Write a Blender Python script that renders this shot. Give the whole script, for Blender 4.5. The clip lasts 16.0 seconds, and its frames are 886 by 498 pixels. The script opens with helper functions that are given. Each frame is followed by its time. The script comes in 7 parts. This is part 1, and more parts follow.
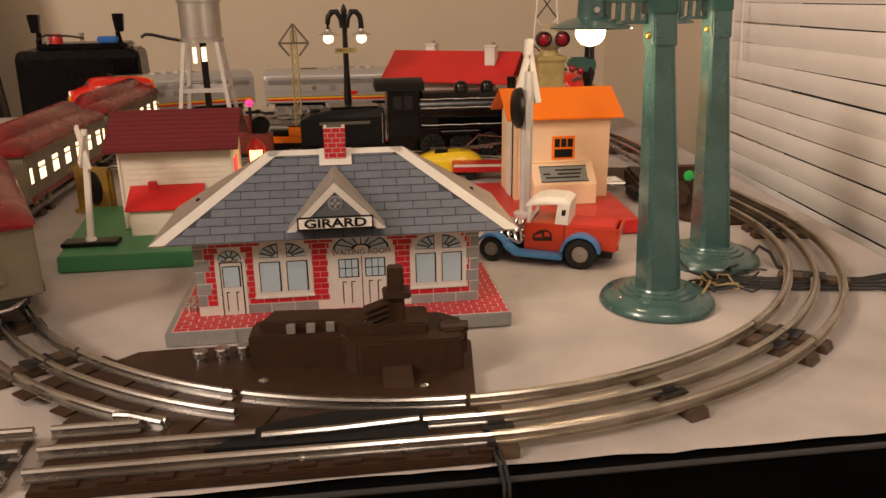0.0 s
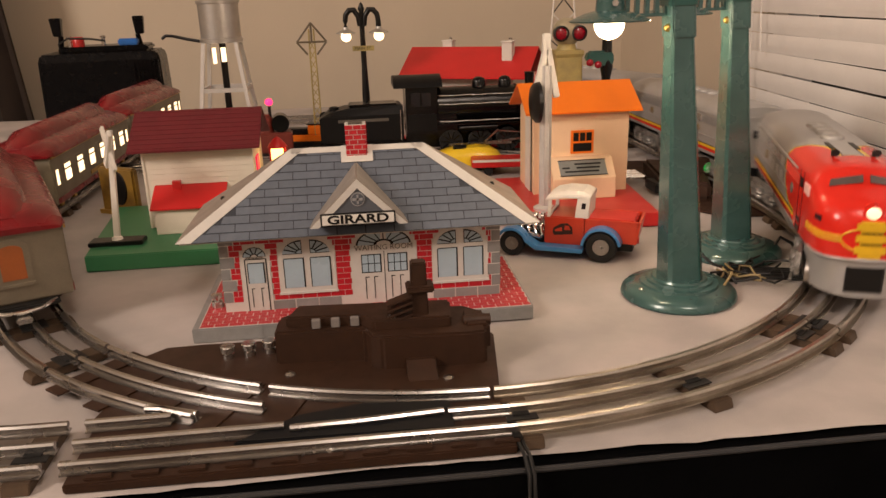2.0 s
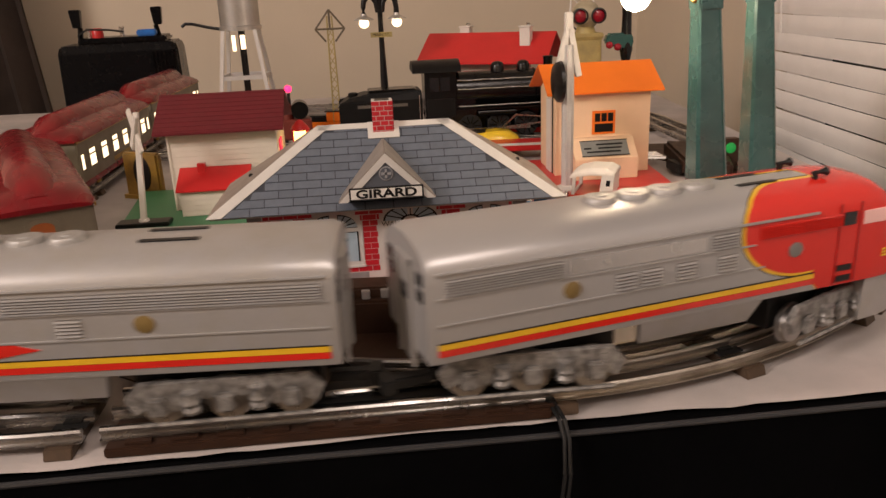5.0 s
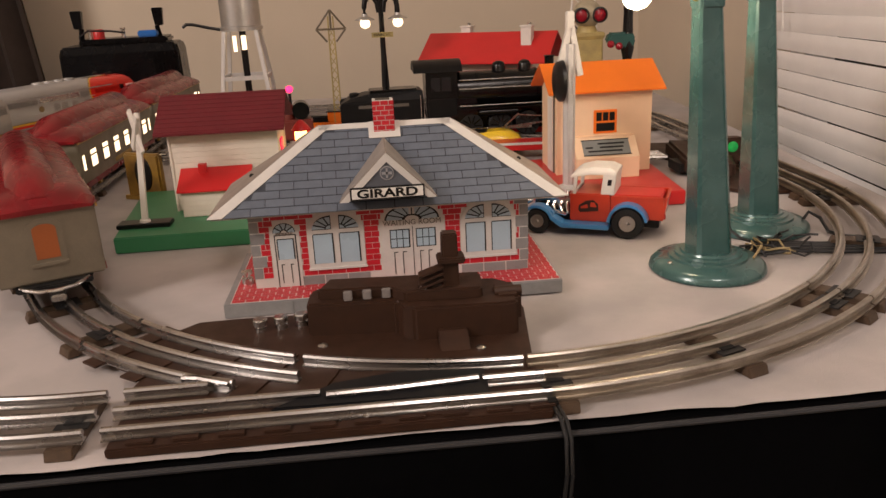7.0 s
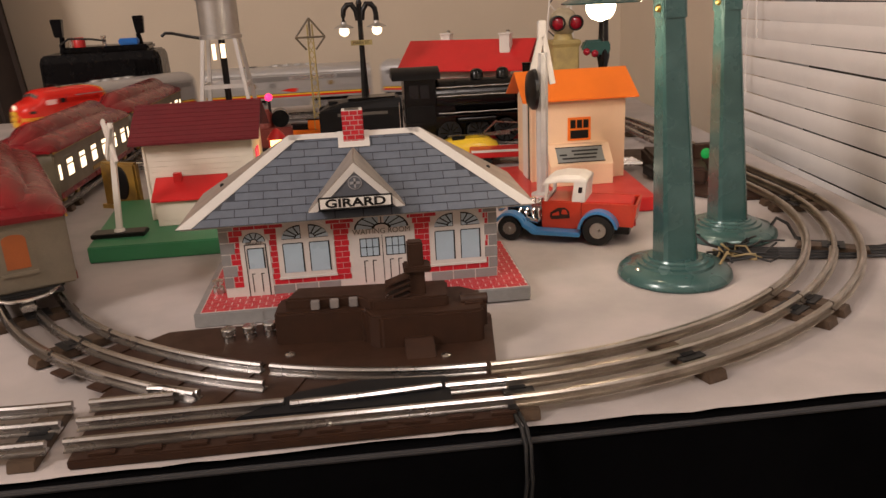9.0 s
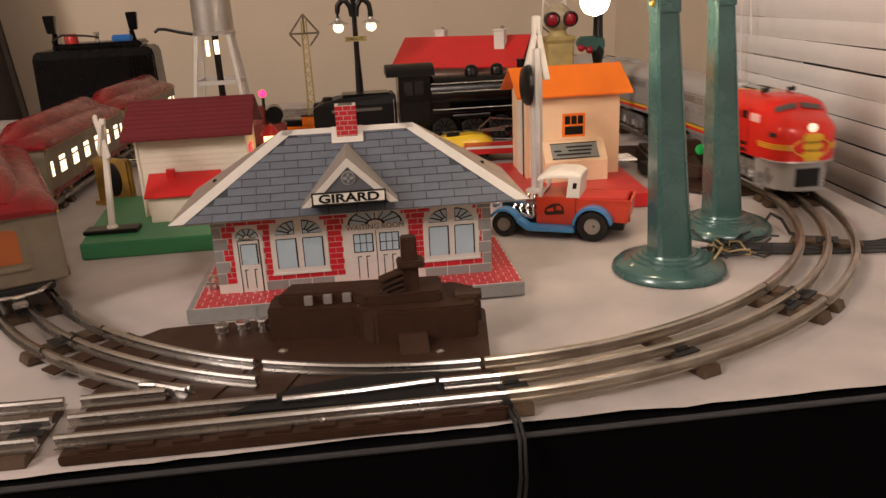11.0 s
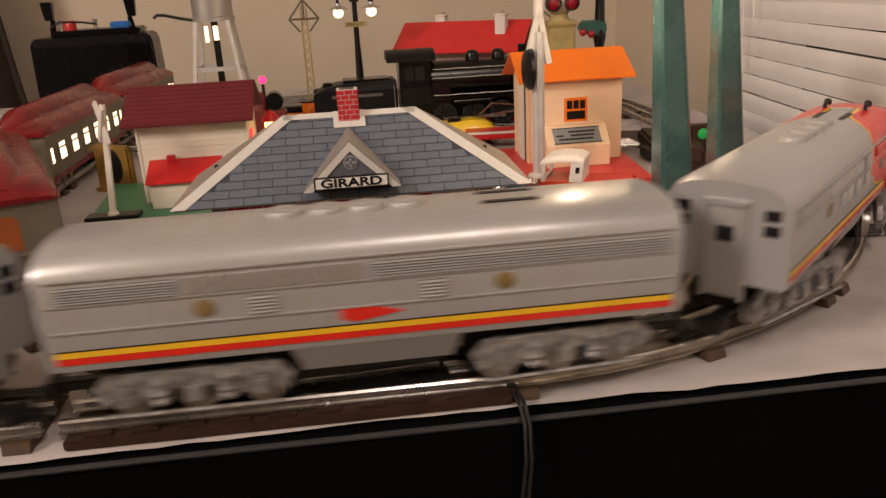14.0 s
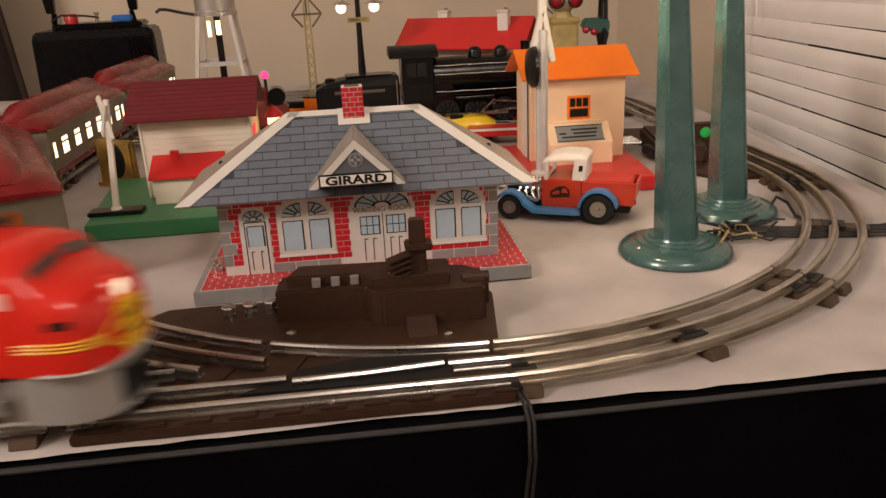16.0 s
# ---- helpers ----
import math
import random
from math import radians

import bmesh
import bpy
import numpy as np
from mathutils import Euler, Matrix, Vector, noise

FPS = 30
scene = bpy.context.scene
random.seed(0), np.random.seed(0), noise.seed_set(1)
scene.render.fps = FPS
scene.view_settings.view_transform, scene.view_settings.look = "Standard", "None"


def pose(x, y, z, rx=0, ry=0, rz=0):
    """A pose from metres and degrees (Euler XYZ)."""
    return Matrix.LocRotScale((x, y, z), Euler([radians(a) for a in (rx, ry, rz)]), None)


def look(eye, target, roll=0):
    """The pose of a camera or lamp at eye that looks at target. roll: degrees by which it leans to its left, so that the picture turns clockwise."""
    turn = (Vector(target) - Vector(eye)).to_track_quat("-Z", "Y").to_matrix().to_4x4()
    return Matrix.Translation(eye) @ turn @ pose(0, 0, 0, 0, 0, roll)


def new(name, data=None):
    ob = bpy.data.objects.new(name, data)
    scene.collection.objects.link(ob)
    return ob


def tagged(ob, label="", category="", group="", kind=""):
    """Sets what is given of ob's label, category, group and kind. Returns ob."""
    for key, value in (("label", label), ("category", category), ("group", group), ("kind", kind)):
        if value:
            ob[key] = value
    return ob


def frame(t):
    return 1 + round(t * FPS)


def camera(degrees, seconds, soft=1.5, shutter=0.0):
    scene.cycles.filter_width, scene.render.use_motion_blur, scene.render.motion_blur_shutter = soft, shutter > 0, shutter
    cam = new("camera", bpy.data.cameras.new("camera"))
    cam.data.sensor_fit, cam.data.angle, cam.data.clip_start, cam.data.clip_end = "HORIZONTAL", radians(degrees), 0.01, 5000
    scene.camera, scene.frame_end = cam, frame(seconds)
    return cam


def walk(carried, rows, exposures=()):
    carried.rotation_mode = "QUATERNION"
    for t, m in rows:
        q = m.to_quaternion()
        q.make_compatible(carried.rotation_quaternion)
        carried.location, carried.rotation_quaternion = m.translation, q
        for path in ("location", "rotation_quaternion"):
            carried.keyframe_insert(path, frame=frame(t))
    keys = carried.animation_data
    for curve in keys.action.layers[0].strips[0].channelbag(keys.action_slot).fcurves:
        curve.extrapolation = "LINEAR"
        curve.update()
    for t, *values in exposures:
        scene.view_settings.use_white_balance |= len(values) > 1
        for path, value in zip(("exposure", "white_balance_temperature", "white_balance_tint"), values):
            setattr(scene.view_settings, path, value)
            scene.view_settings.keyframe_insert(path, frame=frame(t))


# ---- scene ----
cam = camera(60.0, 16.0, soft=1.5, shutter=0.5)
PATH = [
    (0, (0.11, -0.431, 0.194), (0.353, 1.455, -0.426), -0.7),
    (0.5, (0.108, -0.432, 0.194), (0.337, 1.455, -0.427), -1.2),
    (1, (0.107, -0.436, 0.197), (0.314, 1.453, -0.427), -1.7),
    (1.5, (0.108, -0.437, 0.196), (0.307, 1.453, -0.428), -1.9),
    (2, (0.107, -0.435, 0.194), (0.304, 1.454, -0.433), -1.8),
    (2.5, (0.104, -0.433, 0.193), (0.298, 1.453, -0.441), -1.7),
    (3, (0.099, -0.435, 0.19), (0.287, 1.45, -0.451), -1.7),
    (3.5, (0.096, -0.437, 0.186), (0.276, 1.447, -0.461), -1.9),
    (4, (0.095, -0.438, 0.179), (0.27, 1.446, -0.468), -1.9),
    (4.5, (0.096, -0.44, 0.183), (0.266, 1.447, -0.455), -2.3),
    (7, (0.097, -0.439, 0.182), (0.257, 1.45, -0.454), -2.7),
    (7.5, (0.097, -0.438, 0.182), (0.258, 1.453, -0.45), -2.5),
    (8, (0.101, -0.44, 0.182), (0.275, 1.449, -0.452), -2.4),
    (8.5, (0.108, -0.443, 0.184), (0.291, 1.447, -0.446), -2.6),
    (9, (0.11, -0.444, 0.185), (0.296, 1.447, -0.441), -2.8),
    (11.5, (0.111, -0.443, 0.183), (0.311, 1.442, -0.454), -2.8),
    (12, (0.109, -0.445, 0.184), (0.31, 1.438, -0.461), -2.9),
    (12.5, (0.109, -0.444, 0.182), (0.307, 1.436, -0.471), -2.9),
    (13, (0.109, -0.443, 0.18), (0.306, 1.435, -0.479), -2.9),
    (13.5, (0.108, -0.442, 0.181), (0.304, 1.435, -0.481), -2.9),
    (14, (0.109, -0.442, 0.181), (0.304, 1.436, -0.481), -3.0),
    (14.5, (0.108, -0.442, 0.18), (0.303, 1.435, -0.481), -3.0),
    (15, (0.107, -0.441, 0.179), (0.302, 1.435, -0.485), -2.9),
    (15.5, (0.107, -0.441, 0.181), (0.301, 1.434, -0.488), -2.9),
    (16, (0.106, -0.442, 0.183), (0.303, 1.431, -0.491), -2.6),
]
walk(cam, [(t, look(eye, target, roll)) for t, eye, target, roll in PATH],
     exposures=[(0.0, 0.0, 6850, 10), (1.5, 0.0, 6650, 10), (3.5, 0.0, 6300, 10), (7.0, 0.0, 6000, 10), (9.0, 0.0, 5950, 10), (11.5, 0.0, 6200, 10), (16.0, 0.0, 6300, 10)])

# ---------- light ----------
world = bpy.data.worlds.new("room_air")
scene.world = world
world.use_nodes = True
world.node_tree.nodes["Background"].inputs[0].default_value = (1.0, 0.82, 0.66, 1)
world.node_tree.nodes["Background"].inputs[1].default_value = 0.05
scene.view_settings.exposure = 0.0


def lamp(name, kind, place, target, power, size, color):
    data = bpy.data.lights.new(name, kind)
    data.energy, data.color = power, color
    if kind == "AREA":
        data.shape, data.size = "DISK", size
    else:
        data.shadow_soft_size = size
    ob = new(name, data)
    ob.matrix_world = look(place, target)
    return ob


lamp("ceiling_lamp", "AREA", (0.36, -1.00, 1.20), (0.28, 0.30, 0.0), 6.5, 0.4, (1.0, 0.81, 0.69))
lamp("ceiling_lamp", "AREA", (-1.95, -1.20, 1.45), (0.55, 0.30, 0.1), 44.0, 0.7, (1.0, 0.81, 0.69))
lamp("post_bulb", "POINT", (0.2575, 0.0225, 0.160), (0.256, 0.02, 0.0), 0.17, 0.008, (1.0, 0.76, 0.50))
lamp("post_bulb", "POINT", (0.3305, 0.0985, 0.160), (0.330, 0.098, 0.0), 0.17, 0.008, (1.0, 0.76, 0.50))


# ---------- mesh helpers ----------
class Form:
    """Collects simple solids into one mesh."""

    def __init__(self):
        self.v, self.f = [], []

    def add(self, verts, faces):
        n = len(self.v)
        self.v += [tuple(p) for p in verts]
        self.f += [tuple(i + n for i in face) for face in faces]
        return self

    def box(self, x0, x1, y0, y1, z0, z1):
        return self.add([(x, y, z) for z in (z0, z1) for x, y in ((x0, y0), (x1, y0), (x1, y1), (x0, y1))],
                        [(3, 2, 1, 0), (4, 5, 6, 7), (0, 1, 5, 4), (1, 2, 6, 5), (2, 3, 7, 6), (3, 0, 4, 7)])

    def prism(self, poly, a, b, axis="z"):
        """A flat outline (counter-clockwise) pushed from a to b along an axis."""
        n = len(poly)
        def at(u, w, h):
            return {"z": (u, w, h), "y": (u, h, w), "x": (h, u, w)}[axis]
        low, high = [at(u, w, a) for u, w in poly], [at(u, w, b) for u, w in poly]
        sides = [(i, (i + 1) % n, (i + 1) % n + n, i + n) for i in range(n)]
        return self.add(low + high, [tuple(range(n))[::-1], tuple(range(n, 2 * n))] + sides)

    def lathe(self, profile, n=20, centre=(0, 0, 0), axis="z"):
        """A turned form; profile rows are radius and height."""
        verts, faces = [], []
        for r, h in profile:
            for k in range(n):
                a = 2 * math.pi * k / n
                u, w = r * math.cos(a), r * math.sin(a)
                p = {"z": (u, w, h), "y": (u, h, w), "x": (h, u, w)}[axis]
                verts.append(tuple(p[i] + centre[i] for i in range(3)))
        for j in range(len(profile) - 1):
            for k in range(n):
                faces.append((j * n + k, j * n + (k + 1) % n, (j + 1) * n + (k + 1) % n, (j + 1) * n + k))
        if profile[0][0] > 1e-6:
            faces.append(tuple(range(n))[::-1])
        if profile[-1][0] > 1e-6:
            faces.append(tuple(range((len(profile) - 1) * n, len(profile) * n)))
        return self.add(verts, faces)

    def tube(self, path, r, n=8, closed=False):
        """A round bar along a line of points; r may be a list."""
        pts = [Vector(p) for p in path]
        m = len(pts)
        rr = r if isinstance(r, (list, tuple)) else [r] * m
        verts, faces = [], []
        side = Vector((0, 0, 1))
        for i, p in enumerate(pts):
            d = pts[(i + 1) % m] - pts[i - 1] if closed else pts[min(i + 1, m - 1)] - pts[max(i - 1, 0)]
            d.normalize()
            a = d.cross(side)
            if a.length < 0.05:
                a = d.cross(Vector((1, 0.3, 0)))
            a.normalize()
            b = d.cross(a)
            for k in range(n):
                t = 2 * math.pi * k / n
                verts.append(p + rr[i] * (math.cos(t) * a + math.sin(t) * b))
        for i in range(m if closed else m - 1):
            j = (i + 1) % m
            for k in range(n):
                faces.append((i * n + k, i * n + (k + 1) % n, j * n + (k + 1) % n, j * n + k))
        if not closed:
            faces += [tuple(range(n))[::-1], tuple(range((m - 1) * n, m * n))]
        return self.add(verts, faces)

    def sweep(self, outline, path):
        """An outline (across, up) carried along level points with headings: rows x, y, heading, and z of the path."""
        n = len(outline)
        verts, faces = [], []
        for x, y, h, z in path:
            for u, w in outline:
                verts.append((x - u * math.sin(h), y + u * math.cos(h), z + w))
        m = len(path)
        for i in range(m - 1):
            for k in range(n):
                faces.append((i * n + k, i * n + (k + 1) % n, (i + 1) * n + (k + 1) % n, (i + 1) * n + k))
        faces += [tuple(range(n))[::-1], tuple(range((m - 1) * n, m * n))]
        return self.add(verts, faces)

    def loft(self, rings):
        n = len(rings[0])
        verts = [p for ring in rings for p in ring]
        faces = [(i * n + k, i * n + (k + 1) % n, (i + 1) * n + (k + 1) % n, (i + 1) * n + k) for i in range(len(rings) - 1) for k in range(n)]
        faces += [tuple(range(n))[::-1], tuple(range((len(rings) - 1) * n, len(rings) * n))]
        return self.add(verts, faces)

    def ball(self, c, r, n=14, top=1.0, low=-1.0):
        prof = []
        for i in range(9):
            h = low + (top - low) * i / 8
            prof.append((max(r * math.sqrt(max(0, 1 - h * h)), 1e-7), r * h))
        return self.lathe(prof, n, c)

    def moved(self, m):
        self.v = [tuple(m @ Vector(p)) for p in self.v]
        return self


def part(name, form, material, parent=None, label="", bevel=0.0, smooth=False, kind=""):
    """Links a form as one mesh object, under its thing where there is one."""
    bm = bmesh.new()
    vs = [bm.verts.new(p) for p in form.v]
    for face in form.f:
        try:
            bm.faces.new([vs[i] for i in face])
        except ValueError:
            pass
    bmesh.ops.recalc_face_normals(bm, faces=bm.faces)
    if bevel:
        edges = [e for e in bm.edges if len(e.link_faces) == 2 and e.calc_face_angle(0) > 0.6]
        bmesh.ops.bevel(bm, geom=edges, offset=bevel, segments=2, affect="EDGES", clamp_overlap=True)
    data = bpy.data.meshes.new(name)
    bm.to_mesh(data)
    bm.free()
    if smooth:
        data.polygons.foreach_set("use_smooth", [True] * len(data.polygons))
        data.set_sharp_from_angle(angle=radians(38))
    data.materials.append(material)
    ob = new(name, data)
    if parent:
        ob.parent = parent
    return tagged(ob, label=label, kind=kind)


def thing(name, label, category, at=None, group=""):
    ob = new(name)
    ob.empty_display_size = 0.01
    if at:
        ob.matrix_basis = at
    return tagged(ob, label, category, group)


# ---------- materials ----------
def surface(name, color, rough=0.5, metal=0.0, vary=0.12, scale=60.0, fine=900.0, bump=0.05, second=None, glow=0.0, coat=0.0, per_piece=0.0, spec=0.5):
    """Colour broken up by a wide and a fine noise, with a little relief; second: the colour of stains or wear."""
    m = bpy.data.materials.new(name)
    m.use_nodes = True
    t = m.node_tree
    b = t.nodes["Principled BSDF"]
    pos = t.nodes.new("ShaderNodeTexCoord").outputs["Object"]
    wide, small = t.nodes.new("ShaderNodeTexNoise"), t.nodes.new("ShaderNodeTexNoise")
    for n, s, d in ((wide, scale, 4), (small, fine, 3)):
        n.inputs["Scale"].default_value, n.inputs["Detail"].default_value = s, d
        t.links.new(pos, n.inputs["Vector"])
    ramp = t.nodes.new("ShaderNodeMapRange")
    ramp.inputs[1].default_value, ramp.inputs[2].default_value = 0.38, 0.66
    t.links.new(wide.outputs["Fac"], ramp.inputs[0])
    mix = t.nodes.new("ShaderNodeMix")
    mix.data_type = "RGBA"
    dark = second or tuple(c * (1 - 1.6 * vary) for c in color)
    mix.inputs[6].default_value, mix.inputs[7].default_value = (*color, 1), (*dark, 1)
    scaled = t.nodes.new("ShaderNodeMath")
    scaled.operation = "MULTIPLY"
    scaled.inputs[1].default_value = 0.8
    t.links.new(ramp.outputs[0], scaled.inputs[0])
    t.links.new(scaled.outputs[0], mix.inputs[0])
    hsv = t.nodes.new("ShaderNodeHueSaturation")
    amount = t.nodes.new("ShaderNodeMapRange")
    amount.inputs[3].default_value, amount.inputs[4].default_value = 1 - vary, 1 + vary
    t.links.new(small.outputs["Fac"], amount.inputs[0])
    value = amount.outputs[0]
    if per_piece:
        info, spread, both = t.nodes.new("ShaderNodeObjectInfo"), t.nodes.new("ShaderNodeMapRange"), t.nodes.new("ShaderNodeMath")
        spread.inputs[3].default_value, spread.inputs[4].default_value = 1 - per_piece, 1 + per_piece
        t.links.new(info.outputs["Random"], spread.inputs[0])
        both.operation = "MULTIPLY"
        t.links.new(value, both.inputs[0])
        t.links.new(spread.outputs[0], both.inputs[1])
        value = both.outputs[0]
    t.links.new(value, hsv.inputs["Value"])
    t.links.new(mix.outputs[2], hsv.inputs["Color"])
    t.links.new(hsv.outputs[0], b.inputs["Base Color"])
    b.inputs["Metallic"].default_value = metal
    rr = t.nodes.new("ShaderNodeMapRange")
    rr.inputs[3].default_value, rr.inputs[4].default_value = max(rough - 0.1, 0.03), min(rough + 0.12, 1)
    t.links.new(wide.outputs["Fac"], rr.inputs[0])
    t.links.new(rr.outputs[0], b.inputs["Roughness"])
    b.inputs["Coat Weight"].default_value = coat
    b.inputs["Specular IOR Level"].default_value = spec
    b.inputs["Coat Roughness"].default_value = 0.12
    if bump:
        bn = t.nodes.new("ShaderNodeBump")
        bn.inputs["Strength"].default_value, bn.inputs["Distance"].default_value = bump, 0.001
        t.links.new(small.outputs["Fac"], bn.inputs["Height"])
        t.links.new(bn.outputs[0], b.inputs["Normal"])
    if glow:
        b.inputs["Emission Color"].default_value = (*color, 1)
        b.inputs["Emission Strength"].default_value = glow
    return m


RAIL = surface("rail_tin", (0.52, 0.51, 0.50), 0.26, 1.0, 0.15, 25, 700, 0.03, second=(0.30, 0.28, 0.26))
RAIL_OLD = surface("rail_tarnished", (0.50, 0.46, 0.40), 0.33, 1.0, 0.15, 40, 700, 0.05, second=(0.30, 0.26, 0.21))
TIE = surface("tie_brown", (0.10, 0.065, 0.04), 0.5, 0.3, 0.2, 90, 900, 0.08)
TIE_BLACK = surface("tie_black", (0.012, 0.012, 0.012), 0.5, 0.0, 0.2)
BAKELITE = surface("brown_plastic", (0.038, 0.017, 0.009), 0.5, 0.0, 0.15, 120, 1500, 0.04, spec=0.35)
CLOTH = surface("white_felt", (0.50, 0.455, 0.435), 0.95, 0.0, 0.05, 14, 1800, 0.4, second=(0.36, 0.335, 0.32), spec=0.1)
BLACK = surface("black_cloth", (0.0022, 0.0022, 0.0026), 0.9, 0.0, 0.3, 30, 800, 0.1, spec=0.03)
WALL = surface("beige_wall", (0.64, 0.55, 0.43), 0.85, 0.0, 0.03, 5, 300, 0.12)
CEIL = surface("ceiling_white", (0.75, 0.72, 0.68), 0.9, 0.0, 0.03, 5, 300, 0.1)
FLOOR = surface("dark_floor", (0.06, 0.045, 0.035), 0.8, 0.0, 0.2, 20, 500, 0.1)
SLAT = surface("blind_white", (0.88, 0.86, 0.84), 0.45, 0.0, 0.03, 30, 500, 0.02)
NIGHT = surface("night_glass", (0.01, 0.012, 0.016), 0.08)
CORD = surface("white_cord", (0.75, 0.72, 0.68), 0.8)
SILVER = surface("silver_paint", (0.42, 0.415, 0.415), 0.33, 0.35, 0.05, 70, 900, 0.02, second=(0.40, 0.385, 0.36))
SILVER_ROOF = surface("silver_roof", (0.40, 0.39, 0.375), 0.45, 0.3, 0.06, 60, 900, 0.03)
# smooth side panels: body silver lightened, their reflected sheen put into the colour
SILVER_SHEEN = surface("silver_panel_sheen", (0.60, 0.59, 0.58), 0.24, 0.75, 0.04, 70, 900, 0.01)
# darker silver, for the cab porthole and the painted shade behind louvre slats
SILVER_DARK = surface("silver_darker", (0.30, 0.29, 0.275), 0.45, 0.7, 0.06)
RED = surface("engine_red", (0.66, 0.022, 0.012), 0.22, 0.0, 0.05, 60, 900, 0.01, coat=0.5)
YELLOW = surface("engine_yellow", (0.78, 0.47, 0.02), 0.3, 0.0, 0.05)
INK = surface("black_paint", (0.006, 0.0055, 0.0055), 0.35, 0.0, 0.1, spec=0.35)
TRUCKG = surface("truck_grey", (0.38, 0.37, 0.355), 0.30, 0.45, 0.18, 260, 900, 0.08, second=(0.10, 0.095, 0.09))
WHEEL = surface("wheel_steel", (0.45, 0.43, 0.41), 0.3, 1.0, 0.15)
DARKMETAL = surface("dark_metal", (0.03, 0.03, 0.03), 0.45, 0.6, 0.2)
SMOKE = surface("dark_glass", (0.015, 0.014, 0.016), 0.1)
LIT = surface("lit_window", (1.0, 0.74, 0.45), 0.4, glow=2.2)
LIT_WHITE = surface("lit_cab", (0.75, 0.42, 0.36), 0.3, glow=0.22)
HEADLIGHT = surface("headlight", (1.0, 0.8, 0.55), 0.3, glow=0.9)
BULB = surface("bulb_glow", (1.0, 0.80, 0.52), 0.4, glow=10.0)
BULB_SMALL = surface("bulb_small", (1.0, 0.72, 0.42), 0.4, glow=3.2)
REDLAMP = surface("red_lamp", (1.0, 0.02, 0.10), 0.3, glow=3.5)
WHITE = surface("cream_white", (0.72, 0.68, 0.62), 0.5, 0.0, 0.05, 90, 900, 0.03)
PRINT_WHITE = surface("printed_white", (0.62, 0.60, 0.56), 0.42, 0.0, 0.05, 90, 900, 0.02)
BRICKRED = surface("printed_brick", (0.50, 0.018, 0.03), 0.35, 0.0, 0.08, 300, 900, 0.03, per_piece=0.10)
SLATE = surface("printed_slate", (0.115, 0.135, 0.17), 0.42, 0.0, 0.08, 200, 900, 0.03, per_piece=0.08)
SLATE_LINE = surface("slate_joint", (0.03, 0.036, 0.05), 0.5)
STONE = surface("printed_stone", (0.25, 0.25, 0.245), 0.42, 0.0, 0.08, 200, 900, 0.03, per_piece=0.12)
GABLEGREY = surface("gable_grey", (0.10, 0.11, 0.13), 0.45)
ENDROOF = surface("bare_roof_end", (0.36, 0.32, 0.28), 0.4, 0.3, 0.1, 60, 900, 0.03)
PALE_BLUE = surface("printed_pane", (0.40, 0.52, 0.60), 0.3, 0.0, 0.05)
TEAL = surface("teal_enamel", (0.055, 0.125, 0.118), 0.26, 0.15, 0.12, 50, 900, 0.03, second=(0.03, 0.085, 0.08), coat=0.5)
TEAL_DARK = surface("teal_edge", (0.02, 0.09, 0.078), 0.3, 0.15, 0.12, coat=0.3)
STEEL = surface("bright_steel", (0.65, 0.63, 0.60), 0.25, 1.0, 0.1)
GREEN = surface("platform_green", (0.035, 0.19, 0.075), 0.45, 0.0, 0.1, 30, 900, 0.03, second=(0.05, 0.21, 0.10))
MAROON = surface("maroon_roof", (0.125, 0.010, 0.016), 0.42, 0.0, 0.08, 50, 900, 0.03)
SIDING = surface("ivory_siding", (0.72, 0.66, 0.56), 0.5, 0.0, 0.04, 60, 900, 0.02)
TINRED = surface("tin_red", (0.56, 0.02, 0.02), 0.33, 0.0, 0.06, 40, 900, 0.02)
ORANGE = surface("orange_roof", (0.85, 0.19, 0.01), 0.35, 0.0, 0.04, 40, 900, 0.02)
CREAM = surface("cream_wall", (0.80, 0.58, 0.38), 0.45, 0.0, 0.05, 40, 900, 0.02)
BLUE = surface("fender_blue", (0.06, 0.24, 0.52), 0.3, 0.0, 0.06, coat=0.4)
CABRED = surface("truck_red", (0.56, 0.045, 0.015), 0.33, 0.0, 0.08, coat=0.3)
RUBBER = surface("black_rubber", (0.005, 0.005, 0.005), 0.55, 0.0, 0.15)
CHROME = surface("chrome", (0.72, 0.70, 0.68), 0.14, 1.0, 0.1)
LOCOBLACK = surface("loco_black", (0.004, 0.004, 0.0045), 0.20, 0.0, 0.2, 60, 900, 0.05, spec=0.35)
LOCOGREY = surface("loco_worn", (0.007, 0.007, 0.0075), 0.40, 0.0, 0.2, spec=0.2)
CARTAN = surface("car_tan", (0.21, 0.18, 0.13), 0.42, 0.1, 0.1, 60, 900, 0.05)
CARROOF = surface("car_red_roof", (0.21, 0.010, 0.014), 0.26, 0.0, 0.10, 40, 900, 0.03, second=(0.12, 0.007, 0.010), coat=0.12, spec=0.3)
BRASS = surface("brass", (0.62, 0.42, 0.12), 0.35, 1.0, 0.15)
CARYELLOW = surface("toy_yellow", (0.80, 0.55, 0.02), 0.3, 0.0, 0.05, coat=0.4)
OLDYELLOW = surface("aged_yellow", (0.46, 0.36, 0.13), 0.5, 0.0, 0.15, 60, 600, 0.05, second=(0.30, 0.24, 0.10))
GALV = surface("galvanised", (0.55, 0.54, 0.52), 0.35, 0.85, 0.1, 60, 700, 0.03)
ALU = surface("aluminium_paint", (0.62, 0.60, 0.58), 0.45, 0.4, 0.08)
GREENLAMP = surface("green_lens", (0.02, 0.32, 0.06), 0.25, glow=0.25)
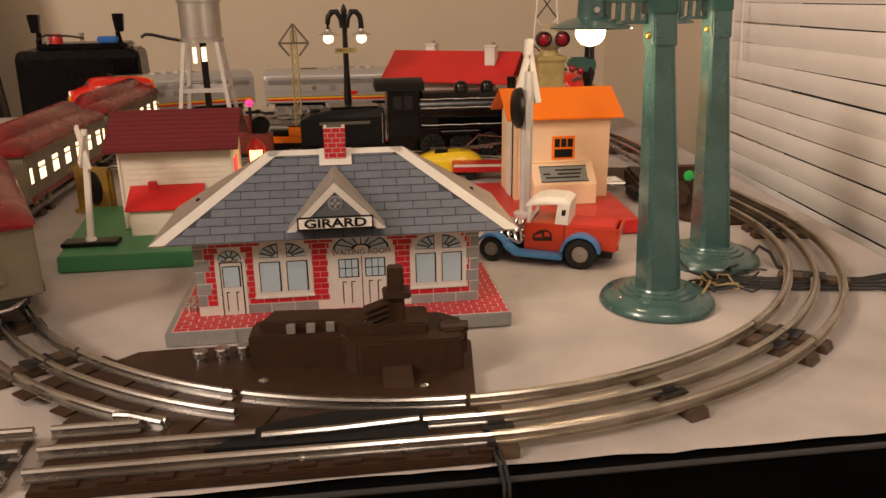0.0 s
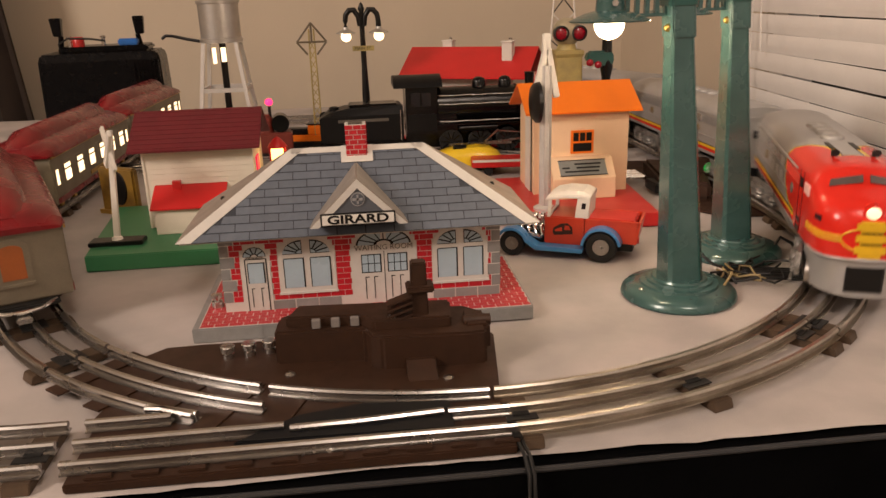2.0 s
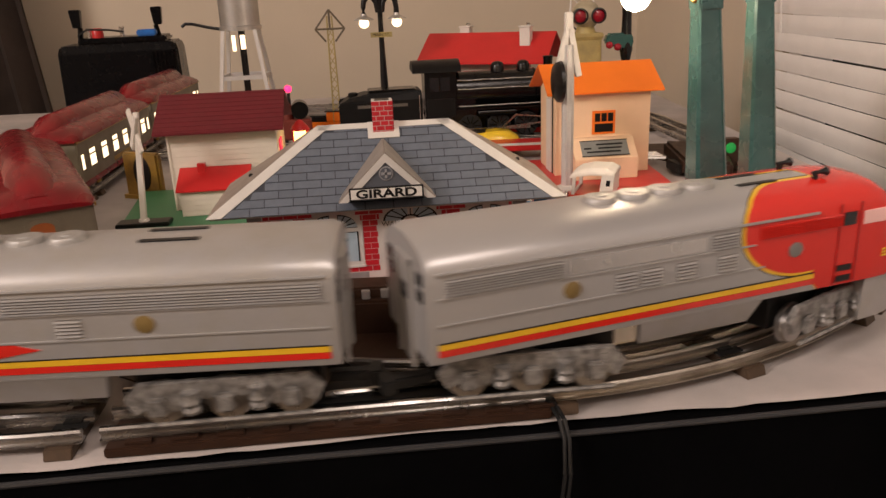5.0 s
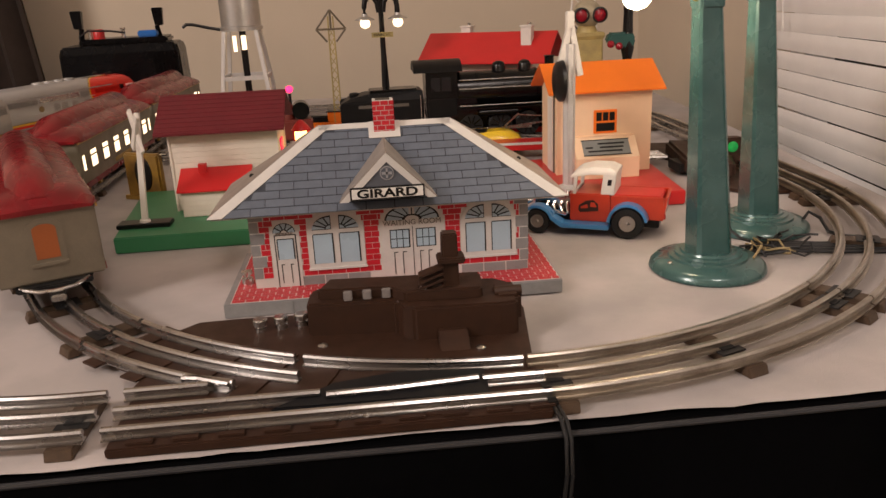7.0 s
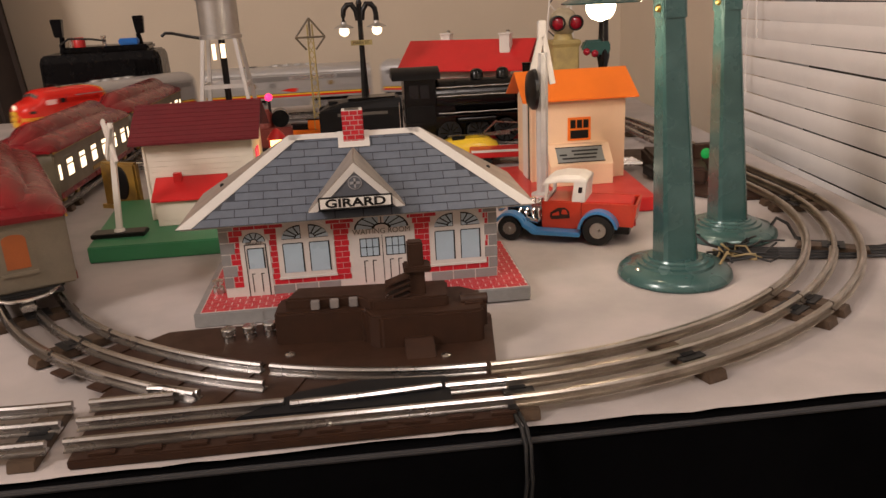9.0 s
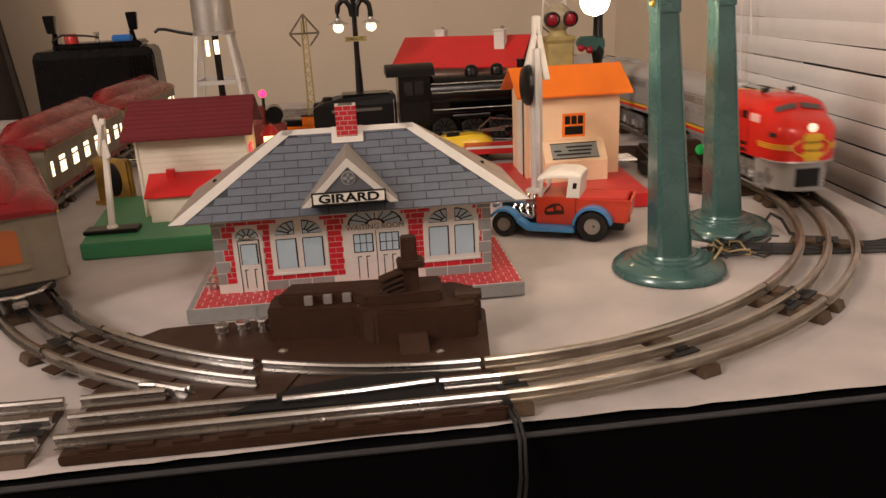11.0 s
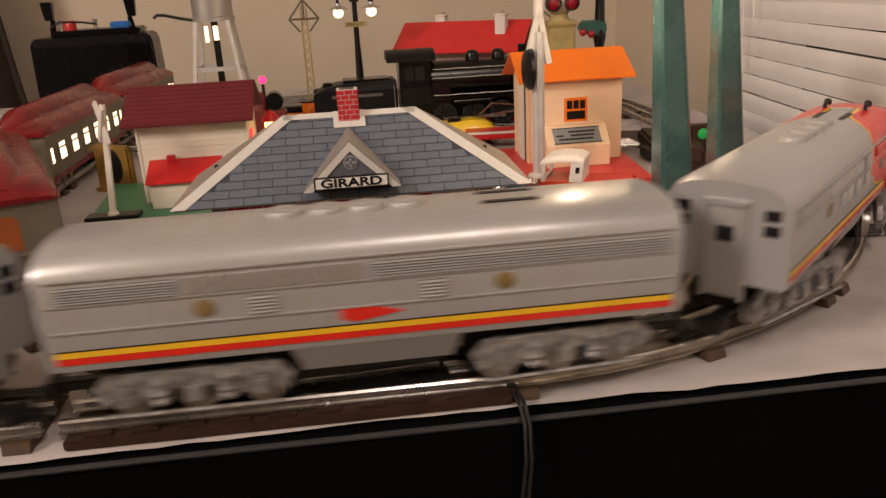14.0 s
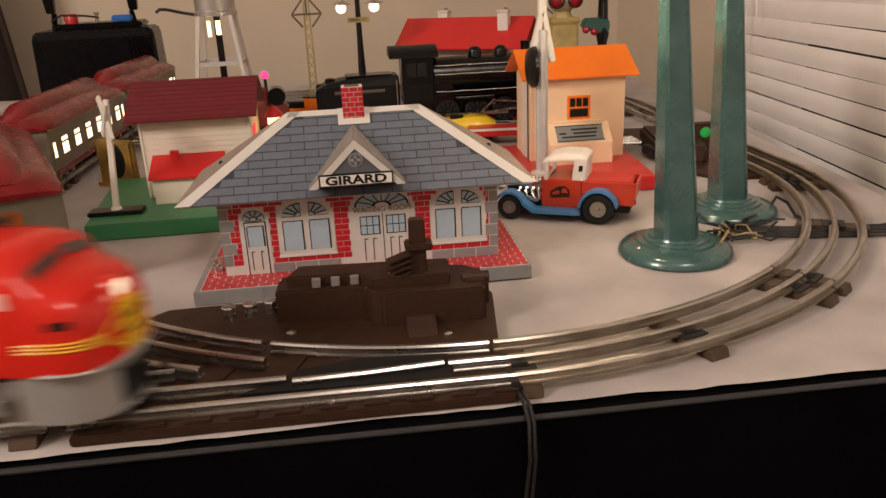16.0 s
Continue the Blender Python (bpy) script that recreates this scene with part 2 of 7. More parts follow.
REDLENS = surface("red_lens", (0.30, 0.008, 0.02), 0.2)
KNOBBLUE = surface("blue_plastic", (0.02, 0.16, 0.55), 0.35)
WIRE = surface("black_wire", (0.010, 0.010, 0.010), 0.5)
WIREY = surface("yellow_wire", (0.34, 0.26, 0.12), 0.6)
TRAFO = surface("transformer_black", (0.004, 0.004, 0.005), 0.24, 0.0, 0.15, 60, 700, 0.03, spec=0.14)
CURTAIN = surface("dark_curtain", (0.03, 0.018, 0.012), 0.9, 0.0, 0.2, 20, 300, 0.2)

# ---------- the room ----------
def setting(name, form, material, label, category, bevel=0.0, smooth=False):
    return tagged(part(name, form, material, None, label, bevel, smooth), category=category, kind="structure")


BLIND = math.radians(-5.0)                       # heading of the window wall from straight ahead
WX, WY = 0.563, 0.10                              # a point of the blind's plane


def on_wall(u, off, z):
    """A point u metres along the window wall from (WX, WY), off metres behind it."""
    return (WX - u * math.sin(BLIND) + off * math.cos(BLIND), WY + u * math.cos(BLIND) + off * math.sin(BLIND), z)


def wall_block(u0, u1, o0, o1, z0, z1):
    f = Form().box(u0, u1, o0, o1, z0, z1)
    f.v = [on_wall(u, o, z) for u, o, z in f.v]
    return f


BACK = 1.34
setting("wall_north", Form().box(-2.2, 1.6, BACK, BACK + 0.1, -0.75, 1.9), WALL, "plain beige painted wall behind the layout", "wall")
setting("wall_west", Form().box(-2.3, -2.2, -1.8, BACK + 0.1, -0.75, 1.9), WALL, "plain beige painted side wall", "wall")
setting("wall_south", Form().box(-2.2, 1.6, -1.9, -1.8, -0.75, 1.9), WALL, "plain beige painted wall opposite", "wall")
w = wall_block(-2.2, -0.9, 0.05, 0.15, -0.75, 1.9)
for u0, u1, z0, z1 in ((0.48, 1.5, -0.75, 1.9), (-0.9, 0.48, -0.75, -0.30), (-0.9, 0.48, 1.1, 1.9)):
    w.add(*(lambda q: (q.v, q.f))(wall_block(u0, u1, 0.05, 0.15, z0, z1)))
setting("wall_east", w, WALL, "beige painted wall with a window opening", "wall")
setting("floor", Form().box(-2.3, 1.7, -1.9, BACK + 0.1, -0.80, -0.75), FLOOR, "dark floor below the table", "floor")
setting("ceiling", Form().box(-2.3, 1.7, -1.9, BACK + 0.1, 1.9, 1.95), CEIL, "plain white ceiling", "ceiling")
win = thing("window_1", "dark night window behind closed blinds", "window")
win["kind"] = "structure"
part("pane", wall_block(-0.9, 0.48, 0.10, 0.105, -0.30, 1.1), NIGHT, win)
part("window_frame", wall_block(0.44, 0.48, 0.06, 0.14, -0.30, 1.1), SLAT, win)

blind = thing("window_blind", "closed white horizontal slat blind with cords", "blind")
PITCH = 0.0222
for i in range(26):
    z = -0.0926 + i * PITCH
    hh = PITCH / 2 - 0.0004
    sect = [(0.0026, -hh), (0.0010, -hh * 0.45), (0.0002, hh * 0.1), (0.0002, hh * 0.6), (0.0006, hh), (0.0013, hh), (0.0010, hh * 0.6), (0.0010, hh * 0.1), (0.0018, -hh * 0.45), (0.0034, -hh)]
    rings = []
    for u in (-0.86, -0.4, -0.1, 0.05, 0.20, 0.35, 0.46):
        sag = 0.0005 * math.sin(i * 2.1 + u * 3) + 0.0004 * math.sin(i * 1.3 + u * 11)
        rings.append([on_wall(u, o, z + h + sag) for o, h in sect])
    part("slat", Form().loft(rings), SLAT, blind, smooth=True)
part("bottom_rail", wall_block(-0.86, 0.46, 0.0, 0.014, -0.122, -0.108), SLAT, blind, bevel=0.003)
for u, dz in ((0.375, 0.10), (0.395, 0.03)):
    pts = [on_wall(u - 0.03 * (k / 9) ** 2 + 0.004 * math.sin(k), -0.012, 0.5 - k * (0.48 - dz) / 9) for k in range(10)]
    part("cord", Form().tube(pts, 0.0008, 6), CORD, blind)
part("cord", Form().tube([on_wall(-0.02 + 0.002 * math.sin(k), -0.004, 0.5 - k * 0.06) for k in range(10)], 0.0007, 6), CORD, blind)

# table: a board with a felt sheet, black skirt and a painted lip highlight
TX0, TY0, TY1 = -0.95, -0.1465, 1.05
setting("table", Form().prism([(TX0, TY0 - 0.0035), (0.498, TY0 - 0.0035), (0.603, TY1), (TX0, TY1)], -0.03, -0.004), BLACK, "table board draped in black cloth", "table")
nx, ny = 110, 80
verts, faces = [], []
for j in range(ny + 1):
    for i in range(nx + 1):
        fx, fy = i / nx, j / ny
        y0 = TY0 + 0.004 * noise.noise(Vector((fx * 17, 3.1, 0))) + 0.0025 * noise.noise(Vector((fx * 60, 8, 0)))
        y = y0 + (TY1 - y0) * fy ** 1.4
        x = TX0 + (0.522 + 0.0875 * (y - 0.1) - TX0) * fx
        z = 0.0016 * noise.noise(Vector((x * 9, y * 9, 0))) + 0.0008 * noise.noise(Vector((x * 38, y * 30, 2)))
        z = min(z, 0.0) - 0.0003
        if j == 0:
            z = -0.0012
        verts.append((x, y, z))
for j in range(ny):
    for i in range(nx):
        a = j * (nx + 1) + i
        faces.append((a, a + 1, a + nx + 2, a + nx + 1))
setting("felt_sheet", Form().add(verts, faces), CLOTH, "rumpled off-white felt sheet over the table", "table cover", smooth=True)
skirt = Form()
rings = []
for i in range(61):
    x = -1.0 + 1.75 * i / 60
    d = 0.0015 * math.sin(i * 1.7) + 0.002 * noise.noise(Vector((i * 0.4, 0, 5)))
    rings.append([(x, TY0 - 0.0015 + d * 0.3, -0.0035), (x, TY0 - 0.0050 + d * 0.3, -0.0045), (x, TY0 - 0.0065 + d, -0.75), (x, TY0 - 0.001 + d, -0.75)])
setting("table_skirt", skirt.loft(rings), BLACK, "black cloth skirt hanging from the table edge", "skirt", smooth=True)
# grey tube stands in for the highlight along the table's rounded lip
setting("table_edge_highlight", Form().tube([(-1.0 + 0.05 * i, TY0 - 0.0052, -0.0042 + 0.0003 * math.sin(i)) for i in range(32)], 0.0015, 8), surface("grey_lip_highlight", (0.035, 0.036, 0.039), 0.4, 0.1), "thin grey line painted as the highlight on the table's lip", "trim", smooth=True)
cur = thing("curtain", "dark brown curtain hanging beside the corner", "curtain")
rings = []
for k in range(26):
    x = -0.98 + 0.40 * k / 25
    yy = 1.20 + 0.015 * math.sin(k * 1.9)
    lean = 0.10 * k / 25
    rings.append([(x + lean * 0.6, yy, -0.3), (x - lean * 0.4, yy, 0.9), (x - lean * 0.4, yy + 0.01, 0.9), (x + lean * 0.6, yy + 0.01, -0.3)])
part("cloth", Form().loft(rings), CURTAIN, cur, smooth=True)

# ---------- tracks ----------
R, XR, XL, YF, YB = 0.311, 0.475, -0.36, -0.119, 0.86
GAUGE, RTOP = 0.0345, 0.0105
RAIL_OUT = [(-0.0030, 0.0), (0.0030, 0.0), (0.0030, 0.0007), (0.0008, 0.0011), (0.0008, 0.0026), (0.0017, 0.0034), (0.0018, 0.0046),
            (0.0009, 0.0056), (-0.0009, 0.0056), (-0.0018, 0.0046), (-0.0017, 0.0034), (-0.0008, 0.0026), (-0.0008, 0.0011), (-0.0030, 0.0007)]


def oval(s):
    """The running loop, clockwise from above, from the start of the front straight: x, y, heading."""
    a, b, q = XR - XL - 2 * R, YB - YF - 2 * R, math.pi * R / 2
    s %= 2 * a + 2 * b + 4 * q
    for cx, cy, length, h in ((XR - R, YF, a, 180), (XL + R, YF + R, q, 180), (XL, YF + R, b, 90), (XL + R, YB - R, q, 90),
                              (XL + R, YB, a, 0), (XR - R, YB - R, q, 0), (XR, YB - R, b, -90), (XR - R, YF + R, q, -90)):
        if s <= length:
            h = radians(h)
            if length == q:
                h2 = h - s / R
                return cx - R * math.sin(h2), cy + R * math.cos(h2), h2
            return cx + s * math.cos(h), cy + s * math.sin(h), h
        s -= length
    return XR - R, YF, math.pi


LAP = 2 * (XR - XL - 2 * R) + 2 * (YB - YF - 2 * R) + 2 * math.pi * R


def siding(s):
    """The track that leaves the front switch: curve, short straight, back to straight ahead, then a wide curve to the right."""
    q, st, turn, ahead, big = radians(60) * R, 0.113, radians(30) * R, 0.30, 3.0
    if s < q:
        h = math.pi - s / R
        return XR - R - R * math.sin(s / R), YF + R - R * math.cos(s / R), h
    h = radians(120)
    x, y = XR - R - R * math.sin(radians(60)), YF + R - R * math.cos(radians(60))
    d = min(s - q, st)
    x, y = x + d * math.cos(h), y + d * math.sin(h)
    if s <= q + st:
        return x, y, h
    e = min(s - q - st, turn) / R
    cx, cy = x + R * math.sin(h), y - R * math.cos(h)
    x, y, h = cx - R * math.sin(h - e), cy + R * math.cos(h - e), h - e
    y += min(max(s - q - st - turn, 0), ahead)
    if s > q + st + turn + ahead:
        e = (s - q - st - turn - ahead) / big
        cx, cy = x + big * math.sin(h), y - big * math.cos(h)
        return cx - big * math.sin(h - e), cy + big * math.cos(h - e), h - e
    return x, y, h


def spur(s):
    """The track from the far switch to the steam engine."""
    a = s / R
    if a < math.pi / 2:
        return XR - R + R * math.cos(a), 0.200 + R * math.sin(a), a + math.pi / 2
    return XR - R - (s - R * math.pi / 2), 0.200 + R, math.pi


def stretch(way, s0, s1, step=0.012):
    n = max(2, int((s1 - s0) / step))
    return [(*way(s0 + (s1 - s0) * i / n), RTOP - 0.0056) for i in range(n + 1)]


def track_piece(way, s0, s1, ties, material, label, rails=(-1, 0, 1), group="track sections"):
    tr = thing("track_section", label, "toy track", group=group)
    for k in rails:
        rows = [(x - k * GAUGE / 2 * math.sin(h), y + k * GAUGE / 2 * math.cos(h), h, z) for x, y, h, z in stretch(way, s0 + 0.0008, s1 - 0.0008)]
        part("rail", Form().sweep(RAIL_OUT, rows), material, tr, smooth=True)
    for s in ties:
        x, y, h = way(s)
        f = Form().prism([(-0.0245, -0.0002), (0.0245, -0.0002), (0.0228, 0.0046), (0.012, 0.0049), (-0.012, 0.0049), (-0.0228, 0.0046)], -0.006, 0.006, "x")
        f.moved(Matrix.Translation((x, y, 0)) @ Matrix.Rotation(h, 4, "Z"))
        part("tie", f, TIE, tr, bevel=0.0004)
        f = Form().box(-0.0075, 0.0075, -0.0075, 0.0075, 0.0049, 0.0057).box(-0.004, 0.004, -0.004, 0.004, 0.0057, 0.0063)
        part("insulator", f.moved(Matrix.Translation((x, y, 0)) @ Matrix.Rotation(h, 4, "Z")), TIE_BLACK, tr)
    return tr


a0, b0, q0 = XR - XL - 2 * R, YB - YF - 2 * R, math.pi * R / 2
# the switch takes the straight 0 to 0.20 of the loop; the rest is laid in sections
cuts = [0.200]
while cuts[-1] < LAP - 0.02:
    nxt = cuts[-1] + 0.2443
    cuts.append(LAP if nxt > LAP - 0.06 else nxt)
for a, b in zip(cuts, cuts[1:]):
    length = b - a
    near = a > LAP - q0 - 0.3
    track_piece(oval, a, b, [a + 0.010, a + length / 2, b - 0.010], RAIL_OLD if near else RAIL,
                "curved three-rail toy track with tarnished tin rails and brown ties" if near else "three-rail toy track with tin rails and brown ties")
q45 = radians(45) * R
for a, b in ((q45, q45 + 0.155), (q45 + 0.155, q45 + 0.41), (q45 + 0.41, q45 + 0.66), (q45 + 0.66, q45 + 0.90), (q45 + 0.90, q45 + 1.10)):
    track_piece(siding, a, b, [a + 0.012, (a + b) / 2, b - 0.012], RAIL, "three-rail toy siding track with tin rails and brown ties")
for a, b in ((q45, 2 * q45), (2 * q45, 2 * q45 + 0.25), (2 * q45 + 0.25, 2 * q45 + 0.45)):
    track_piece(spur, a, b, [a + 0.012, (a + b) / 2, b - 0.012], RAIL, "three-rail toy spur track with tin rails and brown ties")


# ---------- the front switch ----------
def screw(x, y, z, parent, r=0.0028):
    part("screw", Form().lathe([(r, 0), (r, 0.0006), (r * 0.6, 0.0013), (1e-6, 0.0015)], 12, (x, y, z)), STEEL, parent, smooth=True)


def front_switch():
    sw = thing("track_switch", "brown plastic electric track switch with bright rails", "track switch")
    outline = [(-0.026, -0.1455), (0.168, -0.1455), (0.170, -0.088), (0.178, -0.026), (0.165, -0.014), (0.060, -0.014), (0.010, -0.012), (-0.012, -0.013), (-0.030, -0.030),
               (-0.046, -0.050), (-0.045, -0.060), (-0.034, -0.068), (-0.028, -0.080), (-0.030, -0.090), (-0.027, -0.100)]
    part("base_plate", Form().prism(outline, 0.0, 0.0046), BAKELITE, sw, "dark brown moulded base plate", bevel=0.0008)
    z = RTOP - 0.0062
    def bar(name, pts, material=RAIL, label=""):
        rows = []
        for i, (x, y) in enumerate(pts):
            a, b = pts[max(i - 1, 0)], pts[min(i + 1, len(pts) - 1)]
            rows.append((x, y, math.atan2(b[1] - a[1], b[0] - a[0]), z + 0.0006))
        part(name, Form().sweep(RAIL_OUT, rows), material, sw, label, smooth=True)
    g = GAUGE / 2
    def arc(k, a0, a1, n=16):
        rr = R - k * g
        return [(XR - R - rr * math.sin(radians(a0 + (a1 - a0) * i / n)), YF + R - rr * math.cos(radians(a0 + (a1 - a0) * i / n))) for i in range(n + 1)]
    bar("rail", [(0.169, YF - g), (0.07, YF - g), (-0.029, YF - g)])
    bar("rail", arc(1, 0.3, 22) )
    bar("rail", arc(1, 23, 44.6))
    bar("rail", arc(0, 21, 44.6))
    bar("rail", arc(-1, 26, 44.6))
    bar("rail", [(0.064, YF), (-0.029, YF)])
    bar("rail", [(0.010, YF + g), (-0.029, YF + g)])
    bar("rail", [(0.169, YF), (0.140, YF)])
    bar("swing_rail", [(0.138, YF + 0.001), (0.10, YF - 0.002), (0.067, YF - 0.003)], RAIL, "polished moving rail")
    bar("guard_rail", [(0.022, YF + 0.017), (0.006, YF + 0.024), (-0.004, YF + 0.026)])
    part("swing_base", Form().prism([(0.042, -0.128), (0.142, -0.131), (0.142, -0.106), (0.10, -0.102), (0.07, -0.108)], 0.0046, 0.0078), surface("black_plate", (0.006, 0.0065, 0.008), 0.55, spec=0.3), sw, "black swivelling rail plate", bevel=0.0006)
    for k in range(10):
        x = -0.018 + k * 0.0195
        part("tie_end", Form().box(x, x + 0.012, -0.1435, -0.1395, 0.0046, 0.0058), BAKELITE, sw, bevel=0.0005)
    for k in range(7):
        a = radians(8 + k * 5.6)
        f = Form().box(-0.006, 0.006, -0.026, 0.026, 0.0044, 0.0055).moved(Matrix.Translation((XR - R - R * math.sin(a), YF + R - R * math.cos(a), 0)) @ Matrix.Rotation(-a, 4, "Z"))
        part("tie_end", f, BAKELITE, sw)
    for x, y in ((0.085, -0.137), (0.145, -0.078), (-0.014, -0.083), (0.062, -0.060)):
        screw(x, y, 0.0046, sw)
    # motor housing
    part("motor_cover", Form().prism([(0.054, -0.046), (0.103, -0.050), (0.106, -0.058), (0.112, -0.0625), (0.158, -0.0645), (0.168, -0.0635), (0.170, -0.036), (0.160, -0.026), (0.062, -0.020), (0.055, -0.026)], 0.0028, 0.0235), BAKELITE, sw, "dark brown plastic motor cover", bevel=0.0014)
    part("cover_step", Form().prism([(0.060, -0.041), (0.100, -0.044), (0.108, -0.053), (0.150, -0.055), (0.152, -0.030), (0.066, -0.024)], 0.0225, 0.0295), BAKELITE, sw, bevel=0.0012)
    part("cover_foot", Form().prism([(-0.080, 0.0028), (-0.062, 0.0028), (-0.062, 0.0105), (-0.066, 0.0105), (-0.080, 0.0040)], 0.124, 0.140, "x"), BAKELITE, sw, bevel=0.001)
    part("cover_end", Form().box(0.157, 0.171, -0.058, -0.036, 0.0085, 0.0245), BAKELITE, sw, bevel=0.002)
    part("cover_rod", Form().tube([(0.157, -0.050, 0.024), (0.172, -0.050, 0.024)], 0.0032, 10), BAKELITE, sw, smooth=True)
    for k in range(3):
        x = 0.0745 + k * 0.0105
        part("vent_tab", Form().box(x, x + 0.0048, -0.0465, -0.043, 0.0238, 0.0288), surface("grey_tab", (0.22, 0.20, 0.19), 0.5) if k == 0 else bpy.data.materials["grey_tab"], sw, bevel=0.0004)
    # lantern housing with louvred fin
    part("lantern_post", Form().prism([(-0.0048, 0.0), (0.0048, 0.0), (0.0042, 0.034), (-0.0042, 0.034)], -0.0035, 0.0045, "y").moved(Matrix.Translation((0.1335, -0.047, 0.0255))), BAKELITE, sw, bevel=0.0008)
    part("lantern_collar", Form().box(0.1265, 0.1415, -0.0535, -0.041, 0.0430, 0.0465), BAKELITE, sw, bevel=0.0008)
    for k in range(4):
        f = Form().prism([(0.0, 0.0), (0.0, 0.0012), (-0.0135, -0.0035), (-0.0135, -0.0045)], -0.004, 0.004, "y").moved(Matrix.Translation((0.1295, -0.049, 0.0305 + k * 0.0034)))
        part("lantern_fin", f, BAKELITE, sw)
    screw(0.118, -0.0505, 0.0295, sw, 0.0022)
    for k, (x, y) in enumerate(((0.026, -0.033), (0.0375, -0.031), (0.0488, -0.029))):
        part("terminal", Form().lathe([(0.0034, 0), (0.0034, 0.0042), (0.0024, 0.0044), (0.0024, 0.0055), (0.0042, 0.0058), (0.0042, 0.0086), (0.0036, 0.0092), (1e-6, 0.0093)], 14, (x, y, 0.0028)), STEEL, sw, "knurled nickel terminal nut", smooth=True)
    return sw


front_switch()
lead = thing("cable", "thin black lead hanging over the table edge", "cable")
for k in (0, 1):
    part("lead", Form().tube([(0.1685 + 0.0022 * k, -0.142, 0.004), (0.1695 + 0.0022 * k, -0.152, 0.003), (0.1705 + 0.0022 * k, -0.1565, -0.004), (0.1705 + 0.0024 * k, -0.1590, -0.020), (0.1675 + 0.003 * k, -0.1590, -0.05), (0.160 + 0.004 * k, -0.1590, -0.11), (0.153 + 0.006 * k, -0.1590, -0.2)], 0.0010, 8), WIRE, lead, smooth=True)
part("clip", Form().box(0.166, 0.171, -0.142, -0.128, 0.0035, 0.0062), DARKMETAL, lead, bevel=0.0005)


# ---------- far switch ----------
def far_switch():
    sw = thing("track_switch", "brown plastic track switch with a green lantern lens", "track switch")
    part("base_plate", Form().prism([(0.392, 0.235), (0.425, 0.185), (0.505, 0.178), (0.512, 0.205), (0.508, 0.41), (0.40, 0.43), (0.378, 0.40), (0.43, 0.30)], 0.0, 0.0028), BAKELITE, sw, bevel=0.0008)
    part("motor_cover", Form().prism([(0.395, 0.262), (0.432, 0.235), (0.452, 0.29), (0.445, 0.345), (0.412, 0.36)], 0.0028, 0.019), BAKELITE, sw, bevel=0.003)
    part("lantern_housing", Form().prism([(-0.012, 0.0), (0.012, 0.0), (0.011, 0.030), (-0.011, 0.030)], -0.006, 0.006, "y").moved(Matrix.Translation((0.448, 0.285, 0.0028))), BAKELITE, sw, bevel=0.001)
    part("lens", Form().lathe([(0.0055, 0), (0.0052, -0.001), (0.003, -0.0018), (1e-6, -0.002)], 14, (0.449, 0.279, 0.024), "y"), GREENLAMP, sw, "round green lens", smooth=True)
    part("terminal_block", Form().box(0.392, 0.404, 0.27, 0.30, 0.0028, 0.012), DARKMETAL, sw, bevel=0.001)
    for k in range(4):
        part("contact", Form().tube([(0.372, 0.318 + k * 0.0085, 0.010), (0.397, 0.315 + k * 0.0085, 0.010)], 0.0022, 8), STEEL, sw, smooth=True)
    return sw


far_switch()

# ---------- the station ----------
W, D, H = 0.208, 0.099, 0.0088
X0, X1, Y0, Y1, EAVE = 0.017, 0.191, 0.023, 0.086, 0.060
CXS, YC = 0.1045, 0.0545


def lettering(text, place, size, parent, material, name="lettering", depth=0.0002, bold=0.0):
    c = bpy.data.curves.new(name, "FONT")
    c.body, c.size, c.align_x, c.align_y, c.extrude = text, size, "CENTER", "CENTER", depth
    c.offset = bold
    tmp = bpy.data.objects.new(name, c)
    data = bpy.data.meshes.new_from_object(tmp)
    bpy.data.objects.remove(tmp)
    bpy.data.curves.remove(c)
    data.materials.clear()
    data.materials.append(material)
    ob = new(name, data)
    ob.parent = parent
    ob.matrix_basis = place
    return ob


def flat(name, poly, y0, y1, material, parent, label="", bevel=0.0):
    return part(name, Form().prism([(u, w) for u, w in poly], y0, y1, "y"), material, parent, label, bevel)


def lines(name, form, material, parent):
    """Each box of a form as a part of its own."""
    for k in range(0, len(form.v), 8):
        one = Form().add(form.v[k:k + 8], [tuple(i - k for i in face) for face in form.f if k <= min(face) and max(face) < k + 8])
        part(name, one, material, parent)


def arch(cx, w, z0, zs, rise, n=14):
    """A round-headed outline."""
    pts = [(cx - w / 2, z0), (cx + w / 2, z0), (cx + w / 2, zs)]
    for i in range(1, n):
        a = math.pi * i / n
        pts.append((cx + w / 2 * math.cos(a), zs + rise * math.sin(a)))
    return pts + [(cx - w / 2, zs)]


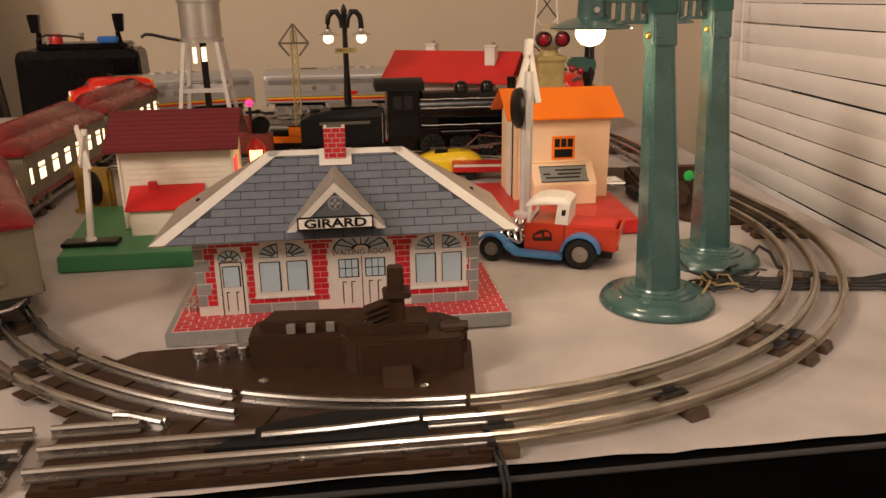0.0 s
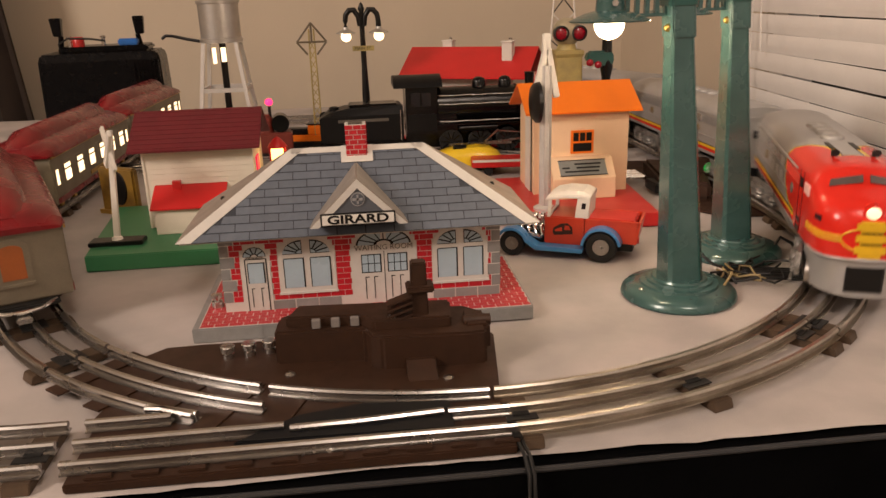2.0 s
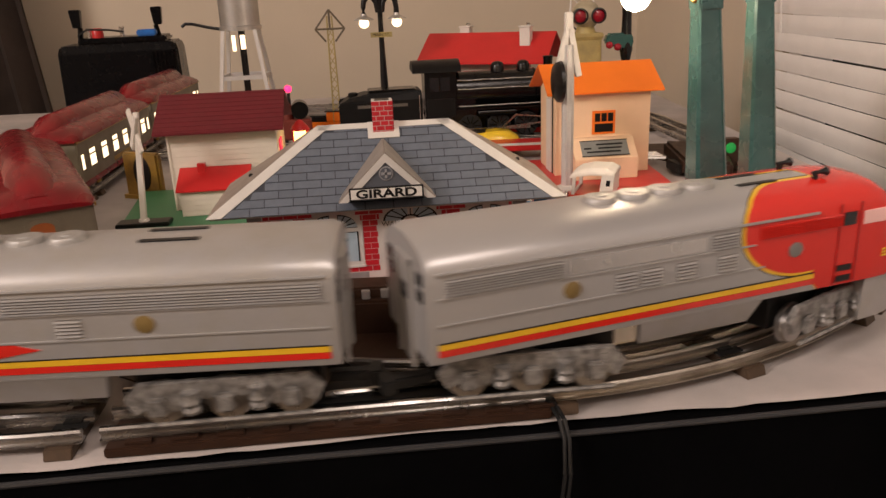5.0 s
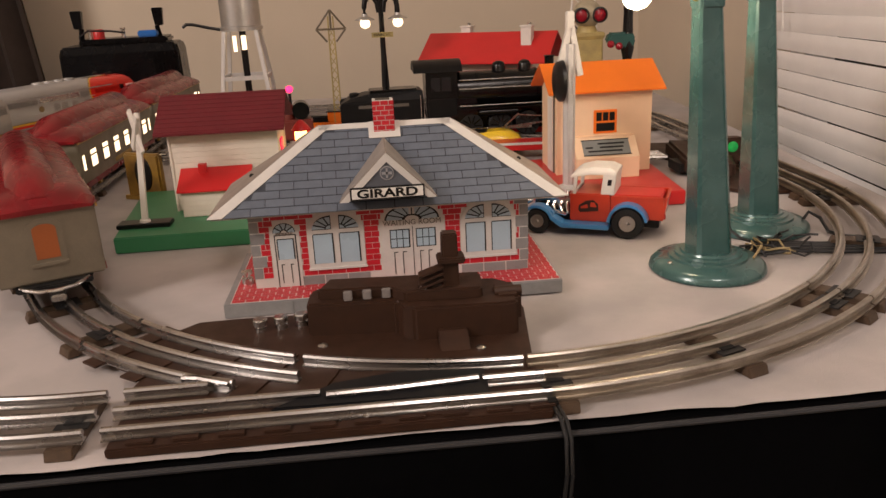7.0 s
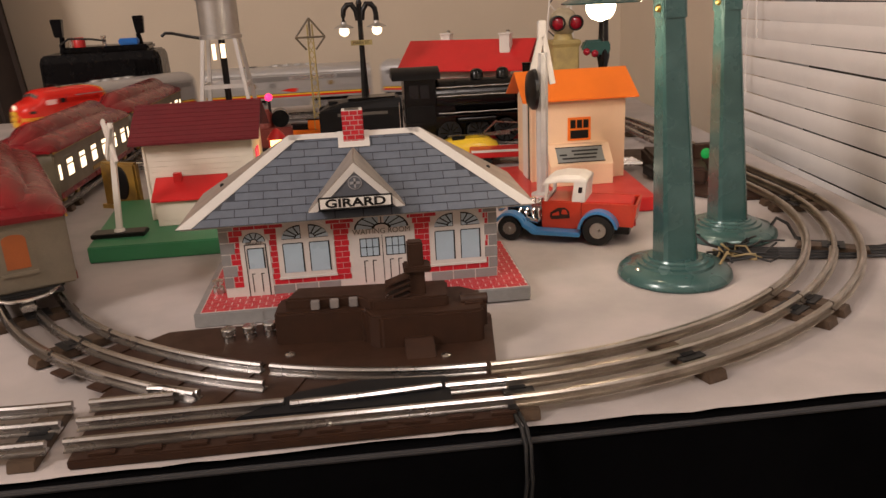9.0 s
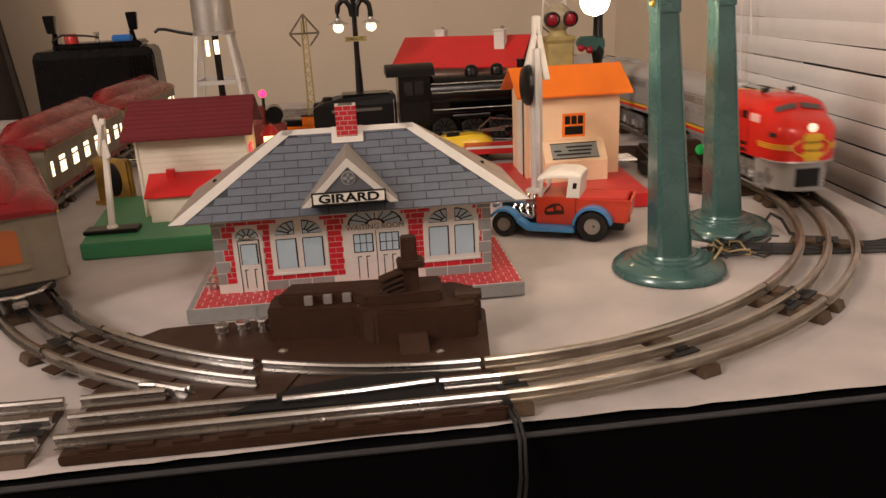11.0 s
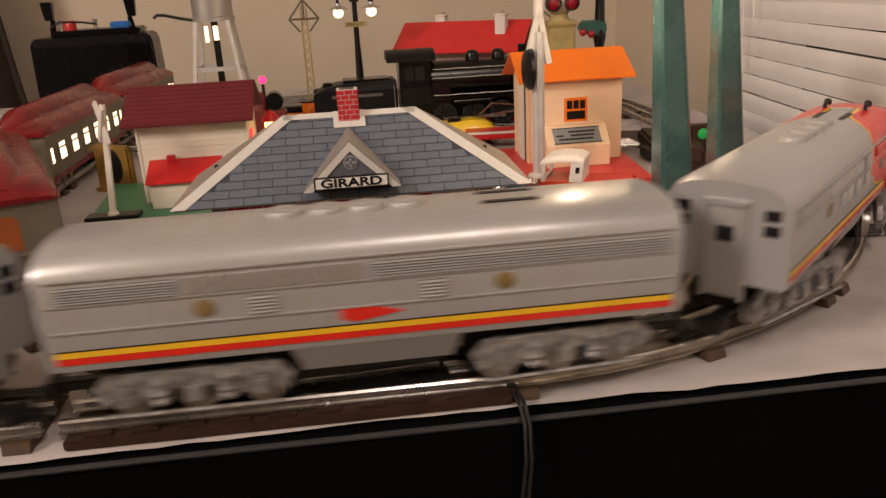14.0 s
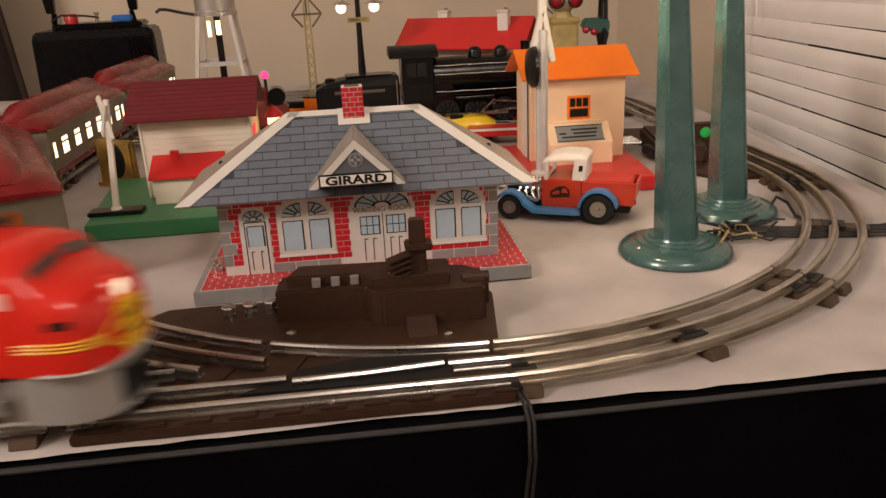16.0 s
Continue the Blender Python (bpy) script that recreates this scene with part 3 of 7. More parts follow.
def station():
    st = thing("toy_station", "lithographed tin toy station with red brick walls and grey hipped roof", "toy building")
    base = part("platform", Form().box(0, W, 0, D, 0, H), STONE, st, "grey stone-printed platform", bevel=0.0004)
    part("paving_joints", Form().box(0.004, W - 0.001, 0.001, D - 0.002, H, H + 0.0002), PRINT_WHITE, st)
    # platform front blocks
    n = 5
    for i in range(n):
        f = Form().box(i * W / n + 0.0003, (i + 1) * W / n - 0.0003, -0.0003, 0.0005, 0.0003, H - 0.0006)
        part("platform_stone", f, STONE, base)
    # paving bricks, joined
    f = Form()
    rows, bl, bw = 22, 0.0086, 0.0045
    for j in range(rows):
        y = 0.0016 + j * bw
        x = 0.0045 - (bl / 2 if j % 2 else 0)
        while x < W - 0.002:
            a, b = max(x, 0.0045), min(x + bl - 0.0007, W - 0.0014)
            if b - a > 0.001 and y + bw < D and not (a > X0 and b < X1 and y > Y0 + 0.004 and y < Y1 - 0.004):
                f.box(a, b, y, y + bw - 0.0007, H + 0.0002, H + 0.0004)
            x += bl
    part("paving", f, BRICKRED, st, "red brick-printed paving", kind="stuff")
    wall = part("wall", Form().box(X0, X1, Y0, Y1, H, EAVE + 0.004), PRINT_WHITE, st, "brick-printed tin walls")
    # openings on the front: centre, width, bottom, spring, rise
    door1 = (0.0378, 0.0178, H, 0.0435, 0.0085)
    winA = (0.0694, 0.0350, 0.0200, 0.0445, 0.0120)
    door2 = (0.1174, 0.0410, H, 0.0445, 0.0140)
    winB = (0.1655, 0.0352, 0.0205, 0.0450, 0.0120)
    def blocked(a, b, z):
        for cx, w, zb, zs, rise in (door1, winA, door2, winB):
            half = w / 2
            if z > zs:
                t = 1 - ((z - zs) / rise) ** 2
                half = half * math.sqrt(t) if t > 0 else 0
            if half and z + 0.003 > zb and b > cx - half and a < cx + half:
                return True
        return False
    # front bricks, each on a shared mesh, cut short where an opening stands
    def free(a, b, z0, z1):
        spans = [(a, b)]
        for cx, w, zb, zs, rise in (door1, winA, door2, winB):
            half = 0.0
            for z in (z0, z1):
                if zb - 0.0005 < z <= zs:
                    half = max(half, w / 2)
                elif zs < z < zs + rise:
                    half = max(half, w / 2 * math.sqrt(1 - ((z - zs) / rise) ** 2))
            if half:
                lo, hi = cx - half - 0.0004, cx + half + 0.0004
                spans = [q for u, v in spans for q in ((u, min(v, lo)), (max(u, hi), v)) if q[1] - q[0] > 0.0008]
        return spans
    bw, bh = 0.0088, 0.00375
    proto = {}
    zz, row = H + 0.0068, 0
    while zz < EAVE + 0.0005:
        lo = X0 + (0.0092 if int((zz - H - 0.0068) / 0.0075) % 2 else 0.0058)
        hi = X1 - (0.0092 if int((zz - H - 0.0068) / 0.0075) % 2 else 0.0058)
        x = X0 - (0.0 if row % 2 else bw / 2)
        while x < hi:
            a, b = max(x, lo), min(x + bw - 0.0004, hi)
            for u, v in (free(a, b, zz, zz + bh - 0.0004) if b - a > 0.0008 else []):
                w = round((v - u) * 5000) / 5000
                if w < 0.0008:
                    continue
                if w not in proto:
                    proto[w] = ob = part("brick", Form().box(0, w, -0.0002, 0.0004, 0, bh - 0.0004), BRICKRED, wall)
                else:
                    ob = proto[w].copy()
                    scene.collection.objects.link(ob)
                    ob.parent = wall
                ob.matrix_basis = Matrix.Translation((u, Y0, zz))
            x += bw
        zz += bh
        row += 1
    # plinth and quoins
    x = X0
    for k in range(12):
        w = (X1 - X0) / 12
        if not (blocked(x + 0.002, x + w - 0.002, H + 0.003)):
            part("plinth_stone", Form().box(x + 0.0003, x + w - 0.0004, Y0 - 0.0003, Y0 + 0.0004, H + 0.0003, H + 0.0062), STONE, wall)
        x += w
    for k in range(6):
        w = 0.0085 if k % 2 else 0.0052
        z = H + 0.0068 + k * 0.0075
        part("quoin", Form().box(X0 - 0.0003, X0 + w, Y0 - 0.0003, Y0 + 0.0004, z, z + 0.0068), STONE, wall)
        part("quoin", Form().box(X1 - w, X1 + 0.0003, Y0 - 0.0003, Y0 + 0.0004, z, z + 0.0068), STONE, wall)
        part("quoin", Form().box(X1 - 0.0004, X1 + 0.0003, Y0, Y0 + (0.0052 if k % 2 else 0.0085), z, z + 0.0068), STONE, wall)
    f = Form()
    for j in range(13):
        for i in range(7):
            y = Y0 + 0.009 + i * 0.0078 + (0.0039 if j % 2 else 0)
            if y < Y1 - 0.009:
                for xs in ((X1 - 0.0004, X1 + 0.0002), (X0 - 0.0002, X0 + 0.0004)):
                    f.box(*xs, y, y + 0.0072, H + 0.0068 + j * bh, H + 0.0068 + j * bh + bh - 0.0006)
    part("side_bricks", f, BRICKRED, st, kind="stuff")
    # windows and doors
    def pane_block(parent, a, b, z0, z1, y):
        part("pane", Form().box(a, b, y - 0.0001, y + 0.0003, z0, z1), PALE_BLUE, parent)
        part("pane_edge", Form().box(a - 0.0005, a, y - 0.0002, y + 0.0003, z0, z1).box(a, b, y - 0.0002, y + 0.0003, z1, z1 + 0.0005).box(b, b + 0.0008, y - 0.0002, y + 0.0003, z0, z1 + 0.0005), INK, parent)
    def fan(parent, cx, w, zs, rise, y, count):
        def half_round(k):
            return [(cx + w / 2 * k * math.cos(math.pi * i / 16), zs + rise * k * math.sin(math.pi * i / 16)) for i in range(17)]
        part("fan_outline", Form().prism(half_round(1.0), y - 0.0001, y + 0.0003, "y"), INK, parent)
        part("fan_pane", Form().prism(half_round(0.93), y - 0.0003, y, "y"), PALE_BLUE, parent)
        f = Form().prism(half_round(0.36), y - 0.0005, y - 0.0002, "y")
        for i in range(1, count):
            t = math.pi * i / count
            ca, sa = math.cos(t), math.sin(t)
            p0, p1 = (cx + w * 0.16 * ca, zs + rise * 0.32 * sa), (cx + w * 0.475 * ca, zs + rise * 0.95 * sa)
            nx_, nz_ = -sa * 0.00035, ca * 0.00035
            f.prism([(p0[0] - nx_, p0[1] - nz_), (p1[0] - nx_, p1[1] - nz_), (p1[0] + nx_, p1[1] + nz_), (p0[0] + nx_, p0[1] + nz_)], y - 0.0005, y - 0.0002, "y")
        part("fan_bars", f, INK, parent, kind="stuff")
        part("fan_hub", Form().prism(half_round(0.26), y - 0.0008, y - 0.0004, "y"), PRINT_WHITE, parent)
    for cx, w, zb, zs, rise in (winA, winB):
        wn = flat("window", arch(cx, w, zb, zs, rise), Y0 - 0.0006, Y0 + 0.0002, PRINT_WHITE, st)
        y = Y0 - 0.0007
        for s in (-1, 1):
            c = cx + s * w * 0.235
            pane_block(wn, c - w * 0.165, c + w * 0.165, zb + 0.003, zs - 0.0025, y)
            def quarter(r0, r1, inset):
                arc_pts = []
                for i in range(9):
                    t = math.pi / 2 * i / 8
                    arc_pts.append((cx + s * (w * 0.07 + inset + (w * 0.345 - inset) * math.cos(t)), zs + 0.0006 + inset + (rise * r1 - inset) * math.sin(t)))
                ring = arc_pts + [(cx + s * (w * 0.07 + inset), zs + 0.0006 + inset)]
                return ring if s > 0 else ring[::-1]
            part("fan_outline", Form().prism(quarter(0, 0.74, 0.0), y - 0.0001, y + 0.0003, "y"), INK, wn)
            part("fan_pane", Form().prism(quarter(0, 0.66, 0.00045), y - 0.0003, y, "y"), PALE_BLUE, wn)
            f = Form()
            ox, oz = cx + s * w * 0.07, zs + 0.0008
            for t in (22, 45, 68):
                ca, sa = math.cos(radians(t)), math.sin(radians(t))
                p0, p1 = (ox + s * w * 0.10 * ca, oz + rise * 0.22 * sa), (ox + s * w * 0.335 * ca, oz + rise * 0.68 * sa)
                nx_, nz_ = -s * sa * 0.0004, ca * 0.0004
                q = [(p0[0] - nx_, p0[1] - nz_), (p1[0] - nx_, p1[1] - nz_), (p1[0] + nx_, p1[1] + nz_), (p0[0] + nx_, p0[1] + nz_)]
                f.prism(q, y - 0.0005, y - 0.0002, "y")
            for i in range(6):
                t0, t1 = math.pi / 2 * i / 6, math.pi / 2 * (i + 1) / 6
                q = [(ox + s * w * k * math.cos(t), oz + rise * j * math.sin(t)) for t, k, j in ((t0, 0.10, 0.22), (t0, 0.12, 0.27), (t1, 0.12, 0.27), (t1, 0.10, 0.22))]
                f.prism(q, y - 0.0005, y - 0.0002, "y")
            part("fan_bars", f, INK, wn, kind="stuff")
        part("sill", Form().box(cx - w / 2 - 0.0008, cx + w / 2 + 0.0008, Y0 - 0.0012, Y0, zb - 0.0012, zb + 0.0002), PRINT_WHITE, wn)
    cx, w, zb, zs, rise = door1
    dr = flat("door", arch(cx, w, zb, zs, rise), Y0 - 0.0006, Y0 + 0.0002, PRINT_WHITE, st, "narrow panelled door with a fanlight")
    fan(dr, cx, w * 0.78, zs + 0.0015, rise * 0.72, Y0 - 0.0007, 5)
    pane_block(dr, cx - w * 0.25, cx + w * 0.27, 0.0275, 0.0405, Y0 - 0.0007)
    f = Form().box(cx - w * 0.36, cx - w * 0.33, Y0 - 0.0008, Y0, zb, zs).box(cx + w * 0.36, cx + w * 0.40, Y0 - 0.0008, Y0, zb, zs).box(cx - w * 0.36, cx + w * 0.36, Y0 - 0.0008, Y0, zs - 0.0004, zs + 0.0001)
    for s in (-0.2, 0.12):
        f.box(cx + w * s, cx + w * s + 0.0005, Y0 - 0.0008, Y0, zb + 0.003, zb + 0.0150).box(cx + w * s, cx + w * s + 0.002, Y0 - 0.0008, Y0, zb + 0.0150, zb + 0.0155)
    lines("door_line", f, INK, dr)
    cx, w, zb, zs, rise = door2
    dr = flat("door", arch(cx, w, zb, zs, rise), Y0 - 0.0006, Y0 + 0.0002, PRINT_WHITE, st, "double panelled door with a wide fanlight")
    fan(dr, cx, w * 0.84, zs + 0.0035, rise * 0.70, Y0 - 0.0007, 8)
    part("fan_bar", Form().box(cx - 0.0018, cx + 0.0018, Y0 - 0.0011, Y0, zs, zs + rise * 0.97), PRINT_WHITE, dr)
    f = Form()
    for s in (-1, 1):
        c = cx + s * w * 0.20
        for i in range(3):
            for j in range(2):
                a, z = c - 0.0056 + i * 0.0039, 0.0302 + j * 0.0058
                part("pane", Form().box(a, a + 0.0034, Y0 - 0.0010, Y0 - 0.0004, z, z + 0.0052), PALE_BLUE, dr)
        f.box(c - 0.0062, c + 0.0064, Y0 - 0.0008, Y0, 0.0296, 0.0418)
        for k in (-0.0042, 0.0012):
            f.box(c + k, c + k + 0.0005, Y0 - 0.0008, Y0, zb + 0.0035, 0.0265).box(c + k, c + k + 0.0026, Y0 - 0.0008, Y0, 0.0265, 0.0270)
    f.box(cx - 0.0002, cx + 0.0002, Y0 - 0.0008, Y0, zb, zs - 0.001)
    lines("door_line", f, INK, dr)
    lettering("WAITING ROOM", Matrix.Translation((cx, Y0 - 0.0010, zs + 0.0016)) @ Matrix.Rotation(math.pi / 2, 4, "X"), 0.0048, st, surface("grey_ink", (0.13, 0.12, 0.10), 0.5))
    lettering("PRIVATE", Matrix.Translation((door1[0], Y0 - 0.0010, door1[3] + 0.0008)) @ Matrix.Rotation(math.pi / 2, 4, "X"), 0.0028, st, bpy.data.materials["grey_ink"])
    # roof
    ez, rz = EAVE, 0.1045
    ex0, ex1, ey0, ey1 = -0.0045, 0.2135, 0.008, 0.100
    rx0, rx1 = 0.063, 0.147
    A, B, C, Dd = (ex0, ey0, ez), (ex1, ey0, ez), (ex1, ey1, ez), (ex0, ey1, ez)
    E, F = (rx0, YC, rz), (rx1, YC, rz)
    roof = part("roof", Form().add([A, B, C, Dd, E, F], [(0, 1, 5, 4), (2, 3, 4, 5), (3, 2, 1, 0), (1, 2, 5), (3, 0, 4)]), SLATE_LINE, st, "grey slate-printed hipped tin roof with white hips")
    va, vb, ve, vf = Vector(A), Vector(B), Vector(E), Vector(F)
    nrm = (vb - va).cross(ve - va).normalized()
    if nrm.z < 0:
        nrm = -nrm
    up = (Vector((0, YC - ey0, rz - ez)))
    def on_roof(x, k, off=0.0):
        return Vector((x, ey0, ez)) + up * k + nrm * off
    def limits(k):
        return ex0 + (rx0 - ex0) * k, ex1 + (rx1 - ex1) * k
    rows = 11
    for j in range(rows):
        k0, k1 = j / rows + 0.004, (j + 1) / rows - 0.006
        x = 0.004 - (0.0085 if j % 2 else 0) - 0.017
        while x < ex1:
            lo = limits(k0)[0] + 0.0095
            lo1 = limits(k1)[0] + 0.0095
            hi, hi1 = limits(k0)[1] - 0.0095, limits(k1)[1] - 0.0095
            a, b = x, x + 0.0166
            q = [max(a, lo), min(b, hi), min(b, hi1), max(a, lo1)]
            if q[1] - q[0] > 0.001 and q[2] - q[3] > 0.0008 and q[1] > q[0]:
                base_pts = [on_roof(q[0], k0), on_roof(q[1], k0), on_roof(q[2], k1), on_roof(q[3], k1)]
                f = Form().add([p + nrm * 0.0001 for p in base_pts] + [p + nrm * 0.00035 for p in base_pts], [(3, 2, 1, 0), (4, 5, 6, 7), (0, 1, 5, 4), (1, 2, 6, 5), (2, 3, 7, 6), (3, 0, 4, 7)])
                part("slate", f, SLATE, roof)
            x += 0.0172
    # white hips and ridge
    def strip(p, q, w, name="hip"):
        pts = [Vector(p), Vector(q)]
        part(name, Form().add([*(x + nrm * 0.0002 for x in (pts[0], pts[0] + w, pts[1] + w, pts[1]))] + [*(x + nrm * 0.0006 for x in (pts[0], pts[0] + w, pts[1] + w, pts[1]))],
                              [(3, 2, 1, 0), (4, 5, 6, 7), (0, 1, 5, 4), (1, 2, 6, 5), (2, 3, 7, 6), (3, 0, 4, 7)]), PRINT_WHITE, roof)
    strip(A, E, Vector((0.0090, 0, 0)))
    strip(F, B, Vector((-0.0090, 0, 0)))
    dn = -up.normalized() * 0.0042
    strip(E, F, dn, "ridge_strip")
    for tri, x in (((F, B, C), 1), ((E, A, Dd), -1)):
        ce = (Vector(tri[0]) + Vector(tri[1]) + Vector(tri[2])) / 3
        off = Vector((x * 0.0003, 0, 0.0003))
        p = [Vector(t) * 0.985 + ce * 0.015 + off for t in tri]
        f = Form().add([*p, *(t - off for t in p)], [(0, 1, 2), (3, 5, 4), (0, 3, 4, 1), (1, 4, 5, 2), (2, 5, 3, 0)])
        part("roof_end", f, ENDROOF, roof, "plain brownish tin roof end")
        part("hole", Form().ball(tuple(ce + off), 0.0016, 10), INK, roof)
    part("soffit", Form().box(ex0 + 0.002, ex1 - 0.002, ey0 + 0.002, ey1 - 0.002, ez - 0.0012, ez - 0.0002), PRINT_WHITE, roof)
    # chimney
    ch = part("chimney", Form().box(CXS - 0.0065, CXS + 0.0065, YC - 0.0065, YC + 0.0065, 0.097, 0.119), PRINT_WHITE, st, "small red brick-printed chimney")
    part("flue", Form().box(CXS - 0.0045, CXS + 0.0045, YC - 0.0045, YC + 0.0045, 0.1185, 0.1193), INK, ch)
    for j in range(7):
        z = 0.0975 + j * 0.0031
        for i in range(3):
            a = CXS - 0.0065 + i * 0.0052 - (0.0026 if j % 2 else 0)
            a, b = max(a, CXS - 0.0065), min(a + 0.0047, CXS + 0.0065)
            if b - a > 0.0008:
                part("brick", Form().box(a, b, YC - 0.0068, YC - 0.006, z, z + 0.0026), BRICKRED, ch)
                part("brick", Form().box(CXS + 0.006, CXS + 0.0068, YC + a - CXS, YC + b - CXS, z, z + 0.0026), BRICKRED, ch)
    fl = [on_roof(CXS - 0.010, 0.80, 0.0008), on_roof(CXS + 0.010, 0.80, 0.0008), on_roof(CXS + 0.010, 1.0, 0.0008), on_roof(CXS - 0.010, 1.0, 0.0008)]
    part("flashing", Form().add(fl + [p + nrm * 0.0004 for p in fl], [(3, 2, 1, 0), (4, 5, 6, 7), (0, 1, 5, 4), (1, 2, 6, 5), (2, 3, 7, 6), (3, 0, 4, 7)]), PRINT_WHITE, ch)
    # dormer gable with the name board
    gx, gz0, gz1, gy = 0.1035, 0.0675, 0.0950, 0.001
    gable = part("gable", Form().prism([(gx - 0.024, gz0), (gx + 0.024, gz0), (gx, gz1 - 0.004)], gy, gy + 0.0015, "y"), GABLEGREY, st, "small grey gable with white edges and a round emblem")
    for s in (-1, 1):
        part("barge_board", Form().prism([(gx, gz1), (gx, gz1 - 0.0052), (gx + s * 0.0235, gz0 - 0.0005), (gx + s * 0.0285, gz0 - 0.0005)][::s], gy - 0.0008, gy + 0.001, "y"), PRINT_WHITE, gable)
        p = [Vector((gx, gy, gz1)), Vector((gx + s * 0.0285, gy, gz0 - 0.0005)), Vector((gx + s * 0.0265, 0.016, gz0 + 0.0006)), Vector((gx, 0.0445, gz1 + 0.0005))]
        o = Vector((s * 0.0004, 0, 0.0006))
        part("gable_roof", Form().add(p + [q + o for q in p], [(3, 2, 1, 0), (4, 5, 6, 7), (0, 1, 5, 4), (1, 2, 6, 5), (2, 3, 7, 6), (3, 0, 4, 7)]), ENDROOF, gable)
    em = part("emblem", Form().lathe([(0.0042, 0), (0.0042, -0.0003)], 20, (gx, gy - 0.0003, 0.0832), "y"), surface("emblem_grey", (0.30, 0.30, 0.31), 0.5), gable, "round printed emblem", smooth=False)
    part("emblem_ring", Form().lathe([(0.0035, 0), (0.0035, -0.0002)], 20, (gx, gy - 0.0007, 0.0832), "y"), GABLEGREY, gable)
    part("emblem_cross", Form().box(gx - 0.003, gx + 0.003, gy - 0.0012, gy - 0.0008, 0.0824, 0.0840).box(gx - 0.0006, gx + 0.0006, gy - 0.0012, gy - 0.0008, 0.0804, 0.0860), bpy.data.materials["emblem_grey"], gable)
    board = part("name_board", Form().box(0.0812, 0.1250, -0.0008, 0.0006, 0.0680, 0.0756), INK, st, "white name board with black border", bevel=0.0003)
    part("board_face", Form().box(0.0822, 0.1240, -0.0012, -0.0006, 0.0689, 0.0747), surface("board_white", (0.80, 0.78, 0.72), 0.4), board)
    lettering("GIRARD", Matrix.Translation((0.1031, -0.0013, 0.0717)) @ Matrix.Rotation(math.pi / 2, 4, "X") @ Matrix.Diagonal((1.42, 1, 1, 1)), 0.0070, board, INK, bold=0.00022)
    part("terminal", Form().lathe([(0.0036, 0), (0.0036, 0.004), (0.002, 0.0045), (0.002, 0.006), (0.0036, 0.0065), (0.0036, 0.0085), (1e-6, 0.009)], 12, (0.010, 0.034, H + 0.0004)), STEEL, st, "nickel screw terminal", smooth=True)
    return st


station()

# ---------- the running train ----------
def livery():
    """Silver body with the red nose sweep, edged in black and yellow, laid out on the side of the engine."""
    m = bpy.data.materials.new("engine_livery")
    m.use_nodes = True
    t = m.node_tree
    b = t.nodes["Principled BSDF"]
    sep = t.nodes.new("ShaderNodeSeparateXYZ")
    t.links.new(t.nodes.new("ShaderNodeTexCoord").outputs["Object"], sep.inputs[0])
    def calc(op, a, c=None):
        n = t.nodes.new("ShaderNodeMath")
        n.operation = op
        for i, v in enumerate((a, c)):
            if v is None:
                continue
            if isinstance(v, (int, float)):
                n.inputs[i].default_value = v
            else:
                t.links.new(v, n.inputs[i])
        return n.outputs[0]
    x = sep.outputs["X"]
    z = calc("ADD", sep.outputs["Z"], calc("MULTIPLY", calc("SUBTRACT", 0.0295, calc("ABSOLUTE", sep.outputs["Y"])), 0.40))
    # rounded tail of the sweep
    dx = calc("DIVIDE", calc("MINIMUM", calc("SUBTRACT", x, 0.054), 0.0), 0.036)
    dz = calc("DIVIDE", calc("SUBTRACT", z, 0.0730), 0.0240)
    e = calc("SQRT", calc("ADD", calc("MULTIPLY", dx, dx), calc("MULTIPLY", dz, dz)))
    # all red forward of a slanted line
    front = calc("ADD", 1.0, calc("MULTIPLY", calc("SUBTRACT", calc("ADD", 0.056, calc("MULTIPLY", calc("ABSOLUTE", calc("SUBTRACT", z, 0.0455)), 1.2)), x), 70.0))
    lowfront = calc("MAXIMUM", front, calc("ADD", 1.0, calc("MULTIPLY", calc("SUBTRACT", z, 0.060), 40.0)))
    roof = calc("ADD", 1.0, calc("MULTIPLY", calc("SUBTRACT", 0.074, x), 60.0))
    roof = calc("MAXIMUM", roof, calc("ADD", 1.0, calc("MULTIPLY", calc("SUBTRACT", 0.080, z), 40.0)))
    field = calc("MINIMUM", calc("MINIMUM", e, lowfront), roof)
    def under(level):
        return calc("LESS_THAN", field, level)
    def mix(f, a, c):
        n = t.nodes.new("ShaderNodeMix")
        n.data_type = "RGBA"
        t.links.new(f, n.inputs[0])
        for i, v in ((6, a), (7, c)):
            if isinstance(v, tuple):
                n.inputs[i].default_value = (*v, 1)
            else:
                t.links.new(v, n.inputs[i])
        return n.outputs[2]
    col = mix(under(1.075), (0.42, 0.415, 0.415), (0.02, 0.02, 0.02))
    col = mix(under(1.055), col, (0.78, 0.47, 0.02))
    col = mix(under(1.0), col, (0.66, 0.022, 0.012))
    t.links.new(col, b.inputs["Base Color"])
    painted = under(1.075)
    t.links.new(calc("SUBTRACT", 0.35, calc("MULTIPLY", painted, 0.35)), b.inputs["Metallic"])
    t.links.new(calc("SUBTRACT", 0.34, calc("MULTIPLY", painted, 0.12)), b.inputs["Roughness"])
    return m


LIVERY = livery()
HALF = 0.0295


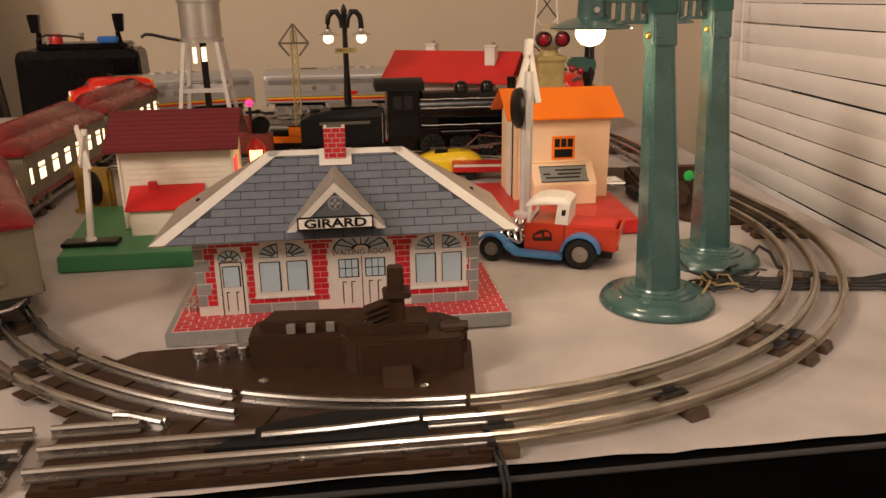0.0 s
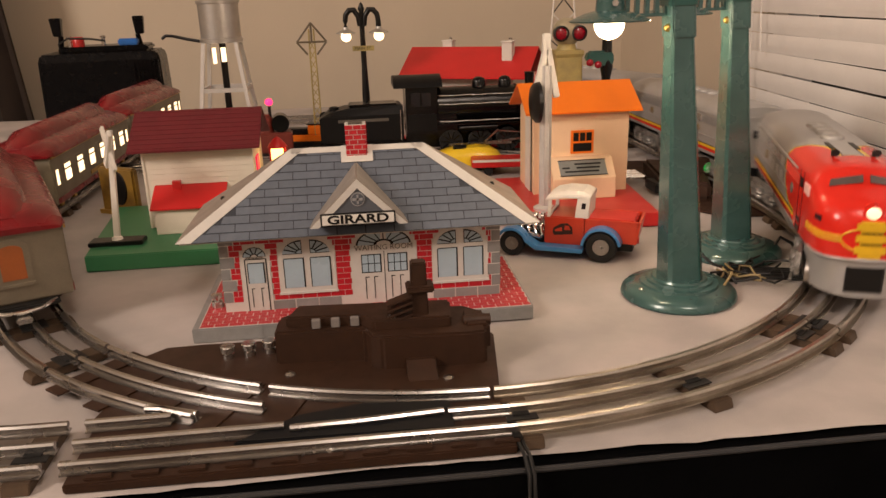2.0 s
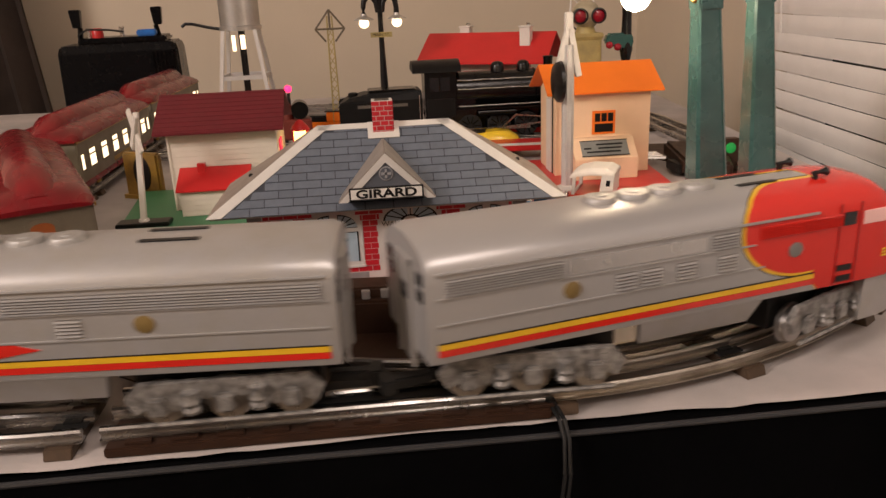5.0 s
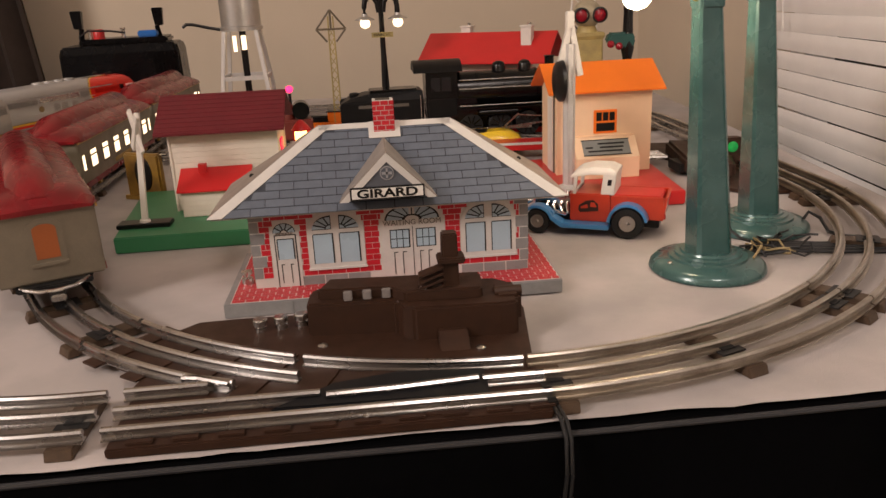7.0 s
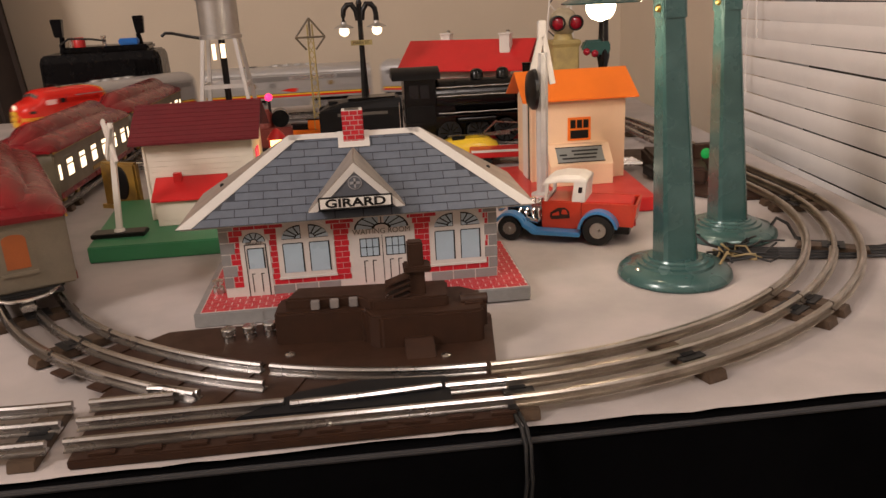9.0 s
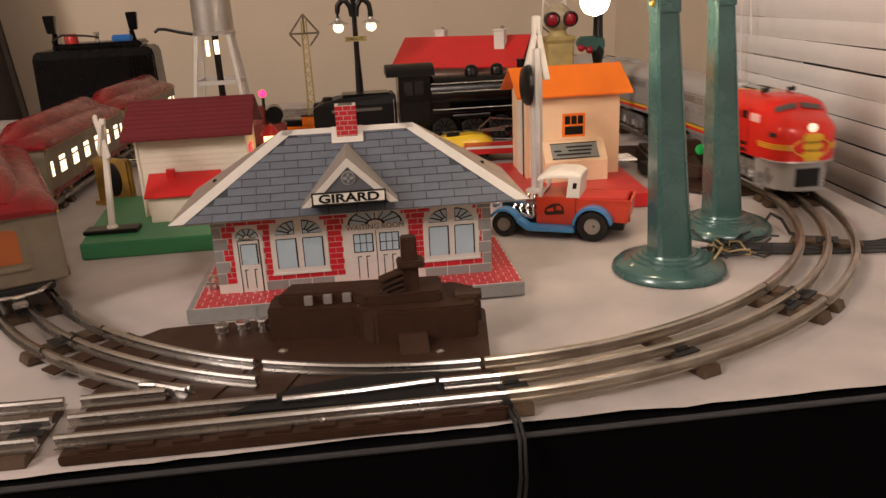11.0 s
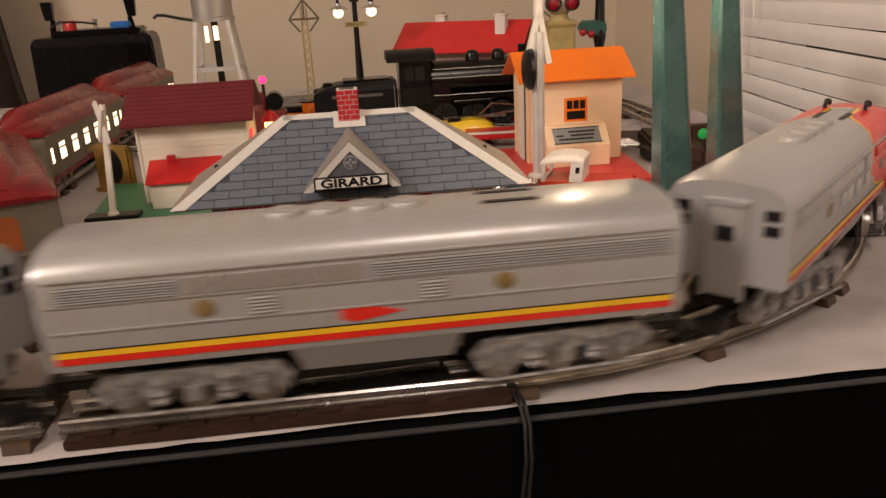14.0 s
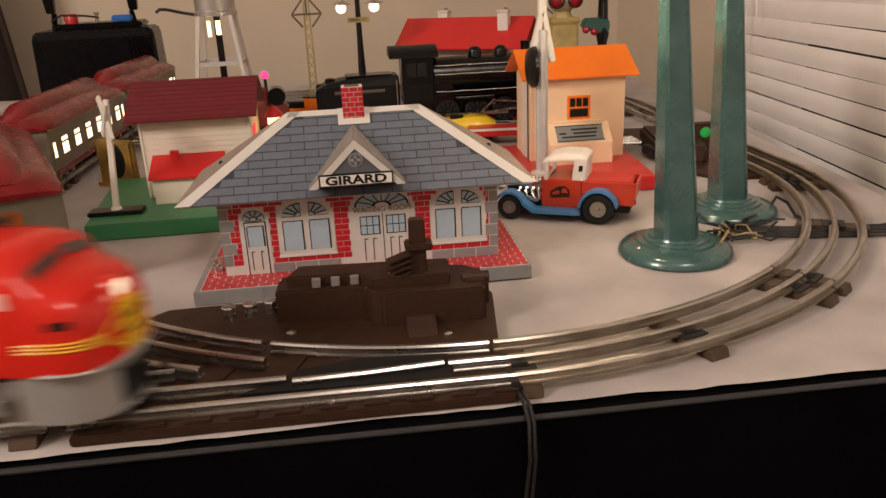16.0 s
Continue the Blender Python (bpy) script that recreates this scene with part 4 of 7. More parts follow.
def shell(x, hw, top, low=0.0385):
    """A ring of the carbody: straight sides, rounded shoulders, arched roof."""
    s = 0.026 + (top - 0.026) * 0.74
    pts = [(hw * 0.98, low), (hw, low + 0.003), (hw, s), (hw * 0.975, s + (top - s) * 0.35), (hw * 0.86, s + (top - s) * 0.68), (hw * 0.62, s + (top - s) * 0.88), (hw * 0.3, s + (top - s) * 0.975), (0, top)]
    pts = pts + [(-y, z) for y, z in pts[-2::-1]]
    return [(x, y, z) for y, z in pts]


def truck_under(engine, x, name="truck"):
    tk = new(name)
    tk.empty_display_size = 0.01
    tk.parent = engine
    tk.matrix_basis = Matrix.Translation((x, 0, 0))
    for s in (-1, 1):
        y = s * 0.0238
        f = Form().prism([(-0.042, 0.0260), (-0.036, 0.0330), (0.036, 0.0330), (0.042, 0.0260), (0.038, 0.0185), (0.030, 0.0215), (0.021, 0.0185), (0.012, 0.0240), (-0.012, 0.0240), (-0.021, 0.0185), (-0.030, 0.0215), (-0.038, 0.0185)], y - 0.0016, y + 0.0016, "y")
        part("side_frame", f, TRUCKG, tk, "cast grey truck side frame", bevel=0.0005)
        for k in (-0.028, 0.0, 0.028):
            part("journal_box", Form().box(k - 0.0040, k + 0.0040, *sorted((y + s * 0.001, y + s * 0.0045)), 0.0180, 0.0270), TRUCKG, tk, bevel=0.0012)
        for k in (-0.014, 0.014):
            part("spring", Form().lathe([(0.0034, 0.0190), (0.0042, 0.0207), (0.0034, 0.0224), (0.0042, 0.0241), (0.0034, 0.0258), (0.0040, 0.0290)], 10, (k, y + s * 0.0028, 0)), TRUCKG, tk, smooth=True)
        part("brake_rod", Form().tube([(-0.036, y + s * 0.0036, 0.0148), (0.036, y + s * 0.0036, 0.0148)], 0.0011, 6), TRUCKG, tk)
    part("bolster", Form().box(-0.040, 0.040, -0.012, 0.012, 0.0180, 0.037), DARKMETAL, tk)
    wheels = []
    for k in (-0.028, 0.0, 0.028):
        f = Form()
        for s in (-1, 1):
            y0 = s * 0.0165
            f.lathe([(0.0030, y0 + s * 0.0028), (0.0070, y0 + s * 0.0024), (0.0092, y0 + s * 0.0028), (0.0094, y0), (0.0106, y0 - s * 0.0004), (0.0106, y0 - s * 0.0016), (0.003, y0 - s * 0.0016)], 18, (0, 0, 0), "y")
            for a in range(4):
                c, d = math.cos(a * math.pi / 2), math.sin(a * math.pi / 2)
                f.lathe([(0.0011, y0 + s * 0.0020), (0.0011, y0 + s * 0.0031)], 6, (0.0052 * c, 0, 0.0052 * d), "y")
        f.lathe([(0.0014, -0.0165), (0.0014, 0.0165)], 8, (0, 0, 0), "y")
        wh = part("wheel_set", f, WHEEL, tk, smooth=True)
        wh.matrix_basis = Matrix.Translation((k, 0, RTOP + 0.0094))
        wheels.append(wh)
    return tk, wheels


def louvre(parent, x0, x1, z0, z1, n, s, material):
    n = max(4, n - 2)
    # back of silver louvres is darkened: shade between the slats as colour
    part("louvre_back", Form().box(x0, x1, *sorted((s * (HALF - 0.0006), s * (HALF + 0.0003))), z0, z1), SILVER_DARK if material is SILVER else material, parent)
    f = Form()
    for i in range(n):
        z = z0 + (z1 - z0) * (i + 0.15) / n
        h = (z1 - z0) / n * 0.5
        f.prism([(s * (HALF - 0.0004), z), (s * (HALF + 0.0012), z), (s * (HALF + 0.0002), z + h), (s * (HALF - 0.0004), z + h)], x0, x1, "x")
    part("louvre", f, material, parent)


# the cab end: distance ahead, share of the full half width, height of the top
NOSE = ((0.090, 1.0, 0.0932), (0.100, 0.99, 0.0922), (0.1045, 0.98, 0.0898), (0.1105, 0.965, 0.0815), (0.1150, 0.95, 0.0790), (0.1220, 0.90, 0.0765), (0.1275, 0.80, 0.0735), (0.1315, 0.64, 0.0690), (0.1345, 0.36, 0.0600))


def nose_x(y):
    """How far ahead the nose's skin stands at y off its middle."""
    rows = [(HALF * w, x) for x, w, _ in NOSE] + [(0.0, 0.1352)]
    for (w0, x0), (w1, x1) in zip(rows, rows[1:]):
        if w1 <= abs(y) <= w0:
            return x0 + (x1 - x0) * (w0 - abs(y)) / max(w0 - w1, 1e-6)
    return 0.090


def on_nose(y, z, out=0.0003):
    return (nose_x(y) + out, y, z)


def engine(kind):
    cabbed = kind == "cab"
    half = 0.1345 if cabbed else 0.1325
    un = thing("toy_locomotive" if cabbed else "toy_booster_unit", "streamlined silver diesel locomotive with red nose and yellow striping" if cabbed else "silver diesel booster unit with red and yellow stripe", "toy train", group="running train")
    if cabbed:
        rings = [shell(-half, HALF * 0.985, 0.0915)] + [shell(x, HALF, 0.0935) for x in (-half + 0.004, -0.06, 0.0, 0.05, 0.074)]
        rings += [shell(x, HALF * w, top) for x, w, top in NOSE]
        body = part("body", Form().loft(rings), LIVERY, un, "silver body with red warpaint nose", smooth=True)
    else:
        rings = [shell(-half, HALF * 0.985, 0.0915)] + [shell(x, HALF, 0.0935) for x in (-half + 0.004, -0.06, 0.0, 0.06, half - 0.004)] + [shell(half, HALF * 0.985, 0.0915)]
        body = part("body", Form().loft(rings), SILVER, un, "plain silver body", smooth=True)
    fore = 0.060 if cabbed else half - 0.004
    for s in (-1, 1):
        y = s * (HALF + 0.0004)
        a, b = sorted((s * HALF, y))
        part("stripe", Form().box(-half + 0.004, fore, a, b, 0.0448, 0.0473), YELLOW, un, "yellow side stripe")
        part("stripe", Form().box(-half + 0.004, fore, a, b, 0.0418, 0.0446), RED, un, "red side stripe")
        part("stripe", Form().box(-half + 0.004, fore, a, b, 0.0474, 0.0479), INK, un, "thin black side line")
        part("rib", Form().box(-half + 0.004, fore - (0.03 if cabbed else 0), a, y + s * 0.0003 if s > 0 else b, 0.0560, 0.0567) if s > 0 else Form().box(-half + 0.004, fore - (0.03 if cabbed else 0), y - 0.0003, b, 0.0560, 0.0567), SILVER, un)
        part("rib", Form().box(-half + 0.004, fore - (0.036 if cabbed else 0), min(s * HALF, y + s * 0.0003), max(s * HALF, y + s * 0.0003), 0.0685, 0.0692), SILVER, un)
        part("shoulder_rib", Form().box(-half + 0.004, fore + (0.0 if cabbed else 0.0), min(s * (HALF - 0.002), s * (HALF + 0.0009)), max(s * (HALF - 0.002), s * (HALF + 0.0009)), 0.0797, 0.0808), SILVER, un, bevel=0.0004)
        if cabbed:
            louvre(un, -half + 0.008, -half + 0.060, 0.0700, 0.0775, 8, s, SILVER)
            part("side_panel", Form().box(-0.071, -0.003, *sorted((s * (HALF - 0.0004), s * (HALF + 0.0005))), 0.0700, 0.0775), SILVER_SHEEN, un, "smooth side panel, lightened for the sheen it catches", bevel=0.0002)
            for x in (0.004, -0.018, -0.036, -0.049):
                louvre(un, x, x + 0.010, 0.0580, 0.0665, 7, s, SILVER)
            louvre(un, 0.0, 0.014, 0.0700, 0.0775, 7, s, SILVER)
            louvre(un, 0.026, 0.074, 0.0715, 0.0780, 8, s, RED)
            part("cab_window", Form().box(0.0875, 0.1020, min(s * (HALF - 0.001), s * (HALF + 0.0003)), max(s * (HALF - 0.001), s * (HALF + 0.0003)), 0.0700, 0.0775), LIT_WHITE, un, "lit cab side window", bevel=0.0003)
            part("door_window", Form().box(0.0750, 0.0825, min(s * HALF, s * (HALF + 0.0006)), max(s * HALF, s * (HALF + 0.0006)), 0.0712, 0.0782), SMOKE, un)
            part("door_line", Form().box(0.0725, 0.0728, min(s * HALF, s * (HALF + 0.0005)), max(s * HALF, s * (HALF + 0.0005)), 0.0395, 0.083).box(0.0848, 0.0851, min(s * HALF, s * (HALF + 0.0005)), max(s * HALF, s * (HALF + 0.0005)), 0.0395, 0.083), surface("door_seam", (0.25, 0.01, 0.01), 0.4) if "door_seam" not in bpy.data.materials else bpy.data.materials["door_seam"], un)
            for z in (0.0405, 0.0460):
                part("step", Form().box(0.074, 0.083, min(s * HALF, s * (HALF + 0.0005)), max(s * HALF, s * (HALF + 0.0005)), z, z + 0.0030), INK, un)
            part("porthole", Form().lathe([(0.0040, s * HALF), (0.0040, s * (HALF + 0.0005)), (0.0030, s * (HALF + 0.0007))], 16, (0.0475, 0, 0.0625), "y"), SILVER_DARK, un, "round porthole", smooth=True)
            for k in range(3):
                z = 0.0500 + k * 0.0018
                part("whisker", Form().tube([on_nose(s * HALF * w, z, 0.0002) for w in (0.985, 0.97, 0.955, 0.93, 0.90, 0.85, 0.80, 0.72, 0.64, 0.54)], 0.0006, 6), YELLOW, un)
            part("skirt", Form().prism([(-0.036, 0.0395), (-0.032, 0.026), (0.028, 0.026), (0.032, 0.0395)], min(s * (HALF - 0.003), s * (HALF - 0.0003)), max(s * (HALF - 0.003), s * (HALF - 0.0003)), "y").moved(Matrix(((1, 0, 0, 0), (0, 1, s * 0.42, -s * 0.0166), (0, 0, 1, 0), (0, 0, 0, 1)))), SILVER, un)
            part("number_board", Form().loft([[on_nose(s * HALF * w, z, o) for z, o in ((0.0600, -0.0006), (0.0600, 0.0008), (0.0640, 0.0008), (0.0640, -0.0006))] for w in (0.94, 0.91, 0.87)]), SMOKE, un)
        else:
            part("side_panel", Form().box(0.003, 0.075, *sorted((s * (HALF - 0.0004), s * (HALF + 0.0005))), 0.0697, 0.0775), SILVER_SHEEN, un, "smooth side panel, lightened for the sheen it catches", bevel=0.0002)
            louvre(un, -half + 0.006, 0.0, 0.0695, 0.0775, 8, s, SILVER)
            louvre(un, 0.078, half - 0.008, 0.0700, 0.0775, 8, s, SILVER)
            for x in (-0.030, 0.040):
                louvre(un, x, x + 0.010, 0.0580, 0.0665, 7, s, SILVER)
            part("emblem", Form().prism([(-0.012, 0.0525), (0.008, 0.0490), (0.014, 0.0510), (0.014, 0.0560), (0.0, 0.0560)], min(s * HALF, s * (HALF + 0.0004)), max(s * HALF, s * (HALF + 0.0004)), "y"), RED, un, "red side emblem")
            part("skirt", Form().prism([(-0.036, 0.0395), (-0.032, 0.026), (0.032, 0.026), (0.036, 0.0395)], min(s * (HALF - 0.003), s * (HALF - 0.0003)), max(s * (HALF - 0.003), s * (HALF - 0.0003)), "y").moved(Matrix(((1, 0, 0, 0), (0, 1, s * 0.42, -s * 0.0166), (0, 0, 1, 0), (0, 0, 0, 1)))), SILVER, un)
        for x in ((-0.070,) if cabbed else (-0.055, 0.068)):
            part("porthole", Form().lathe([(0.0042, s * HALF), (0.0042, s * (HALF + 0.0005)), (0.0032, s * (HALF + 0.0008))], 16, (x, 0, 0.0625), "y"), surface("porthole_brass", (0.22, 0.15, 0.05), 0.4) if "porthole_brass" not in bpy.data.materials else bpy.data.materials["porthole_brass"], un, "round brass-rimmed porthole", smooth=True)
    for k in range(4):
        x = (0.012 if cabbed else 0.035) - k * 0.0175
        part("roof_fan", Form().lathe([(0.0078, 0.0915), (0.0078, 0.0945), (0.0070, 0.0957), (0.003, 0.0957), (0.0026, 0.0962), (1e-6, 0.0963)], 18, (x, 0, 0)), SILVER_ROOF, un, "round roof fan", smooth=True)
    for y in (-0.009, 0.006):
        part("roof_slot", Form().box(0.030, 0.052, y, y + 0.003, 0.0922, 0.0937) if cabbed else Form().box(-0.075, -0.050, y, y + 0.003, 0.0925, 0.0938), DARKMETAL, un)
    part("underframe", Form().box(-half + 0.006, half - (0.022 if cabbed else 0.006), -0.020, 0.020, 0.0360, 0.0400), DARKMETAL, un)
    ends = (-1,) if cabbed else (-1, 1)
    for e in ends:
        xe = e * half
        part("end_door", Form().box(min(xe, xe + e * 0.0007), max(xe, xe + e * 0.0007), -0.008, 0.008, 0.031, 0.078), SILVER_ROOF, un, bevel=0.0002)
        part("diaphragm", Form().box(min(xe, xe + e * 0.0016), max(xe, xe + e * 0.0016), -0.0105, -0.0085, 0.030, 0.081).box(min(xe, xe + e * 0.0016), max(xe, xe + e * 0.0016), 0.0085, 0.0105, 0.030, 0.081).box(min(xe, xe + e * 0.0016), max(xe, xe + e * 0.0016), -0.0105, 0.0105, 0.079, 0.082), SILVER, un)
        for y in (-0.021, 0.021):
            for z in (0.0655, 0.0735):
                part("end_window", Form().box(min(xe, xe + e * 0.0006), max(xe, xe + e * 0.0006), y - 0.0035, y + 0.0035, z, z + 0.0055), SMOKE, un)
        part("end_window", Form().box(min(xe, xe + e * 0.0011), max(xe, xe + e * 0.0011), -0.004, 0.004, 0.060, 0.068), SMOKE, un)
        part("coupler", Form().box(min(xe - e * 0.01, xe + e * 0.012), max(xe - e * 0.01, xe + e * 0.012), -0.003, 0.003, 0.0165, 0.0215).box(min(xe + e * 0.008, xe + e * 0.0145), max(xe + e * 0.008, xe + e * 0.0145), -0.006, 0.006, 0.0155, 0.0225), DARKMETAL, un, bevel=0.0008)
    if cabbed:
        pil = [(0.096, 0.0275), (0.110, 0.0262), (0.120, 0.0232), (0.1270, 0.0180), (0.1310, 0.0125), (0.1330, 0.0070)]
        pilot = part("pilot", Form().loft([[(x, y, z) for y, z in ((-w * 0.96, 0.0150), (w * 0.96, 0.0150), (w, 0.0388), (-w, 0.0388))] for x, w in pil]), SILVER, un, "silver pilot skirt", smooth=True)
        part("pilot_opening", Form().loft([[(x, y, z) for y, z in ((-w, 0.0185), (w, 0.0185), (w, 0.0340), (-w, 0.0340))] for x, w in ((0.122, 0.0105), (0.1325, 0.0105), (0.1336, 0.0090))]), INK, pilot, "dark coupler opening")
        part("nose_sill", Form().tube([(nose_x(HALF * w) + 0.0001, HALF * w, 0.0392) for w in (0.97, 0.93, 0.85, 0.72, 0.54, 0.3, 0.0, -0.3, -0.54, -0.72, -0.85, -0.93, -0.97)], 0.0009, 6), SILVER, un, "silver band under the nose", smooth=True)
        part("headlight", Form().lathe([(0.0040, 0.1290), (0.0040, 0.1330), (0.0030, 0.1338), (1e-6, 0.1340)], 16, (0, 0, 0.0690), "x"), HEADLIGHT, un, "glowing headlight", smooth=True)
        part("headlight_rim", Form().lathe([(0.0054, 0.1240), (0.0054, 0.1322), (0.0042, 0.1325)], 16, (0, 0, 0.0690), "x"), RED, un, smooth=True)
        emb = part("nose_emblem", Form().loft([[(nose_x(y) + o, y, z) for z, o in ((0.0405, -0.001), (0.0405, 0.0006), (0.0640, 0.0004), (0.0640, -0.004))] for y in (-0.0060, -0.003, 0.0, 0.003, 0.0060)]), YELLOW, un, "yellow nose emblem with a ring")
        for z in (0.0455, 0.0530, 0.0605):
            part("emblem_bar", Form().loft([[(nose_x(y) + o, y, z + d) for d, o in ((-0.0022, -0.001), (-0.0022, 0.0010), (0.0022, 0.0010), (0.0022, -0.001))] for y in (-0.0082, -0.004, 0.0, 0.004, 0.0082)]), YELLOW, emb)
        ring = [on_nose(0.0158 * math.cos(k * math.pi / 12), 0.0518 + 0.0080 * math.sin(k * math.pi / 12), 0.0002) for k in range(24)]
        part("emblem_ring", Form().tube(ring, 0.0006, 6, True), YELLOW, emb, smooth=True)
        for z in (0.0492, 0.0566):
            part("emblem_line", Form().loft([[(nose_x(y) + o, y, z + d) for d, o in ((-0.0003, 0.0), (-0.0003, 0.0013), (0.0003, 0.0013), (0.0003, 0.0))] for y in (-0.0055, 0.0, 0.0055)]), INK, emb)
        for s in (-1, 1):
            q = [Vector((0.1062, s * 0.002, 0.0872)), Vector((0.1062, s * 0.0195, 0.0838)), Vector((0.1092, s * 0.0205, 0.0796)), Vector((0.1096, s * 0.002, 0.0828))]
            o = Vector((0.0012, 0, 0.0008))
            part("windshield", Form().add(q + [p + o for p in q], [(3, 2, 1, 0), (4, 5, 6, 7), (0, 1, 5, 4), (1, 2, 6, 5), (2, 3, 7, 6), (3, 0, 4, 7)]), surface("pink_glass", (0.10, 0.075, 0.07), 0.12) if "pink_glass" not in bpy.data.materials else bpy.data.materials["pink_glass"], un, "reflecting windshield pane")
            part("horn", Form().lathe([(0.0008, 0.0), (0.0012, 0.006), (0.0026, 0.0085)], 10, (0.0700, s * 0.012, 0.0960), "x"), DARKMETAL, un, smooth=True)
            part("horn_stem", Form().box(0.0710, 0.0730, s * 0.012 - 0.001, s * 0.012 + 0.001, 0.0895, 0.0960), DARKMETAL, un)
    # the carbody stands a little lower than its drawing above the side stripes
    for ob in un.children_recursive:
        for v in ob.data.vertices:
            if v.co.z > 0.048:
                v.co.z = 0.048 + (v.co.z - 0.048) * 0.912
    trucks = [truck_under(un, 0.078), truck_under(un, -0.080)]
    return un, trucks


TRAIN = [engine("cab"), engine("booster"), engine("cab")]

# way of the leading nose along the loop: seconds and metres
WAY = [(0.0, -0.947), (1.3, -0.480), (2.1, -0.207), (2.5, -0.068), (3.0, 0.088), (3.5, 0.218), (4.0, 0.347), (4.5, 0.478), (7.0, 1.330), (8.0, 1.670), (8.5, 1.852), (9.0, 2.022),
       (11.3, 2.764), (12.0, 3.015), (12.3, 3.122), (12.6, 3.207), (13.2, 3.362), (13.8, 3.522), (14.5, 3.711), (15.0, 3.841), (15.6, 3.998), (16.0, 4.107)]


def run(t):
    """Metres run at t seconds, a smooth curve through WAY."""
    ts, ss = [r[0] for r in WAY], [r[1] for r in WAY]
    n = len(ts)
    slope = [(ss[min(i + 1, n - 1)] - ss[max(i - 1, 0)]) / (ts[min(i + 1, n - 1)] - ts[max(i - 1, 0)]) for i in range(n)]
    i = max(k for k in range(n - 1) if ts[k] <= t + 1e-9 or k == 0)
    h = ts[i + 1] - ts[i]
    u = (t - ts[i]) / h
    return ((2 * u ** 3 - 3 * u * u + 1) * ss[i] + (u ** 3 - 2 * u * u + u) * h * slope[i] + (3 * u * u - 2 * u ** 3) * ss[i + 1] + (u ** 3 - u * u) * h * slope[i + 1])


def motions():
    steps = [k * 0.05 for k in range(321)]
    offsets = (0.1345, 0.1345 * 2 + 0.026 + 0.1325, 0.1345 * 2 + 0.026 * 2 + 0.265 + 0.1345)
    for (un, trucks), back, turned in zip(TRAIN, offsets, (0, 0, 1)):
        sgn = -1 if turned else 1
        rows = []
        truck_rows = [[], []]
        for t in steps:
            s = run(t) - back
            pts = [oval(s + sgn * d) for d in (0.078, -0.080)]
            (x0, y0, h0), (x1, y1, h1) = pts
            h = math.atan2(y0 - y1, x0 - x1)
            f = 0.080 / 0.158
            rows.append((t, pose((x0 * f + x1 * (1 - f)), (y0 * f + y1 * (1 - f)), 0, 0, 0, math.degrees(h))))
            for k, hh in ((0, h0), (1, h1)):
                a = (hh + (math.pi if turned else 0) - h + math.pi) % (2 * math.pi) - math.pi
                truck_rows[k].append((t, pose((0.078, -0.080)[k], 0, 0, 0, 0, math.degrees(a))))
        walk(un, rows)
        for (tk, wheels), tr in zip(trucks, truck_rows):
            walk(tk, tr)
            for wh in wheels:
                x, y, z = wh.matrix_basis.translation
                walk(wh, [(t, pose(x, y, z, 0, math.degrees(sgn * run(t) / 0.0094) % 360, 0)) for t in steps])



